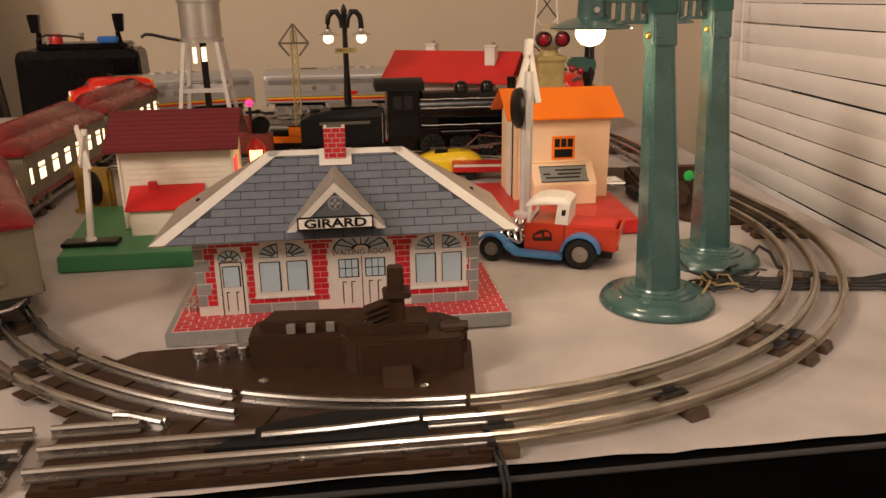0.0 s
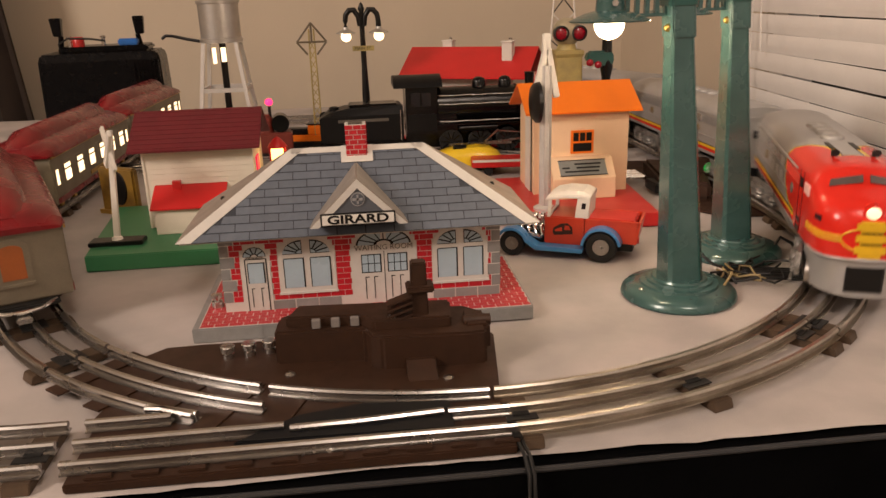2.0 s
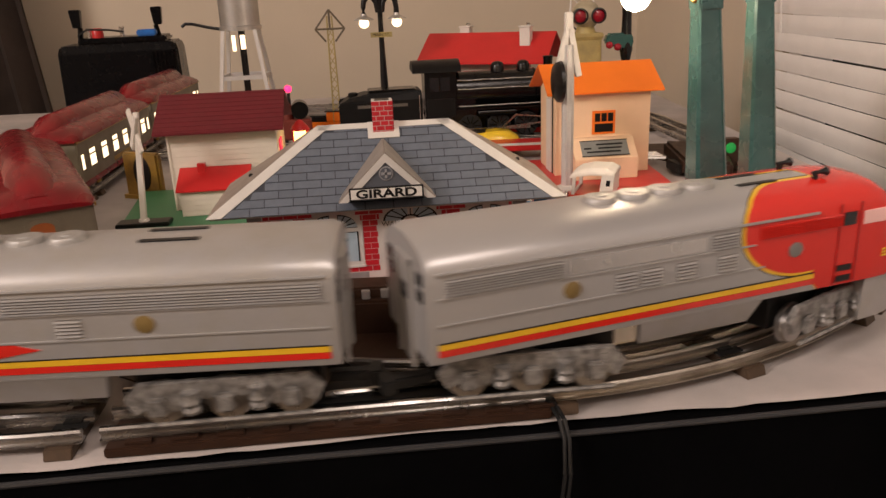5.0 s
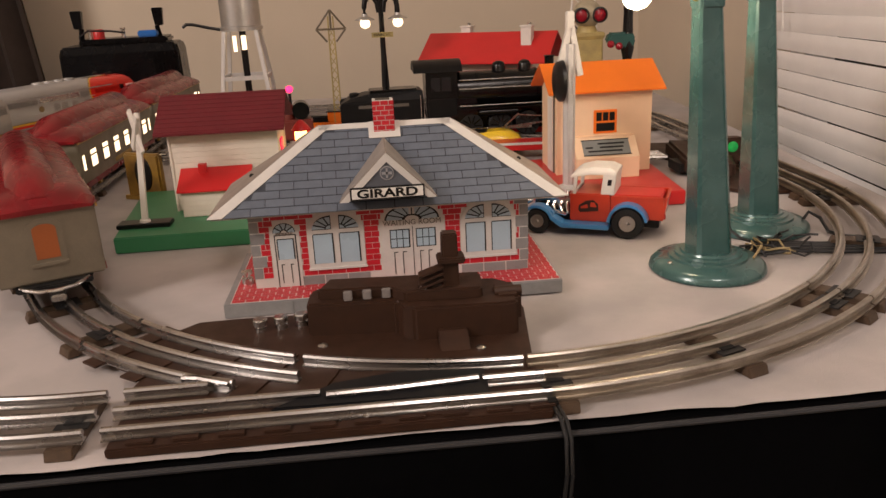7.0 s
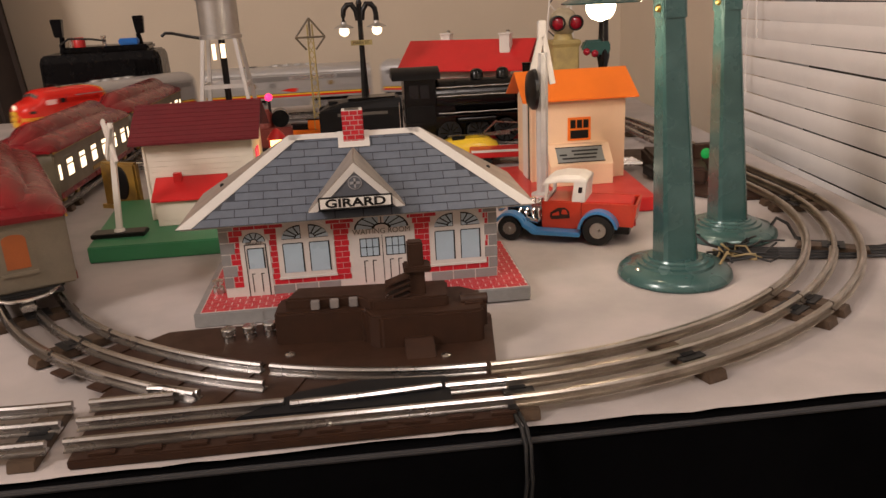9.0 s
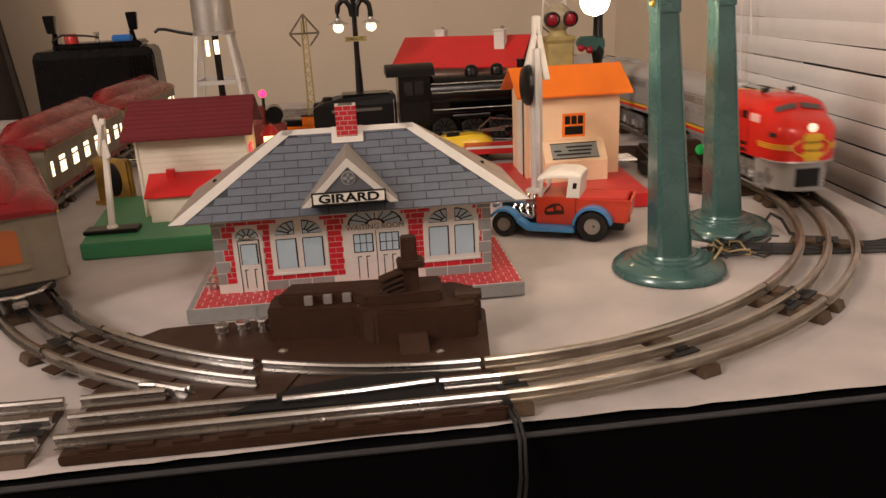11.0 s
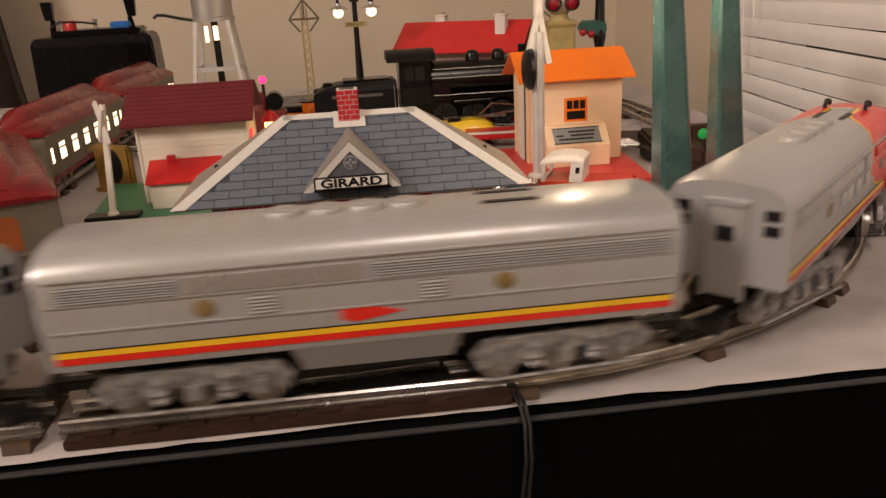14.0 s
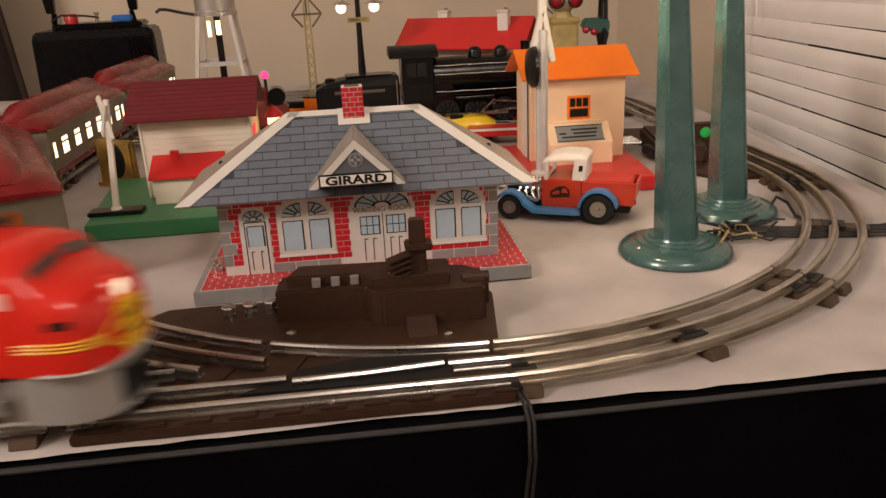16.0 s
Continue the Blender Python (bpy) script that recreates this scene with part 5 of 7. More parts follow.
# ---------- lamp towers ----------
def lamp_tower(x, y, label):
    tw = thing("toy_lamp_tower", label, "toy lamp", pose(x, y, 0), group="lamp towers")
    part("base", Form().lathe([(0.0368, 0), (0.0375, 0.0012), (0.0368, 0.0042), (0.0340, 0.0068), (0.0255, 0.0086), (0.0250, 0.0102), (0.0215, 0.0106), (0.0210, 0.0120), (0.0180, 0.0124), (0.0174, 0.0136), (1e-6, 0.0138)], 48), TEAL, tw, "round stepped tin base", smooth=True)
    def ring(h, z, cx):
        c = h * 0.80
        return [(cx + a, b, z) for a, b in ((-c, -h), (c, -h), (h, -c), (h, c), (c, h), (-c, h), (-h, c), (-h, -c))]
    part("post", Form().loft([ring(0.0118, 0.0134, 0.0), ring(0.0096, 0.085, -0.005), ring(0.0070, 0.172, -0.011)]), TEAL, tw, "tapered square teal post")
    part("seam", Form().loft([[(0.0085 + a, -0.0121 + b, 0.0135) for a, b in ((0, 0), (0.0006, 0), (0.0006, 0.001), (0, 0.001))], [(-0.006 + a, -0.0073 + b, 0.171) for a, b in ((0, 0), (0.0006, 0), (0.0006, 0.001), (0, 0.001))]]), TEAL_DARK, tw)
    part("collar", Form().loft([ring(0.0082, 0.166, -0.0105), ring(0.0082, 0.186, -0.012)]), TEAL, tw, bevel=0.0006)
    part("cap", Form().loft([ring(0.0090, 0.184, -0.012), ring(0.0088, 0.196, -0.0125), ring(0.004, 0.202, -0.0125)]), TEAL_DARK, tw, bevel=0.0006)
    part("collar_screw", Form().ball((-0.0195, -0.004, 0.172), 0.0024, 10), BRASS, tw, smooth=True)
    ax = -0.054
    part("arm", Form().box(ax, -0.010, -0.002, 0.002, 0.1905, 0.1935).box(ax, -0.010, -0.002, 0.002, 0.1785, 0.1805), TEAL, tw, bevel=0.0005)
    for k in range(6):
        a = ax + 0.009 + k * 0.006
        part("arm_rib", Form().box(a, a + 0.0026, -0.0016, 0.0016, 0.1800, 0.1910), TEAL, tw)
    part("shade", Form().lathe([(0.0235, 0.1765), (0.0238, 0.1772), (0.0150, 0.1812), (0.0085, 0.1828), (0.0080, 0.1930), (0.0050, 0.1950), (1e-6, 0.1952)], 32, (ax, 0, 0)), TEAL, tw, "teal disc shade", smooth=True)
    part("shade_lining", Form().lathe([(0.0230, 0.1764), (0.0090, 0.1790)], 32, (ax, 0, 0)), PRINT_WHITE, tw)
    part("bulb", Form().ball((ax, 0, 0.1748), 0.0088, 18, 0.6, -1.0), BULB, tw, "glowing round bulb", smooth=True)
    part("neck_bolt", Form().lathe([(0.0018, -0.0105), (0.0018, -0.0085)], 8, (ax, 0, 0.187), "y"), STEEL, tw)
    screw(-0.0275, -0.006, 0.0072, tw, 0.0022)
    for a in (200, 262, 300):
        part("hole", Form().ball((0.029 * math.cos(radians(a)), 0.029 * math.sin(radians(a)), 0.0074), 0.0008, 8), INK, tw)
    return tw


lamp_tower(0.3115, 0.0225, "teal enamelled tin lamp tower with a lit bulb, near the curve")
lamp_tower(0.3845, 0.0985, "teal enamelled tin lamp tower with a lit bulb, beside tangled wires")

random.seed(11)
wires = thing("wire_bundle", "tangle of black and yellow hookup wires on the felt", "wires")
for k in range(9):
    p = Vector((0.338 + random.uniform(0, 0.02), 0.030 + random.uniform(0, 0.02), 0.004))
    pts = []
    for i in range(9):
        pts.append((p.x, p.y, 0.0025 + 0.006 * random.random()))
        p += Vector((random.uniform(-0.002, 0.011), random.uniform(-0.008, 0.009), 0))
    part("wire", Form().tube(pts, 0.0008, 6), WIREY if k % 4 == 0 else WIRE, wires, smooth=True)
for k, (dy, end) in enumerate((((0.0), 0.030), ((0.004), 0.044), ((-0.006), 0.012), ((-0.012), -0.030), ((0.008), 0.047))):
    pts = [(0.350, 0.042 + dy * 0.5, 0.003), (0.375, 0.046 + dy, 0.003), (0.405, 0.040 + dy, 0.0018), (0.44, 0.034 + dy, 0.0015), (0.47, 0.03 + dy, 0.0015), (0.497, (0.025 + end) / 2 + dy, 0.0015), (0.522, end, 0.002)]
    part("wire", Form().tube(pts, 0.0012, 6), WIRE, wires, smooth=True)
part("wire", Form().tube([(0.4145, 0.088, 0.006), (0.420, 0.090, 0.012), (0.427, 0.086, 0.008), (0.425, 0.07, 0.002), (0.430, 0.058, 0.002), (0.45, 0.05, 0.002)], 0.0013, 6), WIRE, wires, smooth=True)
part("wire", Form().tube([(0.338, 0.012, 0.008), (0.346, 0.018, 0.014), (0.350, 0.030, 0.008), (0.357, 0.040, 0.004)], 0.0009, 6), WIREY, wires, smooth=True)
part("wire", Form().tube([(0.352, 0.075, 0.008), (0.345, 0.066, 0.012), (0.352, 0.058, 0.006), (0.362, 0.05, 0.004)], 0.0010, 6), WIRE, wires, smooth=True)
setting("felt_speck", Form().ball((0.452, -0.02, 0.0006), 0.0022, 6, 0.5, -0.2), WHITE, "small white paper scrap on the felt", "scrap")


# ---------- the watchman's shed ----------
def shed():
    sh = thing("toy_shed", "ivory clapboard toy shed with maroon roof on a green platform", "toy building")
    part("platform", Form().prism([(-0.108, 0.1475), (0.050, 0.1475), (0.050, 0.300), (-0.125, 0.300)], 0, 0.0128), GREEN, sh, "green tin platform", bevel=0.0008)
    x0, x1, y0, y1, zb, zt = -0.074, 0.016, 0.219, 0.285, 0.0128, 0.0815
    walls = part("wall", Form().box(x0, x1, y0, y1, zb, zt).prism([(y0, zt), (y1, zt), ((y0 + y1) / 2, 0.102)], x0, x1, "x"), SIDING, sh)
    for k in range(15):
        z = zb + 0.001 + k * 0.0045
        part("clapboard", Form().prism([(y0 - 0.0005, z), (y0, z), (y0, z + 0.0044), (y0 - 0.0002, z + 0.0044)], x0 + 0.0012, x1 - 0.0012, "x"), SIDING, walls)
        part("clapboard", Form().prism([(x1, z), (x1 + 0.0009, z), (x1 + 0.0002, z + 0.0044), (x1, z + 0.0044)], y0 + 0.001, y0 + 0.012, "y"), SIDING, walls)
    for x in (x0 - 0.0006, x1 - 0.0012):
        part("corner_board", Form().box(x, x + 0.0018, y0 - 0.0012, y0 + 0.0008, zb, zt), SIDING, sh)
    part("side_window", Form().box(x1, x1 + 0.001, y0 + 0.018, y0 + 0.034, 0.034, 0.066), surface("red_glow", (0.75, 0.006, 0.06), 0.4, glow=0.9), sh, "red glowing side window")
    ym, rz, ez = (y0 + y1) / 2, 0.1075, 0.0805
    for s in (-1, 1):
        ye = ym + s * 0.0435
        poly = [(ye, ez), (ym, rz), (ym, rz - 0.0022), (ye, ez - 0.0020)]
        rf = part("roof", Form().prism(poly[::-s], x0 - 0.009, x1 + 0.008, "x"), MAROON, sh, "maroon ribbed roof half", bevel=0.0003)
        if s < 0:
            for j in range(9):
                k = (j + 0.5) / 9
                p = Vector((0, ye + (ym - ye) * k, ez + (rz - ez) * k))
                part("shingle_line", Form().box(x0 - 0.009, x1 + 0.008, p.y - 0.0003, p.y + 0.0003, p.z - 0.0002, p.z + 0.0003), MAROON, rf)
    bx0, bx1, by0, by1 = -0.0645, -0.010, 0.196, 0.218
    bx = part("tool_box", Form().box(bx0, bx1, by0, by1, zb, 0.0345).prism([(by0, 0.0345), (by1, 0.0345), (by1, 0.046)], bx0, bx1, "x"), SIDING, sh, "small ivory lean-to")
    for k in range(5):
        z = zb + 0.0006 + k * 0.0043
        part("clapboard", Form().prism([(by0 - 0.0005, z), (by0, z), (by0, z + 0.0042), (by0 - 0.0002, z + 0.0042)], bx0 + 0.0008, bx1, "x"), SIDING, bx)
    part("lean_to_roof", Form().prism([(by0 - 0.0035, 0.0338), (by1 + 0.001, 0.0480), (by1 + 0.001, 0.0496), (by0 - 0.0035, 0.0354)], bx0 - 0.0025, bx1 + 0.003, "x"), TINRED, sh, "red lean-to roof", bevel=0.0003)
    part("vent_stub", Form().box(-0.0510, -0.0445, 0.212, 0.217, 0.045, 0.0535), TINRED, sh)
    return sh


shed()
lan = thing("toy_lantern", "small red lantern box with glowing yellow panes", "lantern", pose(0.033, 0.262, 0.0128))
part("stem", Form().box(-0.003, 0.003, -0.003, 0.003, 0, 0.036), TINRED, lan)
part("lantern_glass", Form().box(-0.0058, 0.0058, -0.0058, 0.0058, 0.036, 0.056), surface("yellow_glow", (1.0, 0.62, 0.18), 0.4, glow=4.0), lan, "glowing yellow lantern glass", bevel=0.001)
for a, b in ((-1, -1), (1, -1), (1, 1), (-1, 1)):
    part("lantern_bar", Form().box(a * 0.0062 - 0.0007, a * 0.0062 + 0.0007, b * 0.0062 - 0.0007, b * 0.0062 + 0.0007, 0.035, 0.058), TINRED, lan)
part("lantern_cap", Form().lathe([(0.009, 0.0565), (0.007, 0.060), (0.003, 0.0645), (1e-6, 0.066)], 14), TINRED, lan, smooth=True)

xs = thing("crossing_sign", "white plastic railway crossing sign on a black base", "toy sign", pose(-0.091, 0.178, 0.0128))
part("base", Form().box(-0.021, 0.021, -0.008, 0.008, 0, 0.0036), INK, xs, "black base plate", bevel=0.0006)
part("post", Form().loft([[(a * 0.0022, b * 0.0022, 0.0036) for a, b in ((-1, -1), (1, -1), (1, 1), (-1, 1))], [(0.0075 + a * 0.0019, b * 0.0019, 0.0905) for a, b in ((-1, -1), (1, -1), (1, 1), (-1, 1))]]), WHITE, xs, "slim white post")
part("foot", Form().lathe([(0.0045, 0.0036), (0.0040, 0.0055), (0.0022, 0.006)], 12), WHITE, xs, smooth=True)
for a, b in ((-1, 50), (1, -58)):
    f = Form().box(-0.0185, 0.0185, -0.0012, 0.0012, -0.0033, 0.0033).moved(Matrix.Translation((0.005, -0.0028 + 0.001 * a, 0.0765)) @ Matrix.Rotation(radians(-58), 4, "Z") @ Matrix.Rotation(radians(-b), 4, "Y"))
    part("blade", f, WHITE, xs, bevel=0.0005)

yb = thing("yellow_drum", "yellow tin panel with a dark oval emblem", "toy accessory", pose(-0.128, 0.325, 0, 0, 0, -28))
part("panel", Form().box(-0.022, 0.022, -0.004, 0.004, 0, 0.046), surface("ochre_tin", (0.30, 0.17, 0.025), 0.4, 0.1, 0.2, 60, 600, 0.05, second=(0.14, 0.08, 0.02)), yb, bevel=0.002)
part("oval", Form().lathe([(0.0105, -0.0042), (0.0100, -0.0052)], 22, (0.002, 0, 0), "y").moved(Matrix.Translation((0, 0, 0.026)) @ Matrix.Diagonal((1, 1, 1.6, 1))), INK, yb, "dark oval emblem")
part("foot_rail", Form().box(-0.024, 0.024, -0.006, 0.006, 0, 0.004), BRASS, yb)


# ---------- the bell hut ----------
def hut():
    ht = thing("toy_bell_shack", "cream tin bell shack with orange roof on a red base", "toy building")
    part("base", Form().prism([(0.236, 0.178), (0.359, 0.174), (0.372, 0.335), (0.240, 0.335)], 0, 0.0120), TINRED, ht, "red tin base", bevel=0.0008)
    x0, x1, y0, y1, zb, zt = 0.268, 0.358, 0.260, 0.322, 0.012, 0.088
    part("wall", Form().box(x0, x1, y0, y1, zb, zt).prism([(y0, zt), (y1, zt), ((y0 + y1) / 2, 0.108)], x0, x1, "x"), CREAM, ht)
    part("front_seam", Form().box(x0 - 0.0008, x0 + 0.001, y0 - 0.001, y0 + 0.001, zb, zt), CREAM, ht)
    part("side_door", Form().box(x0 - 0.0008, x0, y0 + 0.010, y0 + 0.0125, zb, zt - 0.002), INK, ht, "dark door gap")
    part("side_board", Form().box(x0 - 0.0012, x0, y0 + 0.016, y0 + 0.034, zb, zt - 0.006), WHITE, ht)
    ym, rz, ez = (y0 + y1) / 2, 0.1130, 0.0895
    for s in (-1, 1):
        ye = ym + s * 0.0400
        poly = [(ye, ez), (ym, rz), (ym, rz - 0.0016), (ye, ez - 0.0018)]
        part("roof", Form().prism(poly[::-s], x0 - 0.010, x1 + 0.010, "x"), ORANGE, ht, "bright orange roof half", bevel=0.0003)
    wn = part("window", Form().box(0.3025, 0.3245, y0 - 0.0012, y0 + 0.0006, 0.0495, 0.0712), ORANGE, ht, "small orange window frame", bevel=0.0003)
    for i in range(3):
        a = 0.3048 + i * 0.0062
        part("pane", Form().box(a, a + 0.0050, y0 - 0.0016, y0, 0.0612, 0.0690), INK, wn)
    part("pane", Form().box(0.3048, 0.3222, y0 - 0.0016, y0, 0.0515, 0.0592), INK, wn)
    bx = part("plaque_box", Form().prism([(0.234, zb), (0.261, zb), (0.261, 0.0475), (0.250, 0.0475), (0.234, 0.0312)], 0.280, 0.339, "x"), CREAM, ht, "cream box with slanted top", bevel=0.0004)
    sl = Vector((0, 0.016, 0.0163)).normalized()
    nn = Vector((0, -sl.z, sl.y))
    def on(x, d, o):
        return Vector((x, 0.234, 0.0312)) + sl * d + nn * o
    def plate(name, a, b, d0, d1, o0, o1, m):
        q = [(a, d0), (b, d0), (b, d1), (a, d1)]
        part(name, Form().add([on(x, d, o0) for x, d in q] + [on(x, d, o1) for x, d in q], [(3, 2, 1, 0), (4, 5, 6, 7), (0, 1, 5, 4), (1, 2, 6, 5), (2, 3, 7, 6), (3, 0, 4, 7)]), m, bx)
    plate("plaque", 0.2875, 0.3315, 0.0030, 0.0195, 0.0, 0.0006, surface("plaque_grey", (0.30, 0.32, 0.31), 0.35, 0.4))
    plate("plaque_rim", 0.2870, 0.3320, 0.0026, 0.0034, 0.0006, 0.0009, INK)
    plate("plaque_rim", 0.2870, 0.3320, 0.0191, 0.0199, 0.0006, 0.0009, INK)
    for d, a, b in ((0.0145, 0.3020, 0.3270), (0.0105, 0.2900, 0.2970), (0.0105, 0.3035, 0.3255), (0.0065, 0.2920, 0.3240)):
        plate("plaque_text", a, b, d, d + 0.0016, 0.0006, 0.0009, DARKMETAL)
    return ht


hut()
bp = thing("bell_pole", "fluted aluminium pole with black bell and a wooden peg on top", "toy signal", pose(0.2655, 0.2075, 0.012))
part("foot", Form().lathe([(0.010, 0), (0.010, 0.002), (0.006, 0.004)], 16), ALU, bp, smooth=True)
part("pole", Form().prism([(0.0052 * math.cos(a) * (1 if i % 2 else 0.86), 0.0052 * math.sin(a) * (1 if i % 2 else 0.86)) for i, a in enumerate([2 * math.pi * k / 16 for k in range(16)])], 0.002, 0.124), ALU, bp, "fluted grey pole")
part("bell", Form().lathe([(0.0175, 0.0), (0.0172, -0.003), (0.0140, -0.0058), (0.006, -0.0072), (1e-6, -0.0075)], 26, (-0.006, 0.0, 0.094), "x"), INK, bp, "black dome bell", smooth=True)
part("bell_hub", Form().lathe([(0.003, -0.006), (0.003, 0.0)], 10, (-0.002, 0, 0.094), "x"), STEEL, bp)
for k, (dx, rot) in enumerate(((-0.0030, 14), (0.0034, -11))):
    part("peg_leg", Form().prism([(-0.0028, -0.030), (0.0026, -0.030), (0.0024, 0.018), (-0.0022, 0.018)], -0.0026, 0.0026, "y").moved(Matrix.Translation((dx, 0, 0.127)) @ Matrix.Rotation(radians(rot), 4, "Y")), WHITE, bp, "pale wooden peg leg", bevel=0.0005)
part("peg_top", Form().box(-0.0034, 0.0034, -0.003, 0.003, 0.136, 0.150), WHITE, bp, bevel=0.0008)


# ---------- the toy pickup ----------
def pickup():
    tk = thing("toy_pickup", "orange-red hot rod toy pickup with blue fenders and white cab", "toy vehicle", pose(0.2605, 0.1295, 0, 0, 0, 153.5))
    for x, r in ((-0.034, 0.0118), (0.0345, 0.0098)):
        for s in (-1, 1):
            y = s * 0.0205
            wh = part("wheel", Form().lathe([(0.004, y - s * 0.004), (r * 0.93, y - s * 0.004), (r, y - s * 0.003), (r, y + s * 0.003), (r * 0.93, y + s * 0.004), (r * 0.60, y + s * 0.004), (r * 0.54, y + s * 0.0028), (0.0005, y + s * 0.0028)], 24, (x, 0, r), "y"), RUBBER, tk, "black rubber tyre", smooth=True)
            f = Form().lathe([(r * 0.52, y + s * 0.0026), (r * 0.52, y + s * 0.0038), (r * 0.46, y + s * 0.0036)], 20, (x, 0, r), "y").lathe([(0.0015, y + s * 0.002), (0.0015, y + s * 0.0042), (0.0008, y + s * 0.0046)], 10, (x, 0, r), "y")
            for k in range(5):
                a = 2 * math.pi * k / 5 + 0.3
                f.add(*(lambda q: (q.v, q.f))(Form().box(0.001, r * 0.5, y + s * 0.0028 - 0.0004, y + s * 0.0028 + 0.0006, -0.0005, 0.0005).moved(Matrix.Translation((x, 0, r)) @ Matrix.Rotation(a, 4, "Y"))))
            part("rim", f, WHEEL, wh, "chrome five-spoke rim")
    for s in (-1, 1):
        def fender(cx, cz, r, a0, a1, y0, y1):
            n = 12
            outer = [(cx + r * math.cos(radians(a0 + (a1 - a0) * i / n)), cz + r * math.sin(radians(a0 + (a1 - a0) * i / n))) for i in range(n + 1)]
            inner = [(cx + (r - 0.0022) * math.cos(radians(a0 + (a1 - a0) * i / n)), cz + (r - 0.0022) * math.sin(radians(a0 + (a1 - a0) * i / n))) for i in range(n + 1)]
            rings = [[(o[0], y0, o[1]), (o[0], y1, o[1]), (i[0], y1, i[1]), (i[0], y0, i[1])] for o, i in zip(outer, inner)]
            part("fender", Form().loft(rings), BLUE, tk, "light blue fender", bevel=0.0006)
        ya, yb2 = (0.0145, 0.0260) if s > 0 else (-0.0260, -0.0145)
        fender(-0.034, 0.0118, 0.0152, 2, 172, ya, yb2)
        fender(0.0345, 0.0098, 0.0128, 28, 172, ya, yb2)
        part("running_board", Form().prism([(-0.0205, 0.0062), (0.016, 0.0062), (0.0245, 0.0125), (0.0222, 0.0145), (0.0145, 0.0098), (-0.0205, 0.0098)], ya, yb2, "y"), BLUE, tk, bevel=0.0006)
    part("chassis", Form().box(-0.056, 0.044, -0.012, 0.012, 0.0062, 0.0136), INK, tk, bevel=0.0006)
    part("cab", Form().box(-0.0200, 0.0105, -0.0165, 0.0165, 0.0095, 0.0315), CABRED, tk, "orange-red cab", bevel=0.0008)
    for s in (-1, 1):
        y = s * 0.0166
        y0, y1 = sorted((y, y + s * 0.0003))
        em = part("door_emblem", Form().prism([(-0.0115, 0.0185), (0.0025, 0.0170), (0.0040, 0.0190), (0.0035, 0.0225), (-0.0020, 0.0262), (-0.0075, 0.0268), (-0.0110, 0.0240)], y0, y1, "y"), surface("emblem_ink", (0.035, 0.012, 0.008), 0.4) if s < 0 else bpy.data.materials["emblem_ink"], tk, "dark printed door emblem")
        y0, y1 = sorted((y, y + s * 0.0005))
        for poly in ([(-0.0100, 0.0215), (-0.0050, 0.0215), (-0.0055, 0.0250), (-0.0085, 0.0250)], [(-0.0035, 0.0205), (0.0020, 0.0200), (0.0020, 0.0215), (-0.0030, 0.0235)]):
            part("emblem_patch", Form().prism(poly, y0, y1, "y"), CABRED, em)
    bed = part("cargo_bed", Form().box(-0.0590, -0.0205, -0.0160, -0.0145, 0.0135, 0.0300).box(-0.0590, -0.0205, 0.0145, 0.0160, 0.0135, 0.0300).prism([(-0.0590, 0.0135), (-0.0572, 0.0135), (-0.0602, 0.0310), (-0.0620, 0.0310)], -0.0165, 0.0165, "y").box(-0.0585, -0.0205, -0.0145, 0.0145, 0.0135, 0.0155), CABRED, tk, "open cargo bed")
    part("bed_cover", Form().box(-0.0575, -0.0205, -0.0140, 0.0140, 0.0250, 0.0312), TINRED, bed, "red bed insert", bevel=0.001)
    for s in (-1, 1):
        part("bed_rail", Form().box(-0.0600, -0.0210, s * 0.0155 - 0.0011, s * 0.0155 + 0.0011, 0.0292, 0.0310), CABRED, bed, bevel=0.0005)
    back = -0.0100
    wt = part("cab_top", Form().loft([[(x + back, y, z + 0.0035) for y, z in ((-w, low), (-w * 0.97, low + 0.0022), (-w * 0.75, top), (w * 0.75, top), (w * 0.97, low + 0.0022), (w, low))] for x, w, low, top in ((-0.0140, 0.0158, 0.0420, 0.0452), (-0.0080, 0.0166, 0.0430, 0.0476), (0.0050, 0.0168, 0.0428, 0.0478), (0.0150, 0.0166, 0.0412, 0.0455), (0.0200, 0.0160, 0.0395, 0.0420))]), WHITE, tk, "white plastic cab top", bevel=0.0005)
    for y0, y1 in ((-0.0160, -0.0130), (0.0130, 0.0160)):
        part("cab_quarter", Form().prism([(-0.0125 + back, 0.0310), (-0.0025 + back, 0.0310), (-0.0045 + back, 0.0470), (-0.0140 + back, 0.0470)], y0, y1, "y"), WHITE, wt, bevel=0.0004)
        part("quarter_light", Form().prism([(-0.0105 + back, 0.0385), (-0.0075 + back, 0.0385), (-0.0080 + back, 0.0430), (-0.0110 + back, 0.0430)], y0 - 0.0003, y1 + 0.0003, "y"), SMOKE, wt)
    part("cab_back", Form().box(-0.0130 + back, -0.0110 + back, -0.0155, 0.0155, 0.0310, 0.0470), WHITE, wt, bevel=0.0004)
    for y in (-0.0150, 0.0150):
        part("pillar", Form().prism([(0.0160 + back, 0.0310), (0.0185 + back, 0.0310), (0.0175 + back, 0.0450), (0.0150 + back, 0.0450)], y - 0.0013, y + 0.0013, "y"), WHITE, wt)
    part("windscreen_frame", Form().box(0.0160 + back, 0.0180 + back, -0.015, 0.015, 0.0310, 0.0330), WHITE, wt)
    part("seat", Form().box(-0.010 + back, -0.002 + back, -0.0125, 0.0125, 0.028, 0.0385), CABRED, tk, bevel=0.001)
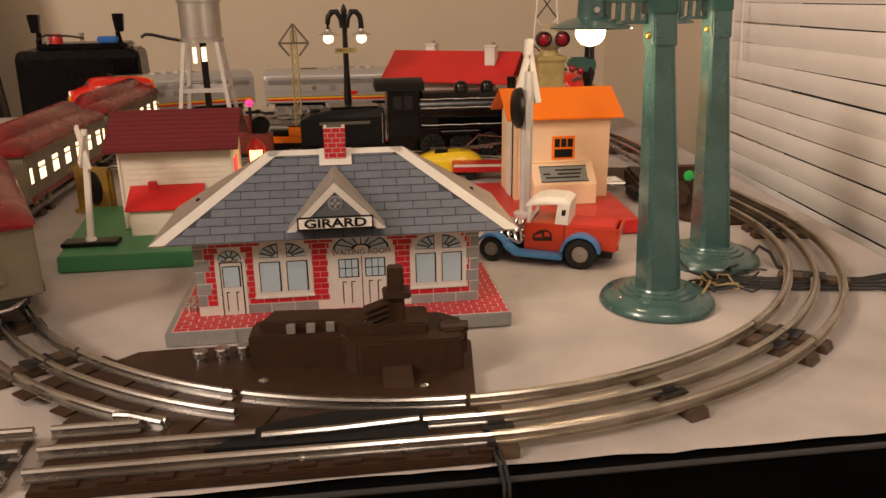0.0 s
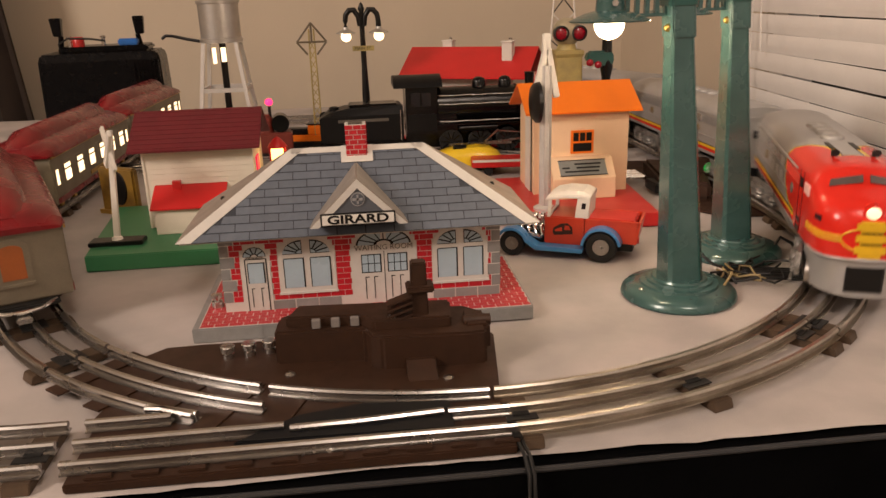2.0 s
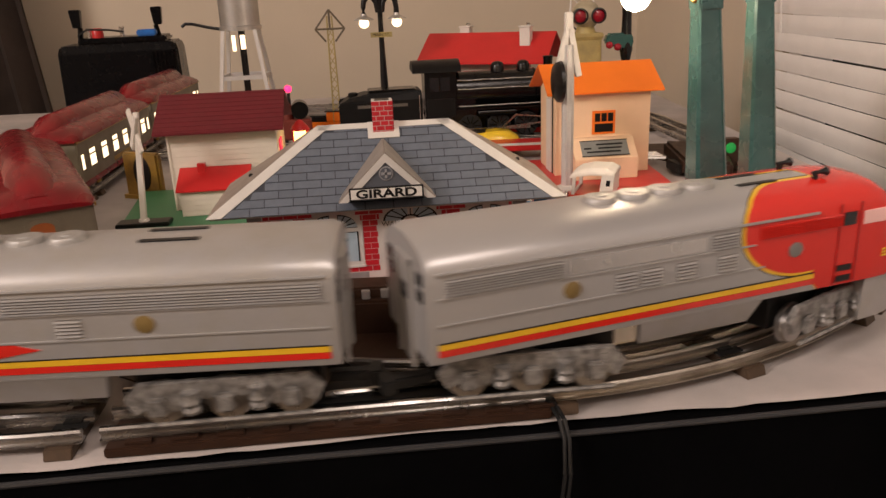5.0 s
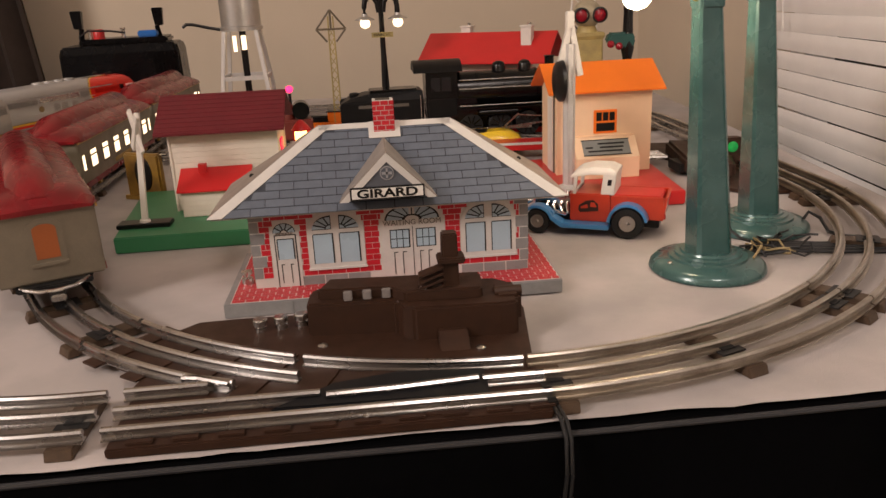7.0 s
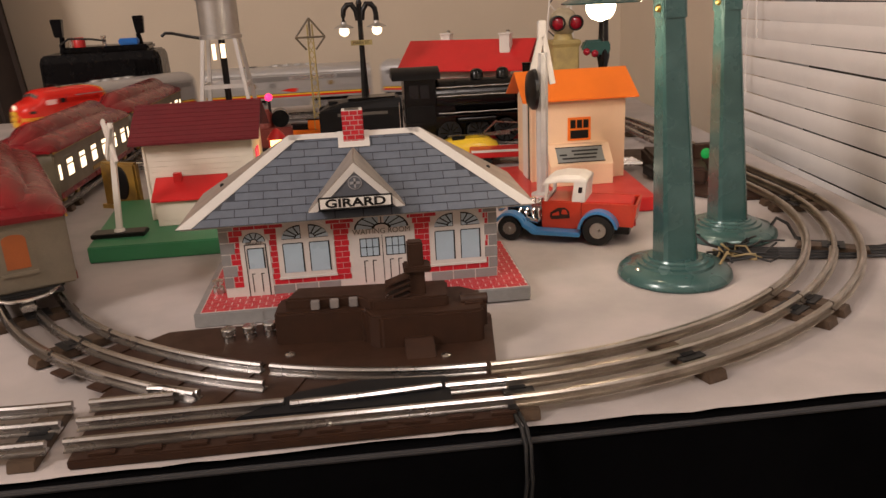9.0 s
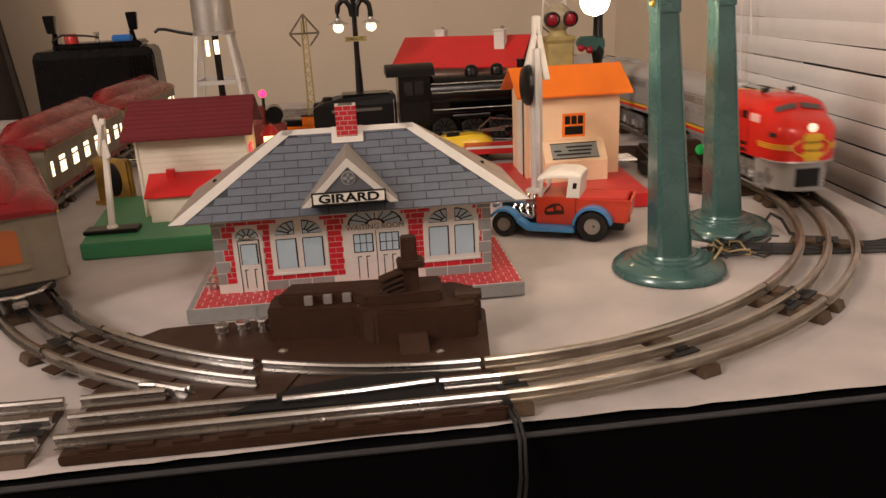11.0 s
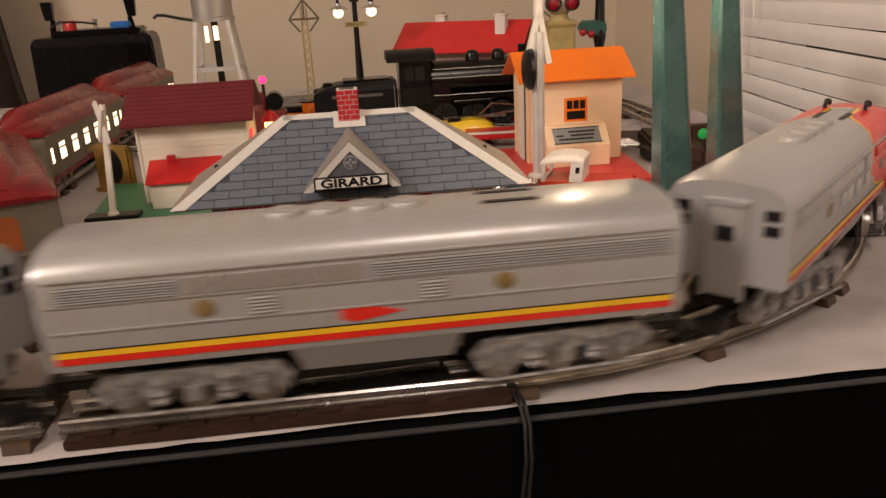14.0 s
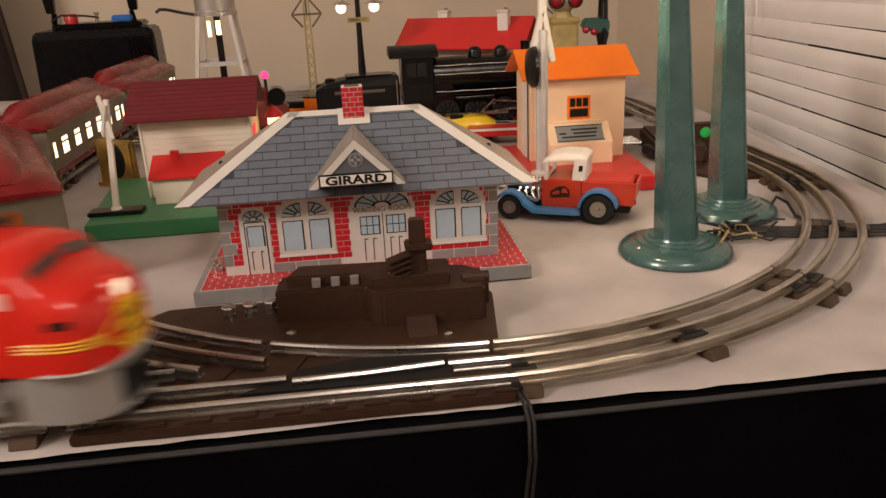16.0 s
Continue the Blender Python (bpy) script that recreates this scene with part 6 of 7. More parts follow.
    eng = part("engine_block", Form().box(0.0105, 0.0370, -0.0075, 0.0075, 0.0120, 0.0265), CHROME, tk, "chrome engine", bevel=0.001)
    for k in range(4):
        part("exhaust_pipe", Form().tube([(0.0140 + k * 0.0052, 0.0075, 0.0215), (0.0138 + k * 0.0052, 0.0115, 0.0200), (0.0128 + k * 0.0050, 0.0135, 0.0160), (0.0140, 0.0140, 0.0135)], 0.0013, 8), CHROME, eng, smooth=True)
        part("exhaust_pipe", Form().tube([(0.0140 + k * 0.0052, -0.0075, 0.0215), (0.0138 + k * 0.0052, -0.0115, 0.0200), (0.0140, -0.0140, 0.0140)], 0.0013, 8), CHROME, eng, smooth=True)
        part("intake", Form().lathe([(0.0018, 0.0245), (0.0018, 0.0280), (0.0024, 0.0295)], 10, (0.0150 + k * 0.0058, 0, 0)), CHROME, eng, smooth=True)
    part("radiator", Form().box(0.0375, 0.0400, -0.0090, 0.0090, 0.0110, 0.0290), CHROME, tk, bevel=0.0012)
    for y in (-0.0125, 0.0125):
        part("headlamp", Form().lathe([(0.0010, 0.0410), (0.0030, 0.0440), (0.0032, 0.0460), (1e-6, 0.0466)], 12, (0, y, 0.0230), "x"), CHROME, tk, smooth=True)
    part("tail_light", Form().box(-0.0605, -0.0585, 0.0100, 0.0140, 0.0140, 0.0180), TINRED, tk)
    return tk


pickup()

# ---------- parked passenger cars ----------
def coach(s0):
    half = 0.126
    (x0, y0, _), (x1, y1, _) = siding(s0 + half - 0.085), siding(s0 + half + 0.085)
    xm, ym = (x0 + x1) / 2, (y0 + y1) / 2
    co = thing("toy_passenger_car", "tan tin passenger car with red roof and glowing windows", "toy train", pose(xm, ym, 0, 0, 0, math.degrees(math.atan2(y1 - y0, x1 - x0))), group="parked passenger cars")
    hw = 0.031
    body = part("body", Form().box(-half, half, -hw, hw, 0.0205, 0.0655), CARTAN, co, "tan body with brass trim", bevel=0.0012)
    part("sill_band", Form().box(-half + 0.002, half - 0.002, -hw - 0.0006, hw + 0.0006, 0.0215, 0.0265), CARROOF, co, "dark red lower band")
    # rounded roof with raised clerestory and sloping ends
    def roof_ring(x, w, top, low=0.0650):
        pts = [(w, low), (w, low + 0.0012)] + [(w * math.cos(radians(a)), low + 0.0012 + (top - low - 0.0012) * math.sin(radians(a)) ** 0.9) for a in (18, 38, 60, 78)] + [(0, top)]
        pts = pts + [(-y, z) for y, z in pts[-2::-1]]
        return [(x, y, z) for y, z in pts]
    part("roof", Form().loft([roof_ring(-half - 0.003, hw * 0.96, 0.0685), roof_ring(-half + 0.006, hw + 0.0022, 0.0745), roof_ring(-half + 0.022, hw + 0.0024, 0.0790), roof_ring(half - 0.022, hw + 0.0024, 0.0790), roof_ring(half - 0.006, hw + 0.0022, 0.0745), roof_ring(half + 0.003, hw * 0.96, 0.0685)]), CARROOF, co, "glossy dark red roof", smooth=True)
    part("clerestory", Form().loft([roof_ring(-half + 0.004, 0.0125, 0.0740, 0.068), roof_ring(-half + 0.030, 0.0165, 0.0880, 0.070), roof_ring(half - 0.030, 0.0165, 0.0880, 0.070), roof_ring(half - 0.004, 0.0125, 0.0740, 0.068)]), CARROOF, co, smooth=True)
    part("gutter", Form().box(-half - 0.001, half + 0.001, -hw - 0.0016, -hw - 0.0004, 0.0640, 0.0655).box(-half - 0.001, half + 0.001, hw + 0.0004, hw + 0.0016, 0.0640, 0.0655), BRASS, co)
    for s in (-1, 1):
        a, b = sorted((s * (hw - 0.0005), s * (hw + 0.0004)))
        for k in range(6):
            x = -half + 0.026 + k * 0.0360
            wn = part("window", Form().box(x + 0.0008, x + 0.0192, *sorted((s * hw, s * (hw + 0.0006))), 0.0365, 0.0560), CARTAN, co)
            part("pane", Form().box(x + 0.0025, x + 0.0175, *sorted((s * hw, s * (hw + 0.0009))), 0.0380, 0.0480), LIT, wn, "lit window pane")
            part("upper_pane", Form().box(x + 0.0025, x + 0.0175, *sorted((s * hw, s * (hw + 0.0009))), 0.0498, 0.0535), LIT, wn)
        for x in (-half + 0.010, half - 0.012):
            part("door_pane", Form().box(x - 0.003, x + 0.003, *sorted((s * hw, s * (hw + 0.0002))), 0.0380, 0.0520), LIT, co)
        part("name_strip", Form().box(-0.028, 0.028, *sorted((s * hw, s * (hw + 0.0006))), 0.0290, 0.0328), BRASS, co, "brass nameplate strip")
    for e in (-1, 1):
        xe = e * half
        frame_ = part("end_window", Form().prism(arch(0.0, 0.0200, 0.0330, 0.0555, 0.0060), *sorted((xe, xe + e * 0.0008)), "x"), CARTAN, co)
        part("end_pane", Form().prism(arch(0.0, 0.0135, 0.0360, 0.0545, 0.0035), *sorted((xe, xe + e * 0.0013)), "x"), surface("amber_pane", (0.30, 0.08, 0.02), 0.35, glow=0.10) if "amber_pane" not in bpy.data.materials else bpy.data.materials["amber_pane"], frame_, "amber lit end window")
        part("end_sill", Form().box(*sorted((xe, xe + e * 0.0018)), -0.0105, 0.0105, 0.0315, 0.0335), CARTAN, co)
        part("platform", Form().box(*sorted((xe - e * 0.004, xe + e * 0.0065)), -0.022, 0.022, 0.0175, 0.0205), DARKMETAL, co, bevel=0.0008)
        part("buffer_rail", Form().tube([(xe + e * 0.003, -0.020, 0.0200), (xe + e * 0.012, -0.010, 0.0190), (xe + e * 0.014, 0.0, 0.0188), (xe + e * 0.012, 0.010, 0.0190), (xe + e * 0.003, 0.020, 0.0200)], 0.0012, 8), STEEL, co, smooth=True)
        part("coupler", Form().box(*sorted((xe - e * 0.004, xe + e * 0.017)), -0.0045, 0.0045, 0.0120, 0.0165), STEEL, co, "nickel latch coupler", bevel=0.001)
    for x in (-0.085, 0.085):
        tk = new("truck")
        tk.parent = co
        tk.matrix_basis = Matrix.Translation((x, 0, 0))
        for s in (-1, 1):
            part("side_frame", Form().prism([(-0.026, 0.0190), (-0.020, 0.0215), (0.020, 0.0215), (0.026, 0.0190), (0.024, 0.0145), (0.010, 0.0160), (-0.010, 0.0160), (-0.024, 0.0145)], *sorted((s * 0.0215, s * 0.0240)), "y"), DARKMETAL, tk)
            for k in (-0.018, 0.018):
                part("journal_box", Form().box(k - 0.004, k + 0.004, *sorted((s * 0.0225, s * 0.0265)), 0.0150, 0.0210), BRASS, tk, "brass journal box", bevel=0.0008)
        for k in (-0.018, 0.018):
            f = Form().lathe([(0.0012, -0.0165), (0.0012, 0.0165)], 8, (k, 0, RTOP + 0.0085), "y")
            for s in (-1, 1):
                f.lathe([(0.002, s * 0.0190), (0.0083, s * 0.0188), (0.0085, s * 0.0165), (0.0100, s * 0.0160), (0.0100, s * 0.0150), (0.002, s * 0.0150)], 18, (k, 0, RTOP + 0.0085), "y")
            part("wheel_set", f, WHEEL, tk, smooth=True)
        part("bolster", Form().box(-0.008, 0.008, -0.020, 0.020, 0.0165, 0.0215), DARKMETAL, tk)
    return co


for k in range(3):
    coach(0.326 + k * 0.272)


# ---------- steam engine and tender ----------
def steam_engine():
    en = thing("toy_steam_engine", "black die-cast toy steam locomotive with bright handrails", "toy train", pose(0.214, 0.511, 0, 0, 0, 0))
    z0 = 0.0660
    part("boiler", Form().lathe([(0.0215, -0.012), (0.0225, -0.011), (0.0225, 0.085), (0.0215, 0.086), (0.0215, 0.150), (0.0190, 0.153), (0.0150, 0.155), (1e-6, 0.156)], 30, (0, 0, z0), "x"), LOCOBLACK, en, "black boiler", smooth=True)
    for x in (0.012, 0.045, 0.086, 0.12):
        part("boiler_band", Form().lathe([(0.0225, x), (0.0230, x + 0.0004), (0.0230, x + 0.0018), (0.0225, x + 0.0022)], 30, (0, 0, z0), "x"), LOCOBLACK, en, smooth=True)
    for x, r, h in ((0.042, 0.0085, 0.0965), (0.074, 0.0080, 0.0965)):
        part("dome", Form().lathe([(r * 1.15, z0 + 0.017), (r, z0 + 0.021), (r, h - 0.003), (r * 0.8, h + 0.0005), (r * 0.4, h + 0.0022), (1e-6, h + 0.0026)], 20, (x, 0, 0)), LOCOBLACK, en, "rounded dome", smooth=True)
    part("smokestack", Form().lathe([(0.0065, z0 + 0.018), (0.0055, z0 + 0.024), (0.0060, 0.1010), (0.0070, 0.1020), (0.0062, 0.1025)], 18, (0.105, 0, 0)), LOCOBLACK, en, smooth=True)
    cab = part("cab", Form().box(-0.050, -0.012, -0.026, 0.026, 0.036, 0.093), LOCOBLACK, en, bevel=0.0008)
    part("cab_roof", Form().loft([[(x, y, z) for y, z in ((-0.030, 0.0915), (-0.026, 0.0970), (-0.015, 0.1025), (0, 0.1045), (0.015, 0.1025), (0.026, 0.0970), (0.030, 0.0915), (0.0, 0.0920))] for x in (-0.064, -0.006)]), LOCOGREY, en, "rounded cab roof", smooth=True)
    for a, b in ((-0.044, -0.033), (-0.031, -0.020)):
        part("cab_window", Form().box(a, b, -0.0268, -0.0255, 0.0690, 0.0850), SMOKE, cab)
    part("cab_panel", Form().box(-0.048, -0.014, -0.0266, -0.0255, 0.040, 0.060), LOCOGREY, cab)
    part("running_board", Form().box(-0.012, 0.150, -0.0290, 0.0290, 0.0450, 0.0470), LOCOBLACK, en, bevel=0.0005)
    part("frame", Form().box(-0.050, 0.140, -0.0120, 0.0120, 0.0170, 0.0455), LOCOBLACK, en)
    part("firebox", Form().box(-0.014, 0.012, -0.0215, 0.0215, 0.0300, 0.0600), LOCOBLACK, en, bevel=0.002)
    for z, r in ((0.0800, 0.0007), (0.0700, 0.0006), (0.0505, 0.0006)):
        y = -math.sqrt(max(0.0235 ** 2 - (z - z0) ** 2, 0)) - 0.001 if z > 0.06 else -0.0295
        part("handrail", Form().tube([(-0.010 + 0.016 * k, y, z - 0.0005 * (k % 2)) for k in range(10)], r, 6), STEEL, en, "bright handrail", smooth=True)
    for k, x in enumerate((0.004, 0.040, 0.074)):
        for s in (-1, 1):
            y = s * 0.0185
            wh = part("driving_wheel", Form().lathe([(0.0155, y - s * 0.0030), (0.0155, y - s * 0.0010), (0.0142, y), (0.0142, y + s * 0.0030), (0.0120, y + s * 0.0032), (0.0116, y + s * 0.0016), (0.0040, y + s * 0.0018), (0.0036, y + s * 0.0032), (1e-6, y + s * 0.0032)], 26, (x, 0, RTOP + 0.0142), "y"), LOCOBLACK, en, "black spoked driving wheel", smooth=True)
            f = Form()
            for i in range(10):
                f.add(*(lambda q: (q.v, q.f))(Form().box(0.003, 0.0125, -0.0010, 0.0010, -0.0007, 0.0007).moved(Matrix.Translation((x, y + s * 0.0024, RTOP + 0.0142)) @ Matrix.Rotation(2 * math.pi * i / 10, 4, "Y"))))
            part("spokes", f, LOCOBLACK, wh)
            part("tyre", Form().lathe([(0.0142, y + s * 0.0008), (0.0145, y + s * 0.0010), (0.0145, y + s * 0.0026), (0.0138, y + s * 0.0033)], 26, (x, 0, RTOP + 0.0142), "y"), DARKMETAL, wh, smooth=True)
    for s in (-1, 1):
        part("side_rod", Form().box(0.000, 0.078, *sorted((s * 0.0225, s * 0.0240)), 0.0190, 0.0222), STEEL, en, "bright side rod", bevel=0.0004)
        part("main_rod", Form().prism([(0.038, 0.0190), (0.096, 0.0250), (0.096, 0.0270), (0.038, 0.0224)], *sorted((s * 0.0245, s * 0.0258)), "y"), STEEL, en)
        part("valve_gear", Form().prism([(0.040, 0.0210), (0.060, 0.0380), (0.062, 0.0372), (0.042, 0.0200)], *sorted((s * 0.0260, s * 0.0268)), "y").prism([(0.060, 0.0370), (0.096, 0.0330), (0.096, 0.0318), (0.060, 0.0355)], *sorted((s * 0.0260, s * 0.0268)), "y"), STEEL, en)
        part("cylinder", Form().box(0.094, 0.122, *sorted((s * 0.0140, s * 0.0300)), 0.0190, 0.0420), LOCOBLACK, en, bevel=0.003)
        part("cylinder_face", Form().box(0.0955, 0.1065, *sorted((s * 0.0298, s * 0.0304)), 0.0200, 0.0330), STEEL, en, "bright cylinder plate", bevel=0.0006)
        part("air_tank", Form().tube([(0.014, s * 0.0225, 0.0405), (0.060, s * 0.0225, 0.0405)], 0.0045, 12), LOCOBLACK, en, smooth=True)
    part("pilot", Form().loft([[(0.140, y, z) for y, z in ((-0.024, 0.013), (0.024, 0.013), (0.024, 0.030), (-0.024, 0.030))], [(0.162, y, z) for y, z in ((-0.008, 0.012), (0.008, 0.012), (0.008, 0.020), (-0.008, 0.020))]]), LOCOBLACK, en)
    return en


steam_engine()
td = thing("toy_tender", "black toy coal tender coupled behind the engine", "toy train", pose(0.122, 0.514, 0, 0, 0, 2))
part("body", Form().loft([[(x, y, z) for y, z in ((-0.026, 0.030), (-0.026, 0.061), (-0.020, 0.0710 - d), (0.020, 0.0710 - d), (0.026, 0.061), (0.026, 0.030))] for x, d in ((-0.062, 0.016), (-0.050, 0.006), (-0.030, 0.002), (0.030, 0.0), (0.038, 0.0))]), LOCOGREY, td, "worn black tender body", bevel=0.0012)
part("coal_board", Form().box(-0.026, 0.032, -0.016, 0.016, 0.0695, 0.0728), LOCOBLACK, td, "low black coal bunker rim", bevel=0.0012)
part("lettering_bar", Form().box(-0.040, 0.020, -0.0266, -0.0258, 0.0535, 0.0570), surface("faded_letters", (0.10, 0.09, 0.075), 0.5), td, "faded lettering band")
part("hatch", Form().lathe([(0.006, 0.0590), (0.006, 0.0690), (0.004, 0.0700)], 14, (-0.044, 0, 0)), LOCOGREY, td, smooth=True)
part("ladder", Form().box(0.0340, 0.0348, -0.0272, -0.0258, 0.030, 0.066), STEEL, td)
for x in (-0.040, 0.020):
    for s in (-1, 1):
        part("side_frame", Form().prism([(x - 0.022, 0.0225), (x + 0.022, 0.0225), (x + 0.019, 0.0150), (x - 0.019, 0.0150)], *sorted((s * 0.0205, s * 0.0230)), "y"), LOCOBLACK, td, bevel=0.0008)
    for k in (-0.014, 0.014):
        f = Form()
        for s in (-1, 1):
            f.lathe([(0.0085, s * 0.0165), (0.0085, s * 0.0190), (0.002, s * 0.0192)], 16, (x + k, 0, RTOP + 0.0085), "y").lathe([(0.0098, s * 0.0150), (0.0098, s * 0.0165)], 16, (x + k, 0, RTOP + 0.0085), "y")
        part("wheel_set", f, LOCOBLACK, td)
part("frame", Form().box(-0.060, 0.038, -0.018, 0.018, 0.0220, 0.0310), LOCOBLACK, td)


# ---------- red-roofed freight station ----------
def freight_station():
    fs = thing("toy_freight_station", "cream toy freight station with a red roof and white chimneys", "toy building", pose(0.270, 0.640, 0, 0, 0, -28))
    part("base", Form().box(-0.088, 0.088, -0.058, 0.058, 0, 0.010), TINRED, fs, bevel=0.0008)
    part("wall", Form().box(-0.066, 0.066, -0.034, 0.034, 0.010, 0.094).prism([(-0.034, 0.094), (0.034, 0.094), (0.0, 0.118)], -0.066, 0.066, "x"), WHITE, fs, "cream walls")
    for s in (-1, 1):
        poly = [(s * 0.054, 0.0900), (0, 0.1265), (0, 0.1245), (s * 0.054, 0.0880)]
        part("roof", Form().prism(poly[::-s], -0.092, 0.092, "x"), TINRED, fs, "glossy red roof half", bevel=0.0004)
    for x in (-0.045, 0.0, 0.042):
        wn = part("window", Form().box(x - 0.010, x + 0.010, -0.0350, -0.0335, 0.040, 0.075), PRINT_WHITE, fs)
        part("pane", Form().box(x - 0.0085, x + 0.0085, -0.0354, -0.0345, 0.0415, 0.0735), SMOKE, wn)
    part("end_vent", Form().lathe([(0.006, 0.0662), (0.006, 0.0672)], 14, (0, 0, 0.100), "x"), INK, fs)
    for x, y in ((0.055, -0.018), (-0.040, 0.010)):
        c = part("chimney", Form().box(x - 0.007, x + 0.007, y - 0.007, y + 0.007, 0.096 if y < 0 else 0.105, 0.1330), WHITE, fs, "white chimney", bevel=0.0004)
        part("chimney_cap", Form().box(x - 0.0085, x + 0.0085, y - 0.0085, y + 0.0085, 0.1330, 0.1350), WHITE, c, bevel=0.0004)
        part("pot", Form().lathe([(0.0022, 0.1350), (0.0026, 0.1385), (0.0018, 0.1388)], 10, (x + 0.003, y, 0)), STEEL, c)
    return fs


freight_station()

# ---------- street lamp ----------
sl = thing("toy_street_lamp", "black double-arm toy street lamp with lit white globes", "street lamp", pose(0.119, 0.600, 0))
part("base", Form().lathe([(0.014, 0), (0.014, 0.003), (0.009, 0.008), (0.006, 0.014)], 20), INK, sl, smooth=True)
part("pole", Form().lathe([(0.0058, 0.012), (0.0050, 0.07), (0.0036, 0.11), (0.0032, 0.178), (0.0042, 0.181), (0.0022, 0.187), (1e-6, 0.190)], 16), INK, sl, "slender black pole", smooth=True)
for s in (-1, 1):
    arc_ = [(s * 0.003, 0, 0.160), (s * 0.0045, 0, 0.172), (s * 0.0095, 0, 0.180), (s * 0.0155, 0, 0.1795), (s * 0.0200, 0, 0.174), (s * 0.0212, 0, 0.166), (s * 0.0212, 0, 0.158)]
    part("arm", Form().tube(arc_, [0.0030, 0.0034, 0.0038, 0.0038, 0.0036, 0.0034, 0.0036], 10), INK, sl, smooth=True)
    part("shade", Form().lathe([(0.0036, 0.1590), (0.0040, 0.1560), (0.0125, 0.1520), (0.0128, 0.1512), (0.0040, 0.1530)], 22, (s * 0.0212, 0, 0)), GALV, sl, "small grey metal shade", smooth=True)
    part("globe", Form().ball((s * 0.0212, 0, 0.1470), 0.0066, 16), BULB_SMALL, sl, "glowing globe", smooth=True)
part("street_sign", Form().box(-0.014, 0.014, -0.0052, -0.0042, 0.1290, 0.1355), OLDYELLOW, sl, "small street name plate")
lettering("MAIN ST.", Matrix.Translation((0, -0.0054, 0.1322)) @ Matrix.Rotation(math.pi / 2, 4, "X"), 0.0056, sl, INK)

# ---------- lattice signal mast ----------
lm = thing("toy_lattice_mast", "olive lattice mast with a diamond-shaped head", "toy signal", pose(0.053, 0.610, 0))
for a, b in ((-1, -1), (1, -1), (1, 1), (-1, 1)):
    part("leg", Form().tube([(a * 0.0050, b * 0.0050, 0), (a * 0.0032, b * 0.0032, 0.158)], 0.0009, 6), OLDYELLOW, lm)
for k in range(11):
    z = 0.012 + k * 0.012
    w = 0.0048 - 0.0018 * k / 11
    part("lattice", Form().tube([(-w, -w, z), (w, -w, z + 0.011)], 0.0006, 5).tube([(w, -w, z), (-w, -w, z + 0.011)], 0.0006, 5), OLDYELLOW, lm)
for p, q in (((-0.019, 0.142), (0, 0.166)), ((0, 0.166), (0.019, 0.142)), ((-0.019, 0.142), (0.019, 0.142)), ((-0.019, 0.142), (-0.006, 0.126)), ((0.019, 0.142), (0.006, 0.126)), ((0, 0.166), (0, 0.142))):
    part("head_bar", Form().tube([(p[0], -0.004, p[1]), (q[0], -0.004, q[1])], 0.0014, 6), surface("olive_brown", (0.13, 0.10, 0.06), 0.5) if "olive_brown" not in bpy.data.materials else bpy.data.materials["olive_brown"], lm)
part("base", Form().box(-0.012, 0.012, -0.012, 0.012, 0, 0.004), OLDYELLOW, lm)

# ---------- water tower ----------
wt = thing("toy_water_tower", "galvanised tank water tower on aluminium legs", "toy water tower", pose(-0.057, 0.585, 0))
part("tank", Form().lathe([(0.0235, 0.1465), (0.0262, 0.1470), (0.0262, 0.1515), (0.0245, 0.1525), (0.0245, 0.1930), (0.0262, 0.1935), (0.0262, 0.1965), (0.016, 0.2010), (1e-6, 0.2040)], 36), GALV, wt, "brushed grey tank", smooth=True)
for a, b in ((-1, -1), (1, -1), (1, 1), (-1, 1)):
    part("leg", Form().loft([[(a * 0.0375 + u, b * 0.0375 + v, 0.0) for u, v in ((-0.0024, -0.0024), (0.0024, -0.0024), (0.0024, 0.0024), (-0.0024, 0.0024))], [(a * 0.0195 + u, b * 0.0195 + v, 0.147) for u, v in ((-0.0022, -0.0022), (0.0022, -0.0022), (0.0022, 0.0022), (-0.0022, 0.0022))]]), ALU, wt, "splayed silver leg")
for z, w in ((0.090, 0.0265), (0.030, 0.0338)):
    for s in (-1, 1):
        part("brace", Form().box(-w, w, s * w - 0.0015, s * w + 0.0015, z - 0.0026, z + 0.0026), ALU, wt)
        part("brace", Form().box(s * w - 0.0015, s * w + 0.0015, -w, w, z - 0.0026, z + 0.0026), ALU, wt)
part("standpipe", Form().tube([(0, 0, 0), (0, 0, 0.147)], 0.0042, 12), INK, wt, "black standpipe", smooth=True)
part("glow_panel", Form().box(-0.0105, -0.0065, -0.016, -0.012, 0.122, 0.141).box(0.0, 0.0055, -0.016, -0.012, 0.124, 0.141), LIT, wt, "lit slit under the tank")
part("base", Form().box(-0.041, 0.041, -0.041, 0.041, 0, 0.003), ALU, wt, bevel=0.0006)
part("spout", Form().tube([(-0.026, -0.004, 0.1490), (-0.040, -0.006, 0.1520), (-0.058, -0.006, 0.1565), (-0.066, -0.006, 0.1570), (-0.071, -0.006, 0.1535)], 0.0019, 8), INK, wt, "black spout pipe", smooth=True)

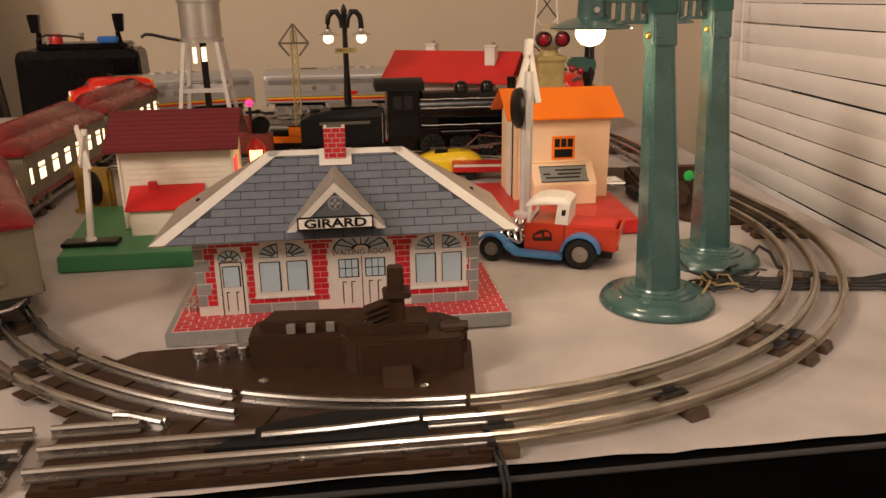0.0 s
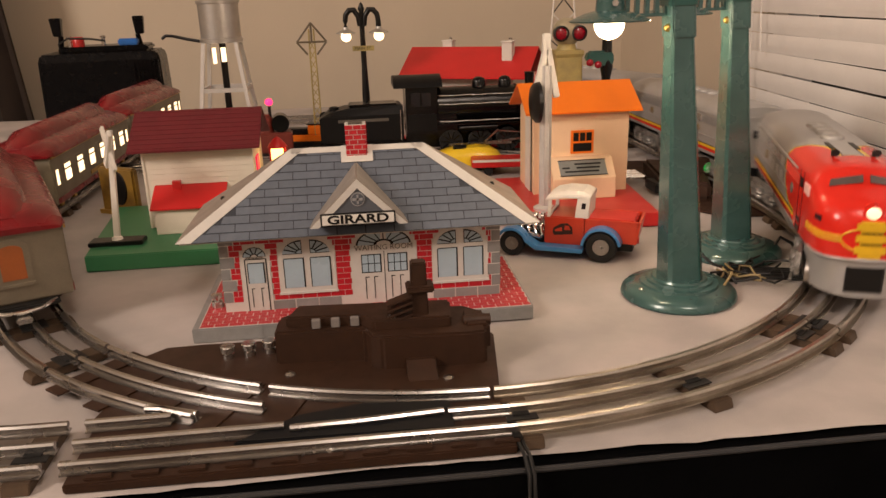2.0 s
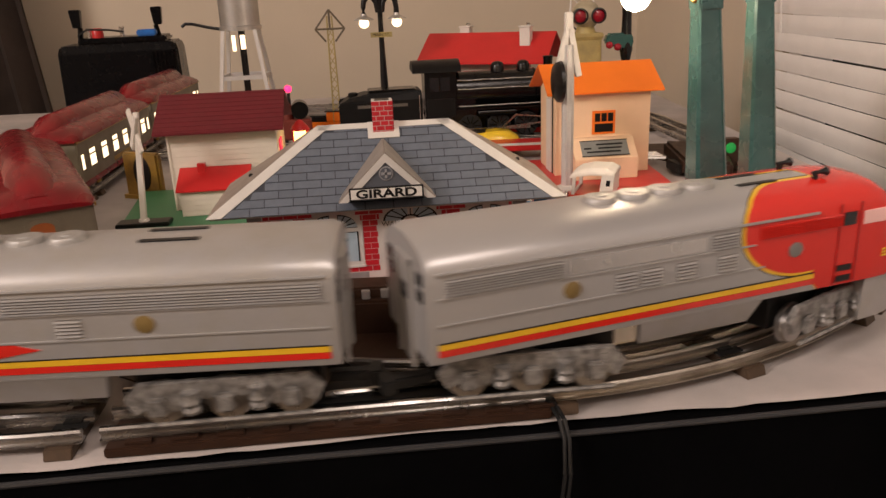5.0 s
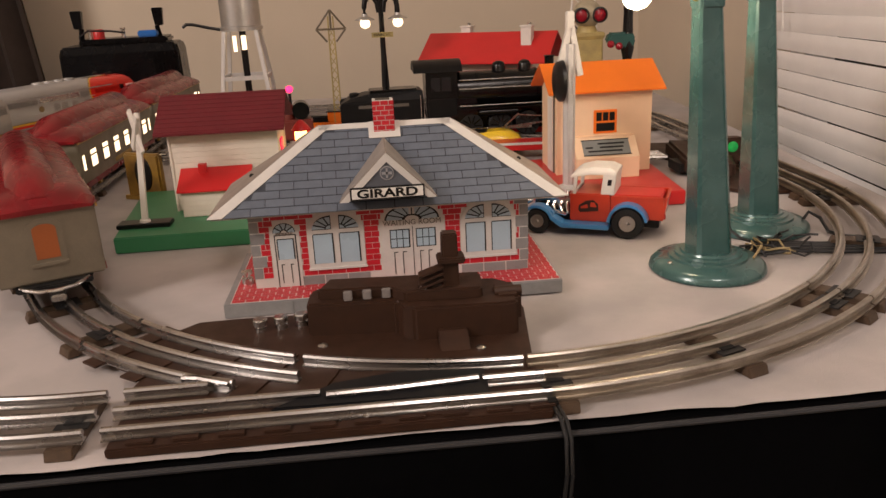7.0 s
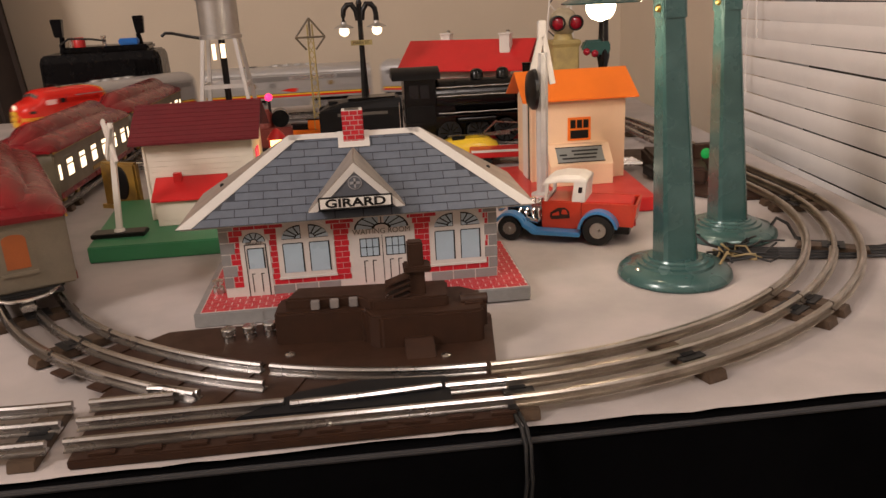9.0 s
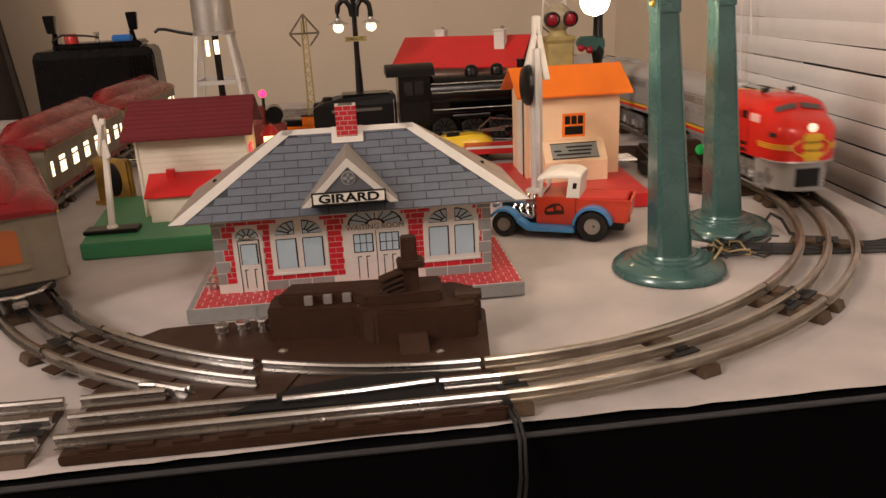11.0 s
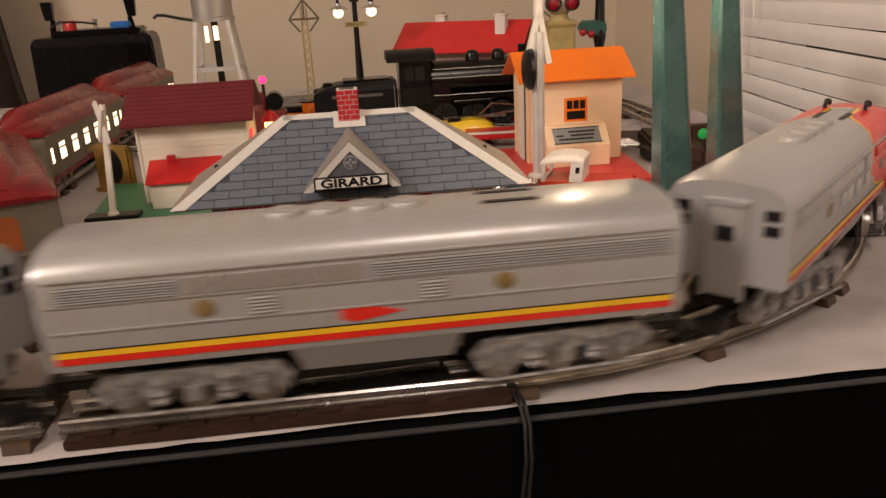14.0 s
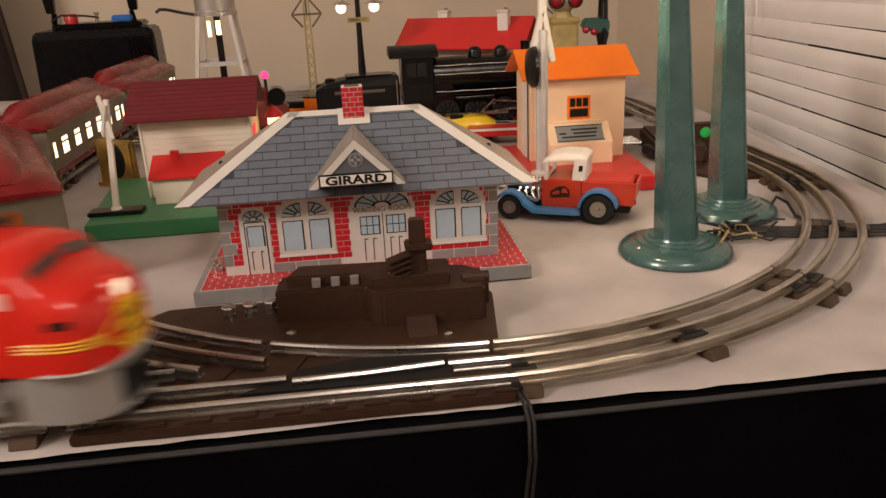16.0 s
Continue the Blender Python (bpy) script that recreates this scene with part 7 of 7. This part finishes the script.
# ---------- transformer ----------
tf = thing("toy_transformer", "large black train transformer with two throttle handles", "transformer", pose(-0.300, 0.915, 0, 0, 0, 6))
part("case", Form().loft([[(x * k, y * k2, z) for x, y in ((-0.090, -0.055), (0.090, -0.055), (0.094, -0.050), (0.094, 0.055), (-0.094, 0.055), (-0.094, -0.050))] for z, k, k2 in ((0.0, 1.0, 1.0), (0.112, 0.97, 0.97), (0.124, 0.93, 0.90))]), TRAFO, tf, "black ribbed case", bevel=0.003)
for k in range(7):
    x = 0.050 + k * 0.0062
    part("rib", Form().box(x, x + 0.0028, -0.0575, -0.0535, 0.02, 0.110), TRAFO, tf)
part("top_panel", Form().box(-0.060, 0.075, -0.040, 0.040, 0.124, 0.134), TRAFO, tf, bevel=0.003)
for x in (-0.062, 0.062):
    hd = part("handle", Form().tube([(x, -0.010, 0.124), (x - 0.004 * (1 if x > 0 else -1), -0.014, 0.150)], 0.004, 10), TRAFO, tf, "upright throttle handle", smooth=True)
    part("grip", Form().loft([[(x + a * 0.0062, -0.014 + b * 0.0062, 0.150) for a, b in ((-1, -1), (1, -1), (1, 1), (-1, 1))], [(x + a * 0.0085, -0.014 + b * 0.0085, 0.178) for a, b in ((-1, -1), (1, -1), (1, 1), (-1, 1))]]), TRAFO, hd, bevel=0.0012)
part("red_button", Form().lathe([(0.009, 0.134), (0.009, 0.146), (0.007, 0.149), (1e-6, 0.149)], 16, (-0.030, -0.030, 0)), TINRED, tf, "red pilot knob", smooth=True)
part("blue_switch", Form().box(0.030, 0.060, -0.040, -0.020, 0.134, 0.144), KNOBBLUE, tf, "blue switch lever", bevel=0.002)
for x in (-0.042, 0.008):
    part("post", Form().lathe([(0.003, 0.134), (0.003, 0.146), (0.0042, 0.147), (0.0042, 0.150)], 12, (x, -0.034, 0)), STEEL, tf, smooth=True)
part("lead", Form().tube([(-0.055, -0.045, 0.126), (-0.052, -0.062, 0.140), (-0.040, -0.055, 0.148), (-0.010, -0.045, 0.146), (0.012, -0.040, 0.142)], 0.0016, 8), WIRE, tf, smooth=True)

# ---------- blinker tower and semaphore ----------
bt = thing("toy_blinker_signal", "aged yellow blinker signal with two dark red lenses", "toy signal", pose(0.352, 0.462, 0))
part("column", Form().loft([[(a * w, b * w, z) for a, b in ((-1, -1), (1, -1), (1, 1), (-1, 1))] for z, w in ((0, 0.018), (0.010, 0.0160), (0.122, 0.0150), (0.126, 0.0168), (0.130, 0.0168))]), OLDYELLOW, bt, "square yellow column", bevel=0.001)
part("neck", Form().lathe([(0.012, 0.130), (0.010, 0.136), (0.010, 0.140)], 16), OLDYELLOW, bt, smooth=True)
part("head", Form().ball((0, 0, 0.150), 0.0165, 18, 0.95, -0.8), surface("aged_cream", (0.42, 0.36, 0.24), 0.5, 0.0, 0.2, 120, 700, 0.05), bt, "rounded cream lamp head", smooth=True)
for s in (-1, 1):
    ln = part("lens_rim", Form().lathe([(0.0088, -0.010), (0.0088, -0.0175), (0.0072, -0.0180), (0.0070, -0.0150)], 20, (s * 0.0105, 0, 0.1490), "y"), DARKMETAL, bt, smooth=True)
    part("lens", Form().lathe([(0.0070, -0.0152), (0.0050, -0.0166), (1e-6, -0.0172)], 18, (s * 0.0105, 0, 0.1490), "y"), REDLENS, ln, "dark red lens", smooth=True)
rt = thing("toy_radio_mast", "thin white lattice mast", "toy mast", pose(0.358, 0.500, 0))
for a in (-1, 1):
    part("leg", Form().tube([(a * 0.026, 0, 0.0), (a * 0.008, 0, 0.24)], 0.0012, 6), WHITE, rt)
for k in range(7):
    z = 0.02 + k * 0.03
    w0, w1 = 0.026 - 0.018 * z / 0.24, 0.026 - 0.018 * (z + 0.03) / 0.24
    part("brace", Form().tube([(-w0, 0, z), (w1, 0, z + 0.03)], 0.0008, 5).tube([(w0, 0, z), (-w1, 0, z + 0.03)], 0.0008, 5), DARKMETAL if k % 2 else WHITE, rt)
sm = thing("toy_semaphore", "dark green cast signal bracket with two red lamps", "toy signal", pose(0.390, 0.430, 0))
part("post", Form().lathe([(0.012, 0), (0.011, 0.004), (0.0055, 0.010), (0.0050, 0.10), (0.0075, 0.112), (0.0060, 0.120), (0.0052, 0.15), (0.0062, 0.17), (0.002, 0.18)], 16), LOCOBLACK, sm, smooth=True)
part("bracket", Form().prism([(-0.026, 0.120), (0.004, 0.108), (0.008, 0.122), (0.004, 0.130), (-0.022, 0.130)], -0.006, 0.006, "y"), TEAL_DARK, sm, "green bracket arm", bevel=0.002)
for x, z in ((-0.021, 0.1175), (-0.0115, 0.1150)):
    part("red_lamp", Form().ball((x, -0.006, z), 0.0042, 12), REDLENS, sm, "small red lamp", smooth=True)

# ---------- small vehicles at the back ----------
yc = thing("toy_sports_car", "yellow plastic toy sports car", "toy vehicle", pose(0.232, 0.440, 0, 0, 0, -8))
part("body", Form().loft([[(x, y, z) for y, z in ((-w, 0.005), (-w, 0.013 * h), (-w * 0.88, 0.018 * h), (-w * 0.6, 0.0215 * h), (w * 0.6, 0.0215 * h), (w * 0.88, 0.018 * h), (w, 0.013 * h), (w, 0.005))] for x, w, h in ((-0.040, 0.011, 0.75), (-0.034, 0.016, 1.0), (-0.022, 0.018, 1.18), (-0.006, 0.018, 1.22), (0.010, 0.018, 1.30), (0.024, 0.0175, 1.22), (0.034, 0.0155, 0.95), (0.039, 0.011, 0.6))]), CARYELLOW, yc, "glossy yellow body", bevel=0.001, smooth=True)
part("cockpit", Form().box(-0.018, -0.002, -0.010, 0.010, 0.0225, 0.0272), INK, yc, bevel=0.001)
for x in (-0.024, 0.022):
    for s in (-1, 1):
        part("wheel", Form().lathe([(0.0085, s * 0.0130), (0.0090, s * 0.0140), (0.0090, s * 0.0180), (0.0080, s * 0.0188), (0.004, s * 0.0185)], 18, (x, 0, 0.0090), "y"), RUBBER, yc, smooth=True)
fc = thing("toy_flat_car", "red toy flat car with a white side stripe", "toy train", pose(0.285, 0.405, 0, 0, 0, -6))
part("deck", Form().box(-0.055, 0.055, -0.014, 0.014, 0.010, 0.019), TINRED, fc, bevel=0.001)
part("stripe", Form().box(-0.054, 0.054, -0.0146, -0.0138, 0.0165, 0.0192), WHITE, fc, "white stripe")
for x in (-0.036, 0.036):
    part("wheel_set", Form().lathe([(0.005, -0.010), (0.005, 0.010)], 14, (x, 0, 0.0055), "y"), DARKMETAL, fc)
os_ = thing("toy_switcher", "small orange and black toy switch engine", "toy train", pose(0.050, 0.615, 0, 0, 0, -10))
part("chassis", Form().box(-0.042, 0.042, -0.013, 0.013, 0.006, 0.013), INK, os_, bevel=0.0008)
part("body", Form().box(-0.041, 0.041, -0.0115, 0.0115, 0.013, 0.0215), ORANGE, os_, "orange side band", bevel=0.0006)
part("hood", Form().box(-0.040, 0.018, -0.0090, 0.0090, 0.0215, 0.0300), INK, os_, "black hood", bevel=0.0015)
part("cab", Form().box(-0.010, 0.008, -0.0105, 0.0105, 0.0215, 0.0350), ORANGE, os_, bevel=0.001)
part("cab_roof", Form().box(-0.012, 0.010, -0.0115, 0.0115, 0.0350, 0.0365), INK, os_, bevel=0.0005)
for x in (-0.026, 0.026):
    part("truck", Form().box(x - 0.011, x + 0.011, -0.012, 0.012, 0.0, 0.007), DARKMETAL, os_, bevel=0.001)
part("stack", Form().lathe([(0.002, 0.030), (0.0024, 0.0345)], 10, (0.012, 0, 0)), STEEL, os_)
rb = thing("toy_searchlight_car", "dark red toy car with a glowing red marker lamp", "toy train", pose(-0.002, 0.560, 0, 0, 0, 5))
part("body", Form().box(-0.020, 0.024, -0.014, 0.014, 0.010, 0.036), surface("oxide_red", (0.18, 0.03, 0.02), 0.45), rb, bevel=0.002)
part("drum", Form().tube([(0.010, -0.012, 0.047), (0.010, 0.012, 0.047)], 0.011, 18), LOCOBLACK, rb, smooth=True)
part("housing", Form().lathe([(0.012, 0.036), (0.011, 0.052), (0.007, 0.058), (1e-6, 0.059)], 18, (-0.010, 0, 0)), bpy.data.materials["oxide_red"], rb, smooth=True)
part("stem", Form().tube([(-0.002, 0, 0.050), (-0.002, 0, 0.068)], 0.002, 8), DARKMETAL, rb)
part("marker_lamp", Form().ball((-0.002, -0.002, 0.0735), 0.0048, 14), REDLAMP, rb, "glowing red marker lamp", smooth=True)
for x in (-0.014, 0.016):
    part("wheel_set", Form().lathe([(0.0065, -0.012), (0.0065, 0.012)], 14, (x, 0, 0.0068), "y"), DARKMETAL, rb)
pl = thing("track_clip", "small olive metal lockon plate on the felt", "clip", pose(-0.158, -0.022, 0, 0, 0, -20))
part("plate", Form().box(-0.014, 0.014, -0.010, 0.010, 0, 0.0025), OLDYELLOW, pl, bevel=0.0006)
part("nut", Form().lathe([(0.003, 0.0025), (0.003, 0.006), (1e-6, 0.0062)], 10, (0.004, 0, 0)), STEEL, pl, smooth=True)

motions()
